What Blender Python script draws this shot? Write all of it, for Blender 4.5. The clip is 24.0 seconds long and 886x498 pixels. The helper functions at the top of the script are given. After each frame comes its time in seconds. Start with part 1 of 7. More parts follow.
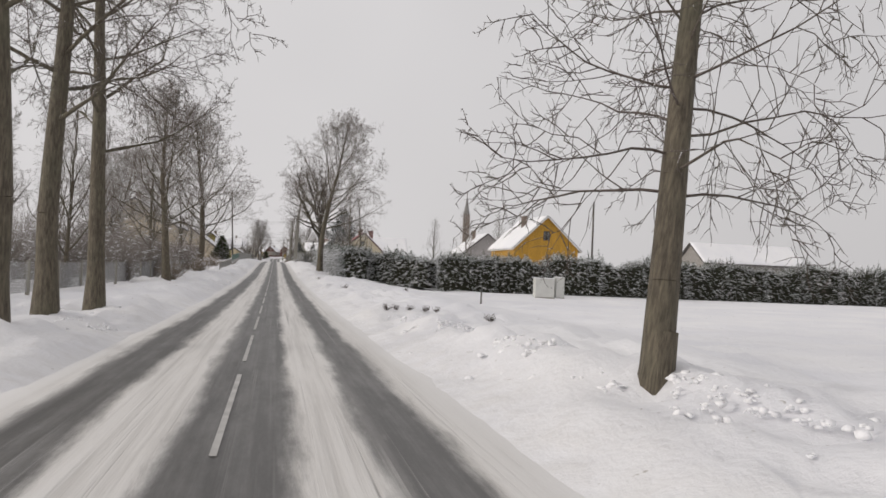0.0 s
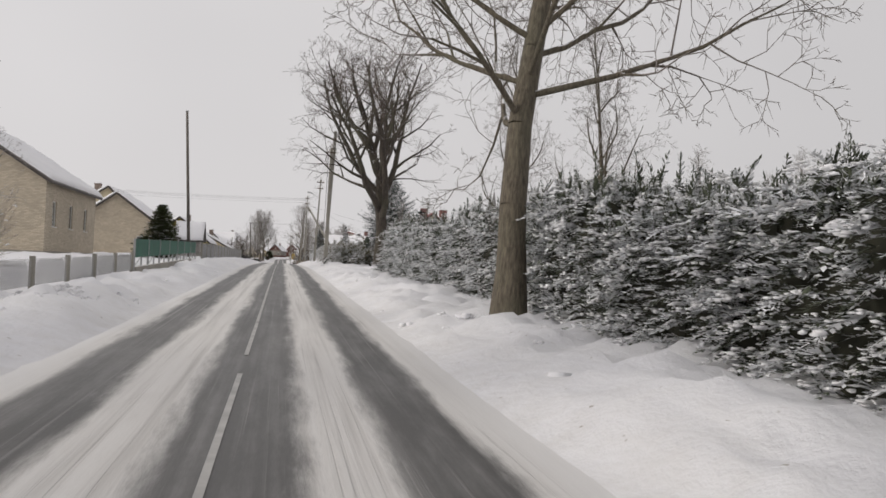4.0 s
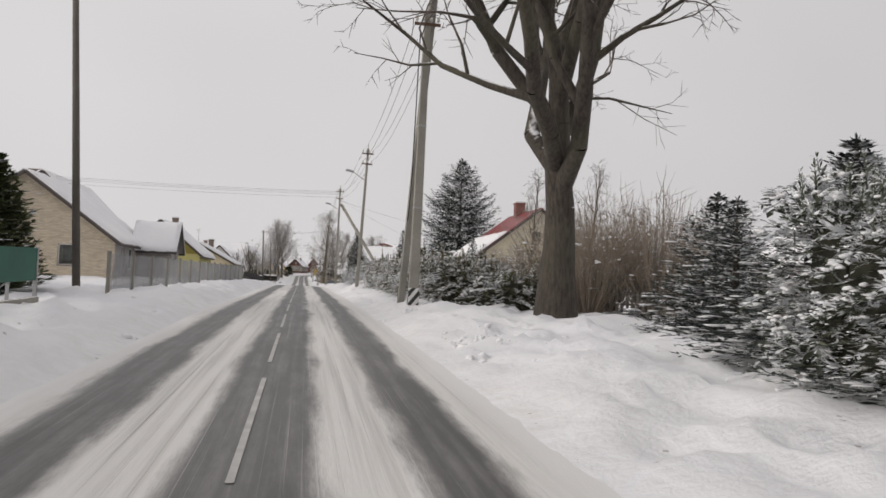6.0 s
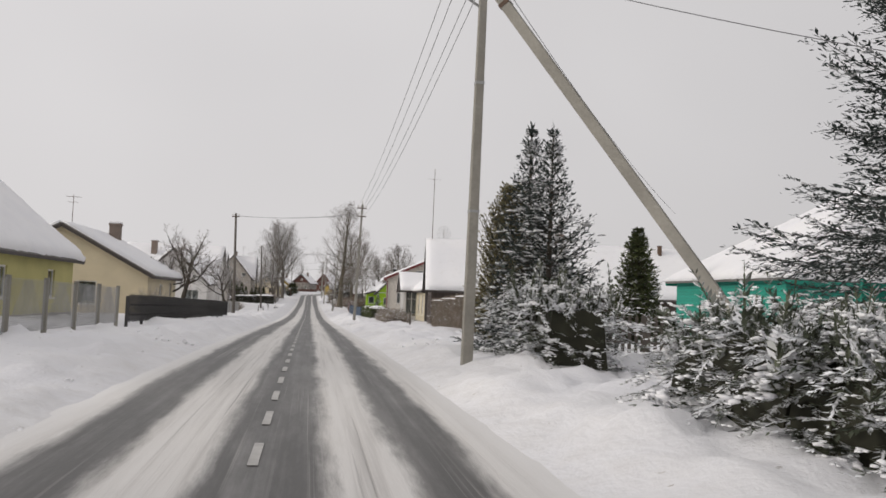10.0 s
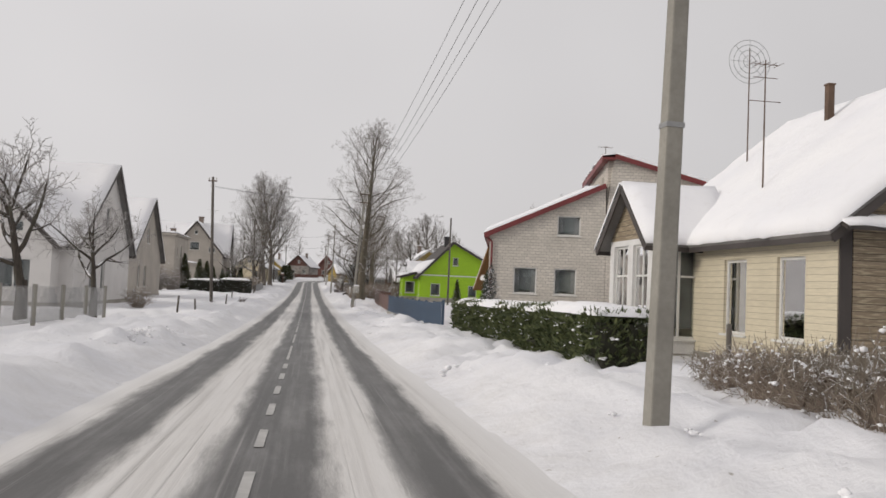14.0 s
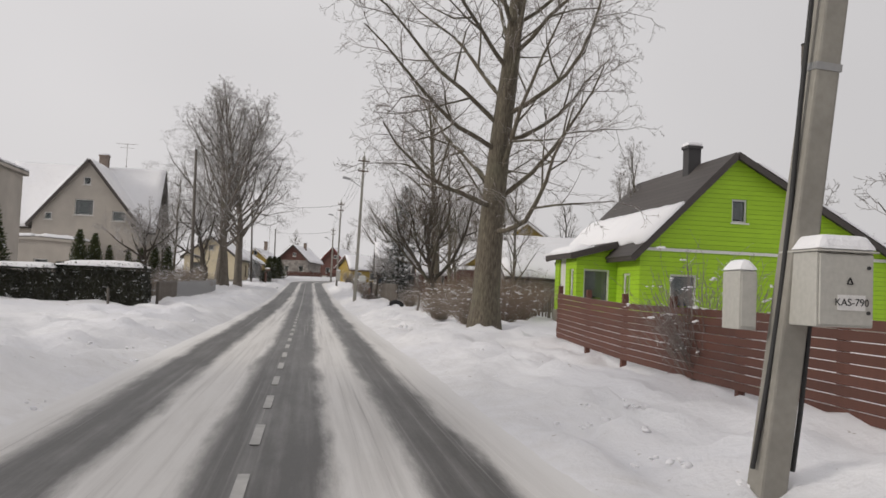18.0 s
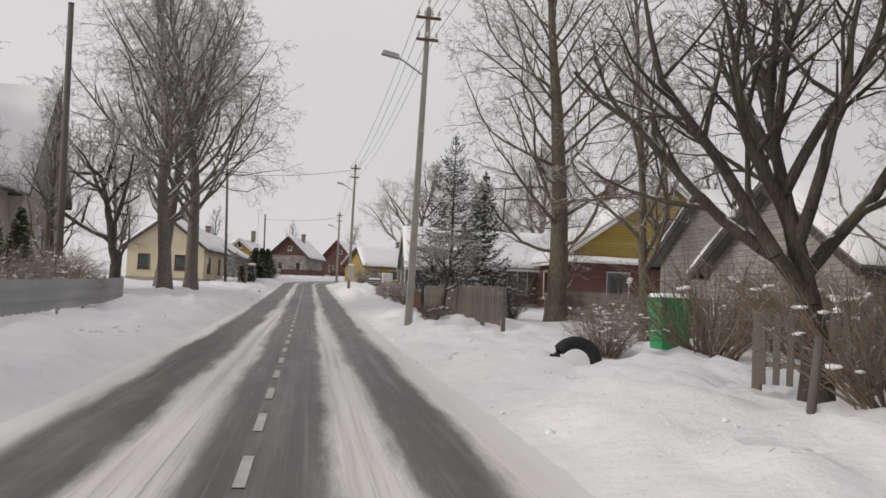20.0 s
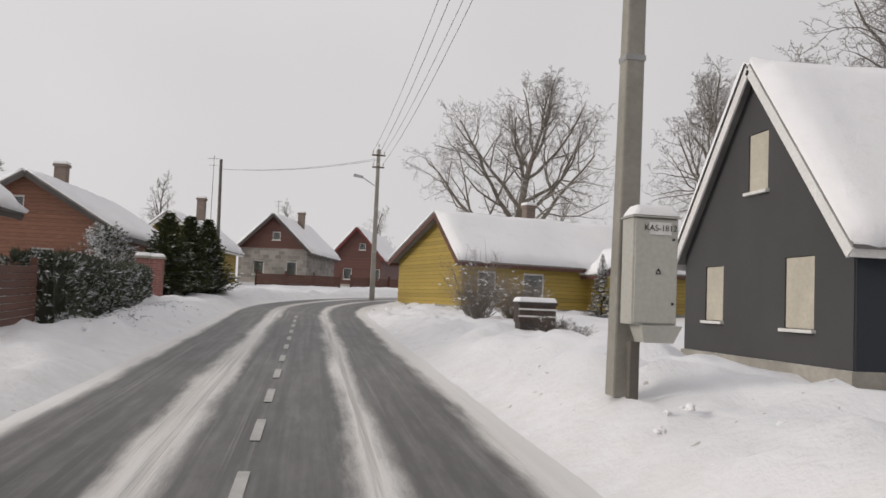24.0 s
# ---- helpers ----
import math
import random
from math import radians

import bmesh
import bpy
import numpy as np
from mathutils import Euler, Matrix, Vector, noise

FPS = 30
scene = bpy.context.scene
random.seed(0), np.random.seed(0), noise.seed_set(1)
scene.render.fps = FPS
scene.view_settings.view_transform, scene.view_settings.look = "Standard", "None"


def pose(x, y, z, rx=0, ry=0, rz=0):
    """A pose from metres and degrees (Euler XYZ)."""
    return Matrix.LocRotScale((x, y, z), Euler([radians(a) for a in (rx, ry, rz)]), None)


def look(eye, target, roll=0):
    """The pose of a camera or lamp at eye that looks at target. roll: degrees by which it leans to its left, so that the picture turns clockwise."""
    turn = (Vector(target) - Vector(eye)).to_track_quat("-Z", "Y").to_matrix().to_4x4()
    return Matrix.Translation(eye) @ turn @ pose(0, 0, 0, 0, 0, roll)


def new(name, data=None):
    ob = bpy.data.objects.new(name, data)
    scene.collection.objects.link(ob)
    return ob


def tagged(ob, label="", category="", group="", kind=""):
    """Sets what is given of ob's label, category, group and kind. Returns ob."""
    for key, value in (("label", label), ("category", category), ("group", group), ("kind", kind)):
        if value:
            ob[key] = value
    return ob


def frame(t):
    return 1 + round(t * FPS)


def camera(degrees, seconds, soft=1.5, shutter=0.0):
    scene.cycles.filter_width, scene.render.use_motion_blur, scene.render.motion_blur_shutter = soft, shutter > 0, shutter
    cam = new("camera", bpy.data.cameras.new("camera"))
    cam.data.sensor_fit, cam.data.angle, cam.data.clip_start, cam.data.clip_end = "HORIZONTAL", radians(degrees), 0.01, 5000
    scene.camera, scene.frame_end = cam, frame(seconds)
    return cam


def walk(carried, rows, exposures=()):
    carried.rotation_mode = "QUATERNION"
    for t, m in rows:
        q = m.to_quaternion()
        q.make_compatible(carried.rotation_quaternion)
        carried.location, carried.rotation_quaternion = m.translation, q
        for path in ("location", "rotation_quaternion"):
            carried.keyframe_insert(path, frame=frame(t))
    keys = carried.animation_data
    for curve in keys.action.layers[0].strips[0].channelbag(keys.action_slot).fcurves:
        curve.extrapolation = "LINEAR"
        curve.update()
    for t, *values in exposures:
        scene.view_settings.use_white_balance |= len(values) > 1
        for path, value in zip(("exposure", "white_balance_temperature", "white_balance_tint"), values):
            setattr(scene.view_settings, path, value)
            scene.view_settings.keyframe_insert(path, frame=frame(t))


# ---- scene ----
cam = camera(55.2, 24.0, soft=1.6)
LANE_X, LEAN = 0.28, 2.45

# seconds, way along the road, eye height, yaw, pitch
PATH = [
    (0, 0.00, 1.35, -11.13, 1.31),
    (0.5, 8.58, 1.27, -11.21, 1.36),
    (1, 17.07, 1.20, -11.28, 1.44),
    (1.5, 25.54, 1.16, -11.31, 1.52),
    (3.5, 59.28, 1.22, -10.89, 1.29),
    (4, 67.61, 1.30, -10.75, 1.38),
    (4.5, 76.09, 1.41, -10.46, 1.57),
    (5, 84.96, 1.56, -10.14, 1.68),
    (5.5, 93.87, 1.74, -9.83, 1.93),
    (6, 101.90, 1.93, -9.33, 2.32),
    (6.5, 109.99, 2.11, -9.09, 2.73),
    (7, 117.38, 2.25, -9.06, 2.84),
    (7.5, 124.55, 2.34, -8.92, 2.89),
    (8, 132.02, 2.39, -8.91, 2.95),
    (8.5, 139.44, 2.41, -8.96, 3.15),
    (9, 146.74, 2.44, -8.88, 3.22),
    (9.5, 153.69, 2.47, -8.77, 3.34),
    (10, 160.44, 2.51, -8.78, 3.47),
    (10.5, 167.20, 2.55, -8.66, 3.46),
    (11, 173.92, 2.57, -8.49, 3.41),
    (11.5, 180.75, 2.54, -8.32, 3.46),
    (13.5, 208.59, 2.07, -8.83, 3.02),
    (14, 215.52, 1.94, -8.85, 2.75),
    (14.5, 222.36, 1.82, -8.91, 2.65),
    (15, 229.06, 1.72, -8.83, 2.72),
    (15.5, 236.02, 1.63, -8.81, 2.64),
    (16, 243.05, 1.56, -8.83, 2.65),
    (16.5, 250.63, 1.51, -8.83, 2.76),
    (17, 257.67, 1.49, -8.84, 2.91),
    (17.5, 264.89, 1.50, -8.83, 2.98),
    (18, 272.12, 1.54, -8.88, 3.04),
    (18.5, 279.36, 1.58, -8.88, 2.97),
    (19, 286.35, 1.63, -8.84, 3.00),
    (19.5, 293.07, 1.68, -8.90, 3.04),
    (21.5, 318.96, 1.88, -8.96, 3.40),
    (22, 325.74, 1.98, -8.94, 3.54),
    (22.5, 332.66, 2.11, -8.98, 3.59),
    (23, 339.20, 2.26, -8.94, 3.78),
    (23.5, 345.02, 2.44, -8.85, 3.84),
    (24, 350.25, 2.62, -8.79, 3.67),
]


def eye_row(t, y, z, yaw, pitch):
    a, b = radians(yaw), radians(pitch)
    eye = Vector((LANE_X, y, z))
    ahead = Vector((-math.sin(a) * math.cos(b), math.cos(a) * math.cos(b), math.sin(b)))
    return t, look(eye, eye + ahead * 5, LEAN)


walk(cam, [eye_row(*r) for r in PATH])

# ---- overcast winter sky and a veiled sun ----
SUN_UP, SUN_TURN = radians(20), radians(-100)
world = bpy.data.worlds.new("winter_sky")
scene.world = world
world.use_nodes = True
wn, wl = world.node_tree.nodes, world.node_tree.links
wn.clear()
sky = wn.new("ShaderNodeTexSky")
sky.sky_type = "NISHITA"
sky.sun_disc = False
sky.sun_elevation, sky.sun_rotation = SUN_UP, SUN_TURN
sky.dust_density, sky.air_density = 6.0, 1.0
sky_bg = wn.new("ShaderNodeBackground")
sky_bg.inputs[1].default_value = 0.05
wl.new(sky.outputs[0], sky_bg.inputs[0])
cloud_pos = wn.new("ShaderNodeTexCoord")
cloud_noise = wn.new("ShaderNodeTexNoise")
cloud_noise.inputs["Scale"].default_value = 1.6
cloud_noise.inputs["Detail"].default_value = 3.0
wl.new(cloud_pos.outputs["Generated"], cloud_noise.inputs["Vector"])
cloud_ramp = wn.new("ShaderNodeValToRGB")
cloud_ramp.color_ramp.elements[0].position, cloud_ramp.color_ramp.elements[1].position = 0.3, 0.75
cloud_ramp.color_ramp.elements[0].color = (0.603, 0.585, 0.591, 1)
cloud_ramp.color_ramp.elements[1].color = (0.703, 0.683, 0.687, 1)
wl.new(cloud_noise.outputs["Fac"], cloud_ramp.inputs["Fac"])
cloud_bg = wn.new("ShaderNodeBackground")
cloud_bg.inputs[1].default_value = 1.10
cloud_sep = wn.new("ShaderNodeSeparateXYZ")
wl.new(cloud_pos.outputs["Generated"], cloud_sep.inputs[0])
cloud_side = wn.new("ShaderNodeMapRange")
for k, v in zip(("From Min", "From Max", "To Min", "To Max"), (-0.5, 0.8, 1.06, 0.86)):
    cloud_side.inputs[k].default_value = v
wl.new(cloud_sep.outputs[0], cloud_side.inputs["Value"])
cloud_tone = wn.new("ShaderNodeVectorMath")
cloud_tone.operation = "SCALE"
wl.new(cloud_ramp.outputs["Color"], cloud_tone.inputs[0])
wl.new(cloud_side.outputs["Result"], cloud_tone.inputs["Scale"])
wl.new(cloud_tone.outputs[0], cloud_bg.inputs[0])
sky_mix = wn.new("ShaderNodeMixShader")
sky_mix.inputs[0].default_value = 0.92
wl.new(sky_bg.outputs[0], sky_mix.inputs[1])
wl.new(cloud_bg.outputs[0], sky_mix.inputs[2])
sky_out = wn.new("ShaderNodeOutputWorld")
wl.new(sky_mix.outputs[0], sky_out.inputs[0])

sun_lamp = bpy.data.lights.new("sun", "SUN")
sun_lamp.energy, sun_lamp.angle, sun_lamp.color = 1.5, radians(14), (1.0, 0.94, 0.87)
sun = new("sun", sun_lamp)
sun.matrix_world = look((0, 0, 50), (-math.sin(SUN_TURN) * math.cos(SUN_UP) * 10, -math.cos(SUN_TURN) * math.cos(SUN_UP) * 10, 50 - math.sin(SUN_UP) * 10))

# ---- materials ----
def tree_of(name):
    m = bpy.data.materials.new(name)
    m.use_nodes = True
    return m, m.node_tree.nodes, m.node_tree.links, m.node_tree.nodes["Principled BSDF"]


def noise_node(n, l, vec, scale, detail=4.0, rough=0.55):
    t = n.new("ShaderNodeTexNoise")
    t.inputs["Scale"].default_value, t.inputs["Detail"].default_value, t.inputs["Roughness"].default_value = scale, detail, rough
    l.new(vec, t.inputs["Vector"])
    return t.outputs["Fac"]


def mapped(n, l, value, a, b, c=0.0, d=1.0, smooth=False):
    t = n.new("ShaderNodeMapRange")
    t.interpolation_type = "SMOOTHSTEP" if smooth else "LINEAR"
    l.new(value, t.inputs[0])
    for k, v in zip((1, 2, 3, 4), (a, b, c, d)):
        t.inputs[k].default_value = v
    return t.outputs[0]


def mix(n, l, fac, a, b, kind="MIX"):
    t = n.new("ShaderNodeMix")
    t.data_type, t.blend_type = "RGBA", kind
    for k, v in ((0, fac), (6, a), (7, b)):
        if isinstance(v, (tuple, list)):
            t.inputs[k].default_value = (*v, 1.0)
        elif isinstance(v, (int, float)):
            t.inputs[k].default_value = v
        else:
            l.new(v, t.inputs[k])
    return t.outputs[2]


def calc(n, l, op, a, b=None):
    t = n.new("ShaderNodeMath")
    t.operation = op
    for k, v in ((0, a), (1, b)):
        if v is None:
            continue
        if isinstance(v, (int, float)):
            t.inputs[k].default_value = v
        else:
            l.new(v, t.inputs[k])
    return t.outputs[0]


def bump(n, l, p, height, strength, dist):
    t = n.new("ShaderNodeBump")
    t.inputs["Strength"].default_value, t.inputs["Distance"].default_value = strength, dist
    l.new(height, t.inputs["Height"])
    l.new(t.outputs[0], p.inputs["Normal"])


def shade(c, k):
    return tuple(min(1.0, v * k) for v in c)


def plain(name, color, rough=0.7, fine=30.0, coarse=1.5, spread=0.22, metal=0.0, relief=0.002, dust=0.0, vary=0.0):
    """A painted, plastered, metal or wooden surface: two scales of variation and fine relief; dust: snow caught on upward faces."""
    m, n, l, p = tree_of(name)
    pos = n.new("ShaderNodeTexCoord").outputs["Object"]
    big, small = noise_node(n, l, pos, coarse, 5.0), noise_node(n, l, pos, fine, 3.0)
    col = mix(n, l, mapped(n, l, big, 0.3, 0.7), shade(color, 1 - spread), shade(color, 1 + spread * 0.6))
    col = mix(n, l, mapped(n, l, small, 0.35, 0.7, 0.0, 0.35), col, shade(color, 0.62))
    if vary:
        rnd = n.new("ShaderNodeObjectInfo").outputs["Random"]
        col = mix(n, l, mapped(n, l, rnd, 0, 1, 0, vary), col, shade(color, 0.45))
    if dust:
        up = n.new("ShaderNodeSeparateXYZ")
        l.new(n.new("ShaderNodeNewGeometry").outputs["Normal"], up.inputs[0])
        speck = noise_node(n, l, pos, 9.0, 3.0)
        k = calc(n, l, "MULTIPLY", mapped(n, l, up.outputs[2], 0.35, 0.75, 0, 1, True), mapped(n, l, speck, 0.55 - 0.3 * dust, 0.62 - 0.3 * dust, 0, 1))
        col = mix(n, l, k, col, (0.82, 0.82, 0.84))
    l.new(col, p.inputs["Base Color"])
    p.inputs["Roughness"].default_value, p.inputs["Metallic"].default_value = rough, metal
    bump(n, l, p, small, 0.5, relief)
    return m


def lined(name, color, joint, pitch, axis="z", rough=0.65, groove=0.08, depth=0.012, spread=0.2, wear=None):
    """Boards or siding: grooves every pitch metres along an axis, each board a little different."""
    m, n, l, p = tree_of(name)
    pos = n.new("ShaderNodeTexCoord").outputs["Object"]
    sep = n.new("ShaderNodeSeparateXYZ")
    l.new(pos, sep.inputs[0])
    along = sep.outputs["XYZ".index(axis.upper())] if axis != "h" else calc(n, l, "ADD", sep.outputs[0], sep.outputs[1])
    cell = calc(n, l, "DIVIDE", along, pitch)
    part_of = calc(n, l, "FRACT", cell)
    gap = calc(n, l, "LESS_THAN", part_of, groove)
    board = n.new("ShaderNodeTexWhiteNoise")
    board.noise_dimensions = "1D"
    l.new(calc(n, l, "FLOOR", cell), board.inputs["W"])
    stretch = n.new("ShaderNodeMapping")
    stretch.inputs["Scale"].default_value = (1.2, 1.2, 14) if axis == "z" else (14, 14, 1.2)
    l.new(pos, stretch.inputs["Vector"])
    grain, big = noise_node(n, l, stretch.outputs[0], 2.5, 6.0), noise_node(n, l, pos, 0.9, 5.0)
    col = mix(n, l, board.outputs["Value"], shade(color, 1 - spread), shade(color, 1 + spread * 0.5))
    col = mix(n, l, mapped(n, l, grain, 0.35, 0.75, 0, 0.45), col, shade(color, 0.55))
    col = mix(n, l, mapped(n, l, big, 0.45, 0.75, 0, 0.4), col, shade(color, 0.7))
    if wear:
        col = mix(n, l, mapped(n, l, grain, 0.5, 0.6, 0, 0.75), col, wear)
    col = mix(n, l, gap, col, joint)
    l.new(col, p.inputs["Base Color"])
    p.inputs["Roughness"].default_value = rough
    h = calc(n, l, "SUBTRACT", calc(n, l, "ADD", mapped(n, l, part_of, groove, 1.0, 0.6, 1.0), calc(n, l, "MULTIPLY", grain, 0.15)), gap)
    bump(n, l, p, h, 0.7, depth)
    return m


def bricks(name, color, mortar, bw=0.26, bh=0.088, spread=0.15):
    m, n, l, p = tree_of(name)
    pos = n.new("ShaderNodeTexCoord").outputs["Object"]
    sep, com = n.new("ShaderNodeSeparateXYZ"), n.new("ShaderNodeCombineXYZ")
    l.new(pos, sep.inputs[0])
    l.new(calc(n, l, "ADD", sep.outputs[0], sep.outputs[1]), com.inputs[0])
    l.new(sep.outputs[2], com.inputs[1])
    b = n.new("ShaderNodeTexBrick")
    b.inputs["Scale"].default_value, b.inputs["Brick Width"].default_value, b.inputs["Row Height"].default_value = 1.0, bw, bh
    b.inputs["Mortar Size"].default_value, b.inputs["Mortar Smooth"].default_value = 0.009, 0.3
    b.inputs["Color1"].default_value, b.inputs["Color2"].default_value = (*shade(color, 1 + spread), 1), (*shade(color, 1 - spread), 1)
    b.inputs["Mortar"].default_value = (*mortar, 1)
    l.new(com.outputs[0], b.inputs["Vector"])
    big, small = noise_node(n, l, pos, 0.7, 6.0), noise_node(n, l, pos, 25.0, 3.0)
    col = mix(n, l, mapped(n, l, big, 0.42, 0.75, 0, 0.4), b.outputs["Color"], shade(color, 0.6))
    l.new(col, p.inputs["Base Color"])
    p.inputs["Roughness"].default_value = 0.85
    h = calc(n, l, "SUBTRACT", calc(n, l, "MULTIPLY", small, 0.3), b.outputs["Fac"])
    bump(n, l, p, h, 0.7, 0.008)
    return m


def snow_material(name, dirt=0.0):
    m, n, l, p = tree_of(name)
    pos = n.new("ShaderNodeTexCoord").outputs["Object"]
    big, mid, small = noise_node(n, l, pos, 0.35, 6.0), noise_node(n, l, pos, 3.0, 6.0, 0.65), noise_node(n, l, pos, 40.0, 2.0)
    col = mix(n, l, mapped(n, l, big, 0.35, 0.7), (0.80, 0.80, 0.825), (0.87, 0.865, 0.87))
    col = mix(n, l, mapped(n, l, mid, 0.56, 0.75, 0, 0.25 + dirt), col, (0.62, 0.60, 0.58))
    l.new(col, p.inputs["Base Color"])
    p.inputs["Roughness"].default_value = 0.75
    p.inputs["Subsurface Weight"].default_value = 0.0
    h = calc(n, l, "ADD", calc(n, l, "MULTIPLY", mid, 0.6), calc(n, l, "MULTIPLY", small, 0.12))
    bump(n, l, p, h, 0.55, 0.10)
    return m


def ground_material():
    """Deep snow; towards the road ploughed, grained and dirtied by slush."""
    m, n, l, p = tree_of("ground_snow")
    pos = n.new("ShaderNodeTexCoord").outputs["Object"]
    uv = n.new("ShaderNodeUVMap")
    sep = n.new("ShaderNodeSeparateXYZ")
    l.new(uv.outputs[0], sep.inputs[0])
    side = calc(n, l, "ABSOLUTE", sep.outputs[0])
    big, mid, small = noise_node(n, l, pos, 0.25, 6.0), noise_node(n, l, pos, 2.2, 7.0, 0.65), noise_node(n, l, pos, 22.0, 3.0)
    col = mix(n, l, mapped(n, l, big, 0.35, 0.7), (0.76, 0.76, 0.79), (0.85, 0.845, 0.85))
    slush = calc(n, l, "MULTIPLY", mapped(n, l, side, 2.0, 4.2, 1.0, 0.0, True), mapped(n, l, mid, 0.38, 0.72, 0.10, 0.55))
    col = mix(n, l, slush, col, (0.60, 0.58, 0.555))
    speck = noise_node(n, l, pos, 7.0, 2.0)
    col = mix(n, l, mapped(n, l, speck, 0.715, 0.76, 0, 0.6), col, (0.25, 0.21, 0.16))
    l.new(col, p.inputs["Base Color"])
    p.inputs["Roughness"].default_value = 0.75
    h = calc(n, l, "ADD", calc(n, l, "MULTIPLY", mid, 0.7), calc(n, l, "MULTIPLY", small, 0.03))
    bump(n, l, p, h, 0.5, 0.16)
    return m


def road_material():
    """Asphalt laid bare in three wheel tracks, with packed and dusty snow between them. U: metres from the centre line."""
    m, n, l, p = tree_of("road_surface")
    uv = n.new("ShaderNodeUVMap")
    sep = n.new("ShaderNodeSeparateXYZ")
    l.new(uv.outputs[0], sep.inputs[0])
    u, v = sep.outputs[0], sep.outputs[1]
    st = n.new("ShaderNodeMapping")
    st.inputs["Scale"].default_value = (1.0, 0.09, 1.0)
    l.new(uv.outputs[0], st.inputs["Vector"])
    st2 = n.new("ShaderNodeMapping")
    st2.inputs["Scale"].default_value = (4.5, 0.07, 1.0)
    l.new(uv.outputs[0], st2.inputs["Vector"])
    wob = noise_node(n, l, st.outputs[0], 2.2, 5.0)
    st3 = n.new("ShaderNodeMapping")
    st3.inputs["Scale"].default_value = (1.0, 0.16, 1.0)
    l.new(uv.outputs[0], st3.inputs["Vector"])
    wob2 = noise_node(n, l, st3.outputs[0], 3.4, 6.0, 0.7)
    streak = noise_node(n, l, st2.outputs[0], 1.6, 5.0, 0.6)
    worn = mapped(n, l, v, 285, 345, 0.0, 1.0, True)
    uw = calc(n, l, "ADD", u, calc(n, l, "ADD", mapped(n, l, wob, 0.2, 0.8, -0.10, 0.10), mapped(n, l, wob2, 0.2, 0.8, -0.09, 0.09)))
    bare = None
    for c, w in ((-1.46, 0.33), (0.03, 0.44), (1.38, 0.29)):
        d = calc(n, l, "ABSOLUTE", calc(n, l, "SUBTRACT", uw, c))
        d = calc(n, l, "SUBTRACT", d, calc(n, l, "MULTIPLY", worn, 0.16))
        k = mapped(n, l, d, w - 0.10, w + 0.13, 1.0, 0.0, True)
        bare = k if bare is None else calc(n, l, "MAXIMUM", bare, k)
    bare = calc(n, l, "MULTIPLY", bare, mapped(n, l, streak, 0.68, 0.85, 1.0, 0.55))
    thin = calc(n, l, "MULTIPLY", mapped(n, l, streak, 0.48, 0.72, 0.0, 0.30), mapped(n, l, calc(n, l, "ABSOLUTE", uw), 1.7, 2.1, 1.0, 0.0, True))
    bare = calc(n, l, "MAXIMUM", bare, calc(n, l, "MULTIPLY", thin, mapped(n, l, worn, 0, 1, 0.75, 1.6)))
    st4 = n.new("ShaderNodeMapping")
    st4.inputs["Scale"].default_value = (15.0, 0.05, 1.0)
    l.new(uv.outputs[0], st4.inputs["Vector"])
    hair = noise_node(n, l, st4.outputs[0], 1.3, 4.0, 0.6)
    scrape = calc(n, l, "MULTIPLY", mapped(n, l, hair, 0.56, 0.68, 0.0, 0.5), mapped(n, l, streak, 0.38, 0.6, 0.0, 1.0))
    scrape = calc(n, l, "MULTIPLY", scrape, mapped(n, l, calc(n, l, "ABSOLUTE", uw), 1.75, 2.1, 1.0, 0.0, True))
    bare = calc(n, l, "MAXIMUM", bare, scrape)
    film = calc(n, l, "MULTIPLY", mapped(n, l, hair, 0.30, 0.44, 0.45, 0.0), mapped(n, l, noise_node(n, l, st3.outputs[0], 0.9, 3.0), 0.45, 0.65))
    bare = calc(n, l, "MULTIPLY", bare, calc(n, l, "SUBTRACT", 1.0, film))
    fine = noise_node(n, l, st3.outputs[0], 40.0, 3.0)
    patch = noise_node(n, l, st.outputs[0], 1.1, 5.0)
    asphalt = mix(n, l, mapped(n, l, patch, 0.35, 0.7), (0.056, 0.054, 0.051), (0.105, 0.101, 0.096))
    asphalt = mix(n, l, mapped(n, l, fine, 0.4, 0.75, 0, 0.4), asphalt, (0.05, 0.048, 0.047))
    rime = mapped(n, l, calc(n, l, "MULTIPLY", wob2, streak), 0.2, 0.42, 0.0, 0.30)
    asphalt = mix(n, l, rime, asphalt, (0.42, 0.41, 0.40))
    snow = mix(n, l, mapped(n, l, streak, 0.3, 0.7), (0.72, 0.705, 0.685), (0.62, 0.60, 0.575))
    edge = mapped(n, l, calc(n, l, "ABSOLUTE", uw), 1.75, 2.35, 0.0, 1.0, True)
    snow = mix(n, l, mapped(n, l, wob2, 0.5, 0.75, 0, 0.35), snow, (0.52, 0.50, 0.475))
    snow = mix(n, l, edge, snow, (0.76, 0.75, 0.74))
    l.new(mix(n, l, bare, snow, asphalt), p.inputs["Base Color"])
    l.new(mapped(n, l, bare, 0, 1, 0.75, 0.5), p.inputs["Roughness"])
    h = calc(n, l, "ADD", calc(n, l, "MULTIPLY", bare, -1.0), calc(n, l, "MULTIPLY", fine, 0.12))
    bump(n, l, p, h, 0.6, 0.03)
    return m


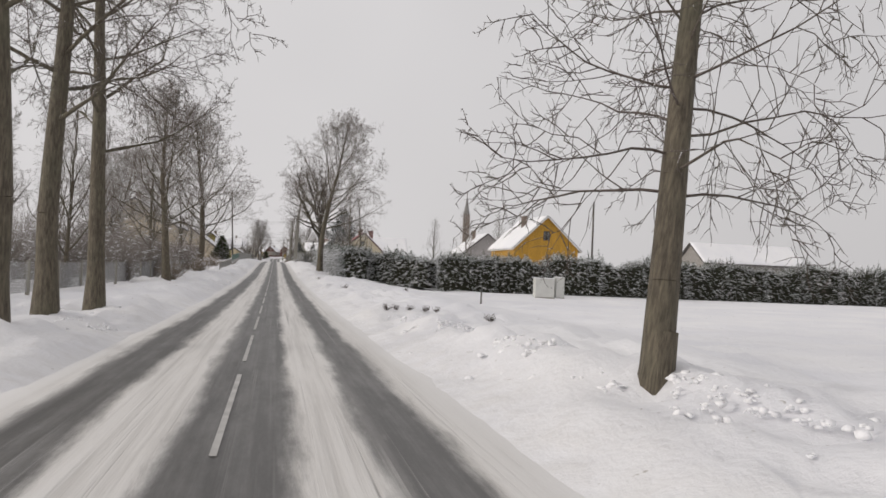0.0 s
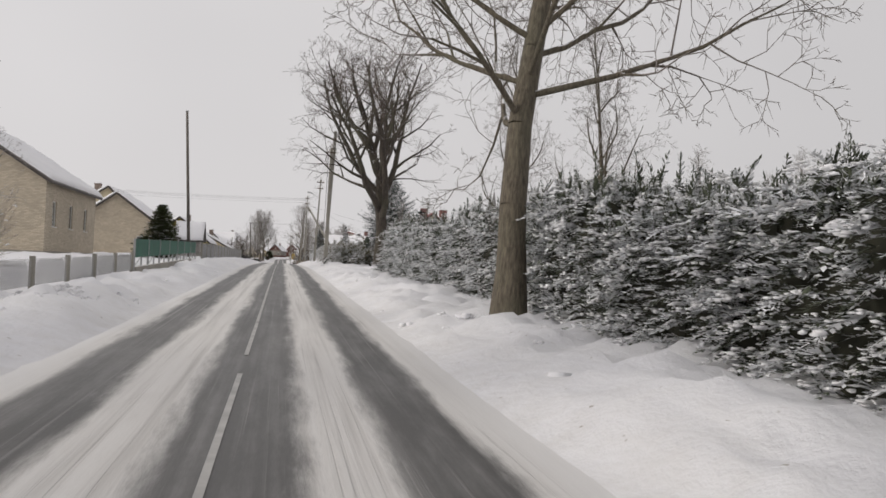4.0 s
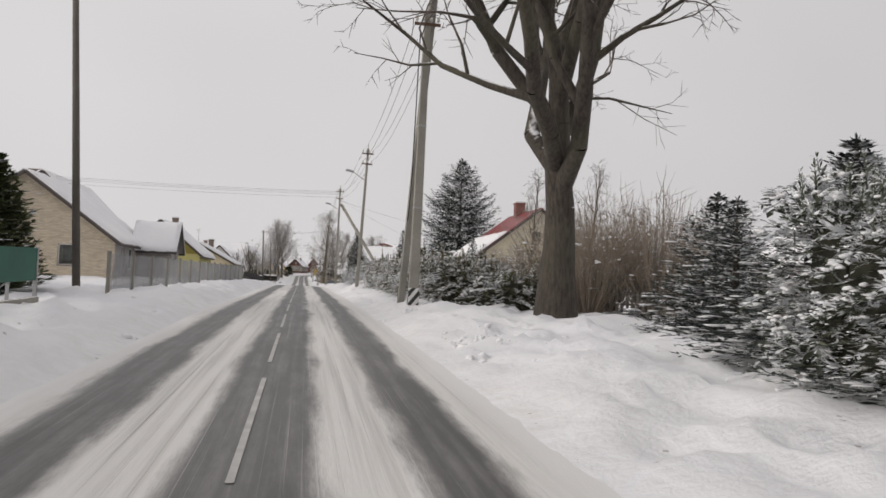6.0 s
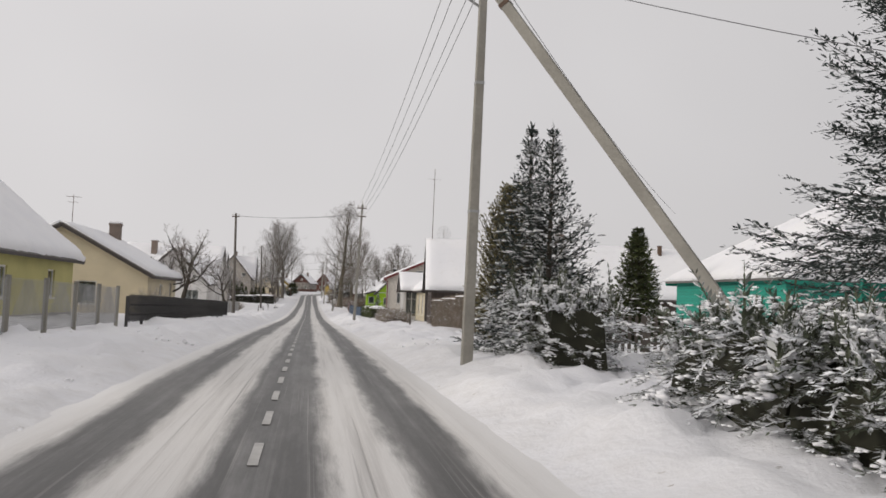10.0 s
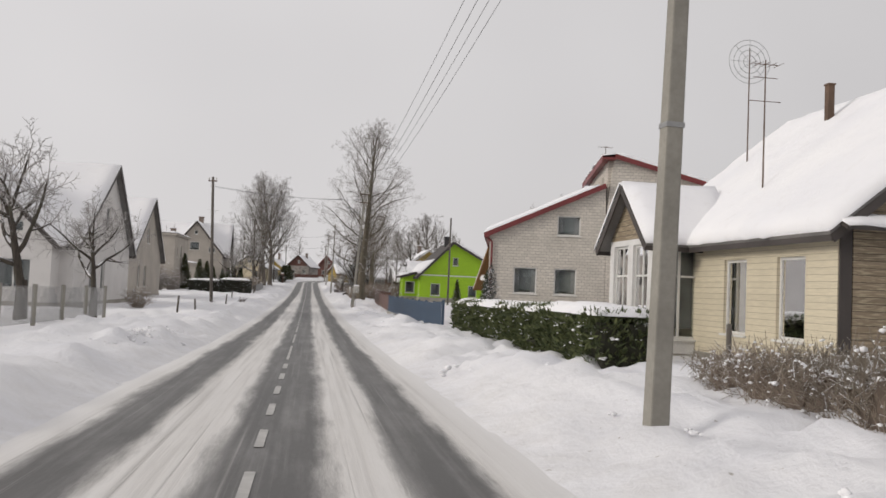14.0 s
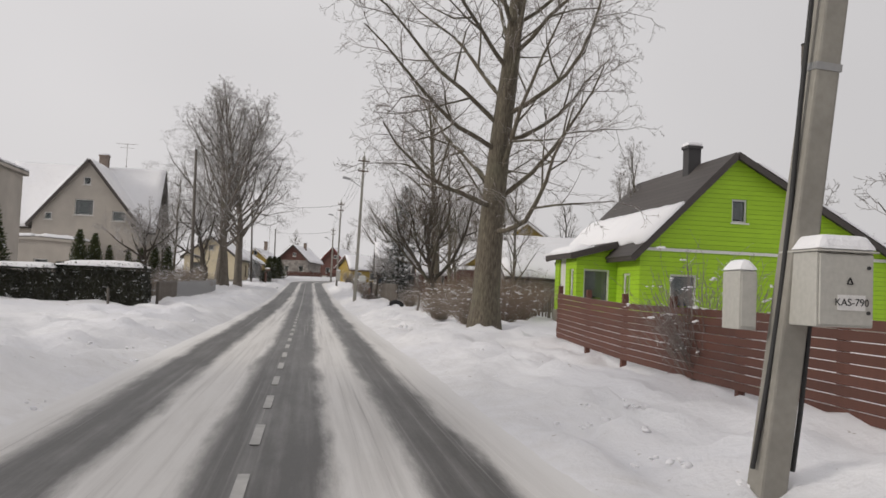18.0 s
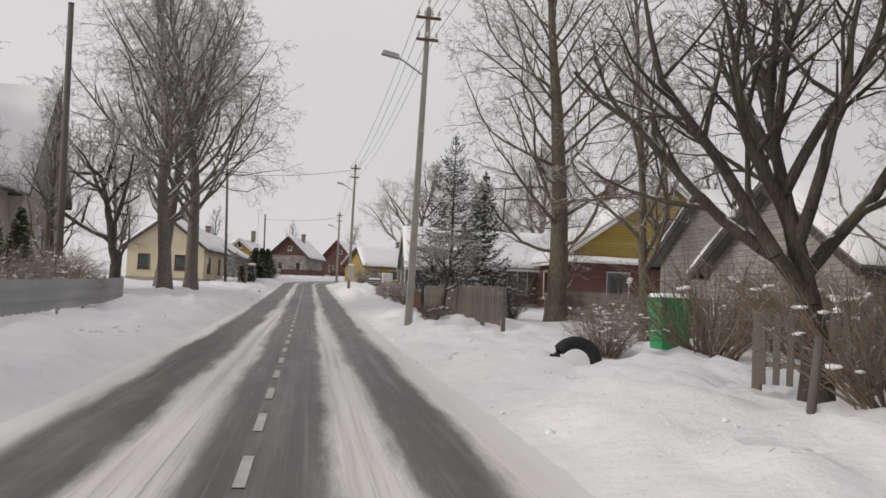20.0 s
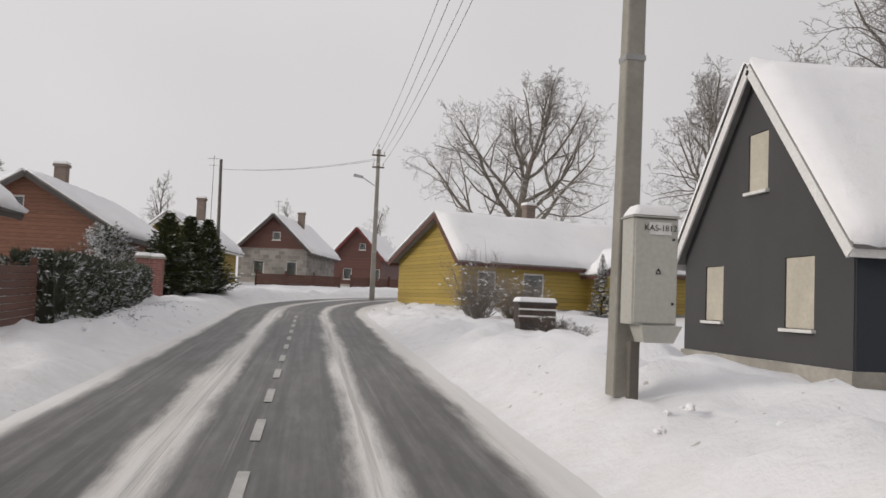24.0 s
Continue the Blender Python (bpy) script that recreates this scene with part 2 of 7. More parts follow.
def bark_material(name, dark, light, frost):
    """Bark with moss tones; snow or rime on the upper side of limbs."""
    m, n, l, p = tree_of(name)
    pos = n.new("ShaderNodeTexCoord").outputs["Object"]
    st = n.new("ShaderNodeMapping")
    st.inputs["Scale"].default_value = (6, 6, 1.2)
    l.new(pos, st.inputs["Vector"])
    ridge, big = noise_node(n, l, st.outputs[0], 4.0, 6.0, 0.65), noise_node(n, l, pos, 0.8, 4.0)
    col = mix(n, l, mapped(n, l, ridge, 0.35, 0.68), dark, light)
    col = mix(n, l, mapped(n, l, big, 0.45, 0.7, 0, 0.5), col, (0.115, 0.115, 0.075))
    up = n.new("ShaderNodeSeparateXYZ")
    l.new(n.new("ShaderNodeNewGeometry").outputs["Normal"], up.inputs[0])
    speck = noise_node(n, l, pos, 2.5, 4.0)
    k = calc(n, l, "MULTIPLY", mapped(n, l, up.outputs[2], 0.45, 0.7, 0, 1, True), mapped(n, l, speck, 0.6 - 0.3 * frost, 0.66 - 0.3 * frost, 0, 1))
    l.new(mix(n, l, k, col, (0.82, 0.82, 0.84)), p.inputs["Base Color"])
    p.inputs["Roughness"].default_value = 0.9
    bump(n, l, p, ridge, 0.8, 0.03)
    return m


def leaf_material(name, dark, light, frost=0.35):
    m, n, l, p = tree_of(name)
    pos = n.new("ShaderNodeTexCoord").outputs["Object"]
    geo = n.new("ShaderNodeNewGeometry")
    col = mix(n, l, geo.outputs["Random Per Island"], dark, light)
    up = n.new("ShaderNodeSeparateXYZ")
    l.new(geo.outputs["Normal"], up.inputs[0])
    tilt = calc(n, l, "ABSOLUTE", up.outputs[2])
    speck = noise_node(n, l, pos, 3.5, 3.0)
    k = calc(n, l, "MULTIPLY", mapped(n, l, tilt, 0.4, 0.8, 0, 1, True), mapped(n, l, speck, 0.64 - 0.3 * frost, 0.70 - 0.3 * frost, 0, 1))
    l.new(mix(n, l, k, col, (0.80, 0.81, 0.83)), p.inputs["Base Color"])
    p.inputs["Roughness"].default_value = 0.8
    return m


def glass_material():
    m, n, l, p = tree_of("window_glass")
    p.inputs["Base Color"].default_value = (0.85, 0.9, 0.92, 1)
    p.inputs["Roughness"].default_value = 0.03
    p.inputs["Transmission Weight"].default_value = 1.0
    p.inputs["IOR"].default_value = 1.45
    return m


M = {
    "snow": snow_material("snow"),
    "ground": ground_material(),
    "road": road_material(),
    "line": plain("line_paint", (0.50, 0.49, 0.47), 0.7, 20, 2.5, 0.3),
    "concrete": plain("pole_concrete", (0.30, 0.285, 0.25), 0.9, 18, 1.2, 0.25, relief=0.004),
    "concrete_grey": plain("foundation_concrete", (0.33, 0.31, 0.27), 0.9, 14, 1.5, 0.3, relief=0.006, dust=0.3),
    "wood_pole": plain("old_pole_wood", (0.13, 0.115, 0.10), 0.9, 22, 1.0, 0.3),
    "steel": plain("galvanised_steel", (0.38, 0.38, 0.38), 0.5, 30, 3, 0.2, metal=0.6),
    "iron": plain("black_iron", (0.035, 0.033, 0.033), 0.55, 30, 3, 0.3, dust=0.4),
    "rust": plain("rusty_iron", (0.12, 0.075, 0.05), 0.8, 30, 3, 0.4, dust=0.3),
    "wire": plain("cable", (0.14, 0.14, 0.145), 0.6),
    "porcelain": plain("insulator_porcelain", (0.55, 0.53, 0.48), 0.3),
    "black_paint": plain("black_paint", (0.03, 0.03, 0.03), 0.7),
    "white_paint": plain("white_paint", (0.72, 0.71, 0.69), 0.65, 20, 1.5, 0.12),
    "frame": plain("window_frame_white", (0.70, 0.69, 0.66), 0.5, 20, 2, 0.12),
    "frame_brown": plain("window_frame_brown", (0.11, 0.07, 0.05), 0.6),
    "curtain": plain("curtain_cloth", (0.26, 0.25, 0.24), 0.9, 12, 2.5, 0.25),
    # grey of the sky's reflection in window glass, painted on a sheet
    "pane_sheen": plain("sky_sheen_grey", (0.17, 0.175, 0.17), 0.95, 40, 3.0, 0.3),
    # darkness of unlit rooms and the culvert's hollow, put into the colour
    "dark": plain("dark_interior", (0.05, 0.05, 0.05), 0.9),
    "glass": glass_material(),
    "board_cover": plain("window_boarding", (0.50, 0.46, 0.38), 0.8, 18, 2, 0.15),
    "red_brick": bricks("red_chimney_brick", (0.22, 0.07, 0.06), (0.25, 0.22, 0.2), 0.25, 0.075),
    "old_brick": bricks("old_chimney_brick", (0.20, 0.15, 0.12), (0.24, 0.22, 0.2), 0.25, 0.075),
    "cream_brick": bricks("cream_brick", (0.50, 0.43, 0.33), (0.30, 0.27, 0.22)),
    "white_brick": bricks("pale_brick", (0.56, 0.52, 0.46), (0.27, 0.25, 0.23), 0.26, 0.14, 0.08),
    "plaster_cream": plain("cream_plaster", (0.62, 0.54, 0.38), 0.9, 30, 0.8, 0.12),
    "plaster_grey": plain("grey_plaster", (0.36, 0.34, 0.33), 0.9, 30, 0.8, 0.15),
    "plaster_pink": plain("faded_plaster", (0.46, 0.42, 0.37), 0.9, 30, 0.7, 0.16),
    "plaster_white": plain("white_plaster", (0.66, 0.64, 0.62), 0.9, 30, 0.8, 0.1),
    "plaster_yellow": plain("yellow_green_plaster", (0.50, 0.46, 0.19), 0.9, 30, 0.8, 0.14),
    "plaster_olive": plain("olive_gable_paint", (0.30, 0.25, 0.06), 0.9, 30, 0.8, 0.14),
    "stone": bricks("rough_field_stone", (0.24, 0.22, 0.20), (0.33, 0.31, 0.29), 0.45, 0.28, 0.3),
    "boards_ochre": lined("ochre_boards", (0.55, 0.30, 0.03), (0.12, 0.07, 0.02), 0.14, "h"),
    "boards_yellow": lined("yellow_boards", (0.38, 0.27, 0.055), (0.12, 0.085, 0.03), 0.14),
    "boards_teal": lined("teal_boards", (0.02, 0.31, 0.23), (0.008, 0.12, 0.09), 0.13, spread=0.1),
    "boards_lime": lined("lime_siding", (0.36, 0.60, 0.02), (0.16, 0.28, 0.01), 0.16, spread=0.06),
    "boards_brown": lined("red_brown_boards", (0.125, 0.052, 0.04), (0.04, 0.018, 0.014), 0.14),
    "boards_rust": lined("rust_brown_boards", (0.20, 0.085, 0.05), (0.07, 0.03, 0.02), 0.14, wear=(0.25, 0.12, 0.07)),
    "boards_dark": lined("dark_stained_boards", (0.07, 0.05, 0.04), (0.015, 0.012, 0.01), 0.15, "h"),
    "boards_log": lined("weathered_log_boards", (0.12, 0.075, 0.045), (0.03, 0.02, 0.014), 0.17, spread=0.35, wear=(0.20, 0.135, 0.08)),
    "boards_orange": lined("orange_varnished_boards", (0.33, 0.165, 0.045), (0.10, 0.045, 0.02), 0.12, "h", wear=(0.22, 0.12, 0.05)),
    "boards_peeled": lined("peeling_boards", (0.27, 0.21, 0.14), (0.05, 0.04, 0.03), 0.13, wear=(0.45, 0.38, 0.26)),
    "boards_cream": lined("cream_boards", (0.66, 0.59, 0.44), (0.36, 0.31, 0.22), 0.13, spread=0.06),
    "boards_grey": lined("grey_boards", (0.30, 0.28, 0.26), (0.09, 0.08, 0.08), 0.14, wear=(0.42, 0.39, 0.36)),
    "render_dark": plain("dark_grey_render", (0.062, 0.060, 0.062), 0.9, 30, 0.8, 0.12),
    "render_navy": plain("dark_slate_render", (0.028, 0.034, 0.043), 0.85, 30, 0.8, 0.15),
    "roof_red": lined("red_metal_roof", (0.24, 0.035, 0.035), (0.08, 0.012, 0.012), 0.35, "x", rough=0.45, spread=0.05),
    "roof_dark": lined("dark_roof_sheet", (0.075, 0.065, 0.06), (0.03, 0.027, 0.025), 0.18, "x", spread=0.15),
    "roof_slate": plain("grey_corrugated_roof", (0.22, 0.21, 0.20), 0.8, 20, 1.5, 0.25, dust=0.8),
    "trim_red": plain("dark_red_trim", (0.17, 0.03, 0.03), 0.5),
    "trim_dark": plain("dark_trim", (0.06, 0.05, 0.045), 0.6),
    "trim_teal": plain("teal_paint", (0.02, 0.33, 0.24), 0.6),
    "fence_blue": plain("blue_fence_paint", (0.055, 0.095, 0.155), 0.6, 25, 2, 0.25, dust=0.5, vary=0.35),
    "fence_brown": plain("brown_fence_stain", (0.115, 0.042, 0.026), 0.6, 25, 2, 0.25, dust=0.6, vary=0.4),
    "fence_rust": plain("rust_red_boards", (0.14, 0.046, 0.022), 0.65, 25, 2, 0.25, dust=0.4, vary=0.4),
    "fence_grey": plain("weathered_pickets", (0.20, 0.175, 0.15), 0.9, 25, 2, 0.3, dust=0.6, vary=0.5),
    "fence_green": plain("green_fence_sheet", (0.01, 0.11, 0.07), 0.6, 25, 1.2, 0.25, dust=0.3),
    "mesh_grey": plain("grey_mesh_panel", (0.36, 0.36, 0.36), 0.6, 25, 1.5, 0.15, dust=0.4),
    "green_paint": plain("green_paint", (0.02, 0.28, 0.09), 0.5),
    "cabinet": plain("cabinet_grey_enamel", (0.47, 0.46, 0.42), 0.45, 25, 1.5, 0.1),
    "cabinet_white": plain("cabinet_pale_plastic", (0.62, 0.62, 0.59), 0.45, 25, 1.5, 0.1),
    "rubber": plain("tyre_rubber", (0.02, 0.02, 0.02), 0.85),
    "bark": bark_material("grey_bark", (0.060, 0.049, 0.037), (0.17, 0.145, 0.105), 0.35),
    "bark_rime": bark_material("rimed_bark", (0.10, 0.085, 0.07), (0.24, 0.21, 0.18), 0.8),
    "bark_dark": bark_material("dark_bark", (0.03, 0.024, 0.02), (0.085, 0.07, 0.055), 0.35),
    "twig": bark_material("frosted_twigs", (0.16, 0.135, 0.12), (0.30, 0.27, 0.25), 0.9),
    "twig_rime": bark_material("rimed_twigs", (0.26, 0.24, 0.23), (0.42, 0.40, 0.39), 1.0),
    "twig_dark": bark_material("bare_twigs", (0.075, 0.058, 0.05), (0.15, 0.12, 0.105), 0.45),
    "twig_red": bark_material("brown_thicket_twigs", (0.13, 0.095, 0.07), (0.29, 0.22, 0.165), 0.35),
    "twig_brown": bark_material("brown_shrub_twigs", (0.20, 0.155, 0.12), (0.38, 0.32, 0.26), 0.75),
    "spruce": leaf_material("spruce_needles", (0.038, 0.048, 0.030), (0.095, 0.106, 0.068), 0.62),
    "spruce_low": leaf_material("dark_hedge_sprays", (0.026, 0.028, 0.022), (0.065, 0.066, 0.052), 0.30),
    "spruce_brown": leaf_material("yellowed_conifer_sprays", (0.045, 0.045, 0.020), (0.13, 0.115, 0.050), 0.52),
    "spruce_blue": leaf_material("blue_spruce_needles", (0.020, 0.030, 0.026), (0.055, 0.070, 0.063), 0.20),
    "thuja_brown": leaf_material("browned_thuja_sprays", (0.12, 0.11, 0.055), (0.27, 0.235, 0.12), 0.25),
    "thuja": leaf_material("thuja_sprays", (0.035, 0.050, 0.018), (0.105, 0.120, 0.042), 0.15),
    # shade deep inside green hedges, put into a near-black colour
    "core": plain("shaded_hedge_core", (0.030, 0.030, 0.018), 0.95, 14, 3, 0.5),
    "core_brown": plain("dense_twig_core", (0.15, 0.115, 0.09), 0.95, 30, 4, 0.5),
}

# ---- building helpers ----
class Geo:
    """Collects plain faces for one mesh."""

    def __init__(self):
        self.v, self.f = [], []

    def hexa(self, eight):
        k = len(self.v)
        self.v += [tuple(p) for p in eight]
        self.f += [tuple(k + i for i in q) for q in ((0, 3, 2, 1), (4, 5, 6, 7), (0, 1, 5, 4), (1, 2, 6, 5), (2, 3, 7, 6), (3, 0, 4, 7))]
        return self

    def box(self, x0, x1, y0, y1, z0, z1):
        return self.hexa([(x0, y0, z0), (x1, y0, z0), (x1, y1, z0), (x0, y1, z0), (x0, y0, z1), (x1, y0, z1), (x1, y1, z1), (x0, y1, z1)])

    def bar(self, a, b, w, h):
        """A square bar from a to b, w across and h high."""
        a, b = Vector(a), Vector(b)
        d = (b - a).normalized()
        side = d.cross(Vector((0, 0, 1)))
        side = Vector((1, 0, 0)) if side.length < 1e-4 else side.normalized()
        up = side.cross(d)
        s, u = side * w / 2, up * h / 2
        return self.hexa([a - s - u, a + s - u, a + s + u, a - s + u, b - s - u, b + s - u, b + s + u, b - s + u])

    def tube(self, a, b, r0, r1, n=8):
        a, b = Vector(a), Vector(b)
        d = (b - a).normalized()
        s = d.orthogonal().normalized()
        u = d.cross(s)
        k = len(self.v)
        for p, r in ((a, r0), (b, r1)):
            for i in range(n):
                t = 2 * math.pi * i / n
                self.v.append(tuple(p + (s * math.cos(t) + u * math.sin(t)) * r))
        for i in range(n):
            j = (i + 1) % n
            self.f.append((k + i, k + j, k + n + j, k + n + i))
        self.f += [tuple(k + n - 1 - i for i in range(n)), tuple(k + n + i for i in range(n))]
        return self

    def mesh(self, name, bevel=0.0):
        me = bpy.data.meshes.new(name)
        me.from_pydata(self.v, [], self.f)
        if bevel:
            bm = bmesh.new()
            bm.from_mesh(me)
            bmesh.ops.bevel(bm, geom=bm.edges[:], offset=bevel, segments=2, affect="EDGES", profile=0.6)
            bm.to_mesh(me)
            bm.free()
        me.update()
        return me


LOOSE = {"clinging_snow", "foliage", "branchwork", "limb_frame", "crown"}


def part(name, geo, material, parent=None, label="", bevel=0.0, smooth=False, at=None):
    me = geo.mesh(name, bevel) if isinstance(geo, Geo) else geo
    if not me.materials:
        me.materials.append(M[material])
    if smooth:
        me.polygons.foreach_set("use_smooth", [True] * len(me.polygons))
    if name in ("wall", "gable") and isinstance(geo, Geo):
        bm = bmesh.new()
        bm.from_mesh(me)
        bmesh.ops.remove_doubles(bm, verts=bm.verts[:], dist=1e-4)
        bm.to_mesh(me)
        bm.free()
    ob = new(name, me)
    if name in LOOSE:
        ob["kind"] = "stuff"
    if parent is not None:
        ob.parent = parent
    if at is not None:
        ob.matrix_local = at
    if label:
        ob["label"] = label
    return ob


def thing(name, label, category, x, y, z=None, turn=0.0, group="", kind=""):
    ob = new(name)
    ob.empty_display_size = 0.2
    ob.matrix_world = pose(x, y, ground_z(x, y) if z is None else z, 0, 0, turn)
    return tagged(ob, label, category, group, kind)


def mesh_np(name, verts, faces):
    """A mesh out of arrays of places and of equal-sided faces."""
    me = bpy.data.meshes.new(name)
    k = faces.shape[1]
    me.vertices.add(len(verts))
    me.vertices.foreach_set("co", np.ascontiguousarray(verts, np.float32).ravel())
    me.loops.add(faces.size)
    me.loops.foreach_set("vertex_index", np.ascontiguousarray(faces, np.int32).ravel())
    me.polygons.add(len(faces))
    me.polygons.foreach_set("loop_start", np.arange(0, faces.size, k, dtype=np.int32))
    me.polygons.foreach_set("loop_total", np.full(len(faces), k, np.int32))
    me.update(calc_edges=True)
    return me


def tubes_np(name, p0, p1, r0, r1, n):
    """Many open tapered tubes as one mesh."""
    p0, p1, r0, r1 = (np.asarray(a, float) for a in (p0, p1, r0, r1))
    d = p1 - p0
    d /= np.linalg.norm(d, axis=1, keepdims=True) + 1e-9
    ref = np.where(np.abs(d[:, 2:3]) > 0.9, [[1.0, 0, 0]], [[0, 0, 1.0]])
    s = np.cross(d, ref)
    s /= np.linalg.norm(s, axis=1, keepdims=True) + 1e-9
    u = np.cross(s, d)
    t = np.arange(n) * 2 * np.pi / n + 0.4
    ring = s[:, None] * np.cos(t)[None, :, None] + u[:, None] * np.sin(t)[None, :, None]
    v = np.concatenate([p0[:, None] + ring * r0[:, None, None], p1[:, None] + ring * r1[:, None, None]], 1).reshape(-1, 3)
    i = np.arange(n)
    j = (i + 1) % n
    f = np.stack([i, j, n + j, n + i], 1)
    f = (f[None] + (np.arange(len(p0)) * 2 * n)[:, None, None]).reshape(-1, 4)
    return mesh_np(name, v, f)


def path_np(name, points, r, n=5):
    """One connected tube along a line of points."""
    p = np.asarray([tuple(q) for q in points], float)
    d = np.gradient(p, axis=0)
    d /= np.linalg.norm(d, axis=1, keepdims=True) + 1e-9
    ref = np.where(np.abs(d[:, 2:3]) > 0.9, [[1.0, 0, 0]], [[0, 0, 1.0]])
    s = np.cross(d, ref)
    s /= np.linalg.norm(s, axis=1, keepdims=True) + 1e-9
    u = np.cross(s, d)
    t = np.arange(n) * 2 * np.pi / n
    v = (p[:, None] + (s[:, None] * np.cos(t)[None, :, None] + u[:, None] * np.sin(t)[None, :, None]) * r).reshape(-1, 3)
    i, j = np.arange(n), (np.arange(n) + 1) % n
    f = np.stack([i, j, n + j, n + i], 1)
    f = (f[None] + (np.arange(len(p) - 1) * n)[:, None, None]).reshape(-1, 4)
    me = mesh_np(name, v, f)
    me.polygons.foreach_set("use_smooth", [True] * len(me.polygons))
    return me


def smooth_step(a, b, x):
    t = np.clip((x - a) / (b - a), 0, 1)
    return t * t * (3 - 2 * t)


# ---- the lie of the land ----
RISE_Y = np.array([-80, 0, 25, 50, 75, 100, 125, 150, 175, 200, 225, 250, 275, 300, 325, 350, 375, 392, 400, 412, 440, 520, 4000.0])
RISE_Z = np.array([0.3, 0, -0.19, -0.15, 0.05, 0.54, 1.0, 1.1, 1.21, 0.86, 0.43, 0.16, 0.21, 0.38, 0.62, 1.26, 1.95, 2.6, 2.85, 3.2, 3.7, 4.2, 4.2])
BEND_Y, BEND_R = 378.0, 33.0


def rise(y):
    k = np.interp([y - 12, y - 6, y, y + 6, y + 12], RISE_Y, RISE_Z)
    return float(k @ [0.1, 0.25, 0.3, 0.25, 0.1])


def bend(y):
    """How far the road's centre has swung to the right."""
    d = np.maximum(np.asarray(y, float) - BEND_Y, 0)
    return np.where(d < 32, d * d / (2 * BEND_R), 32 * 32 / (2 * BEND_R) + (d - 32) * 0.97)


# ploughed heaps: place, half widths, height
HEAPS = ((3.25, 123.8, 0.8, 1.6, 0.22), (3.9, 153.6, 0.6, 1.7, 0.38), (4.4, 253.0, 0.6, 1.8, 0.42), (3.45, 15.5, 0.45, 3.0, 0.2), (3.75, 10.5, 0.5, 2.2, 0.26), (4.3, 7.2, 0.6, 1.5, 0.22), (3.5, 97, 0.5, 3.0, 0.15), (-3.6, 84, 0.5, 3.0, 0.18), (3.7, 268, 0.5, 2.5, 0.16), (3.8, 228, 0.5, 2.5, 0.18), (-3.4, 236, 0.5, 3.0, 0.15), (3.5, 330, 0.4, 2.0, 0.12), (-3.3, 372, 0.5, 4.0, 0.2))


def dip(x, y):
    """The meadow on the right lies lower than the road; a hollow and a mound in the right-hand verge."""
    meadow = -0.6 * smooth_step(5.0, 12.0, x) * (1 - smooth_step(64, 76, y)) * smooth_step(-10, 10, y)
    side = smooth_step(2.2, 3.2, x)
    hollow = -0.14 * side * smooth_step(326, 330, y) * (1 - smooth_step(340, 346, y))
    mound = (0.26 - 0.40 * smooth_step(4.4, 6.2, x)) * side * smooth_step(351, 355, y) * (1 - smooth_step(362, 370, y))
    hollow -= 0.17 * side * smooth_step(247, 251, y) * (1 - smooth_step(286, 294, y))
    heap = sum(h * np.exp(-((x - a) / c) ** 2 - ((y - b) / d) ** 2) for a, b, c, d, h in HEAPS)
    return meadow + hollow + mound + heap


def ground_z(x, y):
    side = abs(x - float(bend(y)))
    bank = float(dip(x, y)) + 0.30 * float(smooth_step(2.1, 3.7, side)) - 0.06 * float(1 - smooth_step(1.9, 2.3, side))
    return rise(y) + bank


# ---- ground and road ----
def make_ground():
    near = np.concatenate([np.arange(0, 2.0, 0.5), np.arange(2.0, 6.4, 0.2), np.arange(6.4, 14, 0.8), np.geomspace(14, 1800, 26)])
    xs = np.concatenate([-near[:0:-1], near])
    ys = np.concatenate([-np.geomspace(600, 32, 10), np.arange(-30, 425, 0.45), np.geomspace(425, 2400, 34)])
    rs = np.array([rise(y) for y in ys])
    bs = bend(np.minimum(ys, 460))
    u, yy = np.meshgrid(xs, ys)
    off = np.exp(-np.maximum(np.abs(u) - 20, 0) / 40)
    x = u + bs[:, None] * off
    side = np.abs(u)
    z = rs[:, None] + 0.30 * smooth_step(2.1, 3.7, side) - 0.06 * (1 - smooth_step(1.9, 2.3, side))
    z += dip(x, yy)
    rng = np.random.default_rng(5)
    rough = np.zeros_like(z)
    for wl, amp in ((9.0, 0.06), (3.1, 0.05), (1.3, 0.05), (0.8, 0.035)):
        for _ in range(4):
            a, ph = rng.uniform(0, 2 * np.pi, 2)
            rough += amp * 0.5 * np.sin((x * np.cos(a) + yy * np.sin(a)) * 2 * np.pi / wl + ph)
    lumps = rng.normal(0, 0.045, z.shape)
    lumps = (lumps + np.roll(lumps, 1, 0) + np.roll(lumps, 1, 1)) / 1.7
    z += (rough + lumps * (side < 7)) * smooth_step(2.05, 3.2, side)
    ridge = 0.09 * np.exp(-((side - 2.75 - 0.15 * np.sin(yy * 0.31)) / 0.28) ** 2) * (0.6 + 0.4 * np.sin(yy * 0.83 + u))
    z += ridge
    z += np.where(side > 250, (side - 250) * 0.004, 0)
    v = np.stack([x, yy, z], -1).reshape(-1, 3)
    nx, ny = len(xs), len(ys)
    i = (np.arange(ny - 1)[:, None] * nx + np.arange(nx - 1)[None]).ravel()
    me = mesh_np("ground", v, np.stack([i, i + 1, i + nx + 1, i + nx], 1))
    uv = me.uv_layers.new(name="lane")
    idx = np.empty(len(me.loops), np.int32)
    me.loops.foreach_get("vertex_index", idx)
    uv.data.foreach_set("uv", np.stack([u.ravel(), yy.ravel()], 1)[idx].astype(np.float32).ravel())
    me.materials.append(M["ground"])
    me.polygons.foreach_set("use_smooth", [True] * len(me.polygons))
    tagged(new("ground", me), "snow-covered verges and gardens along the road", "ground", kind="structure")


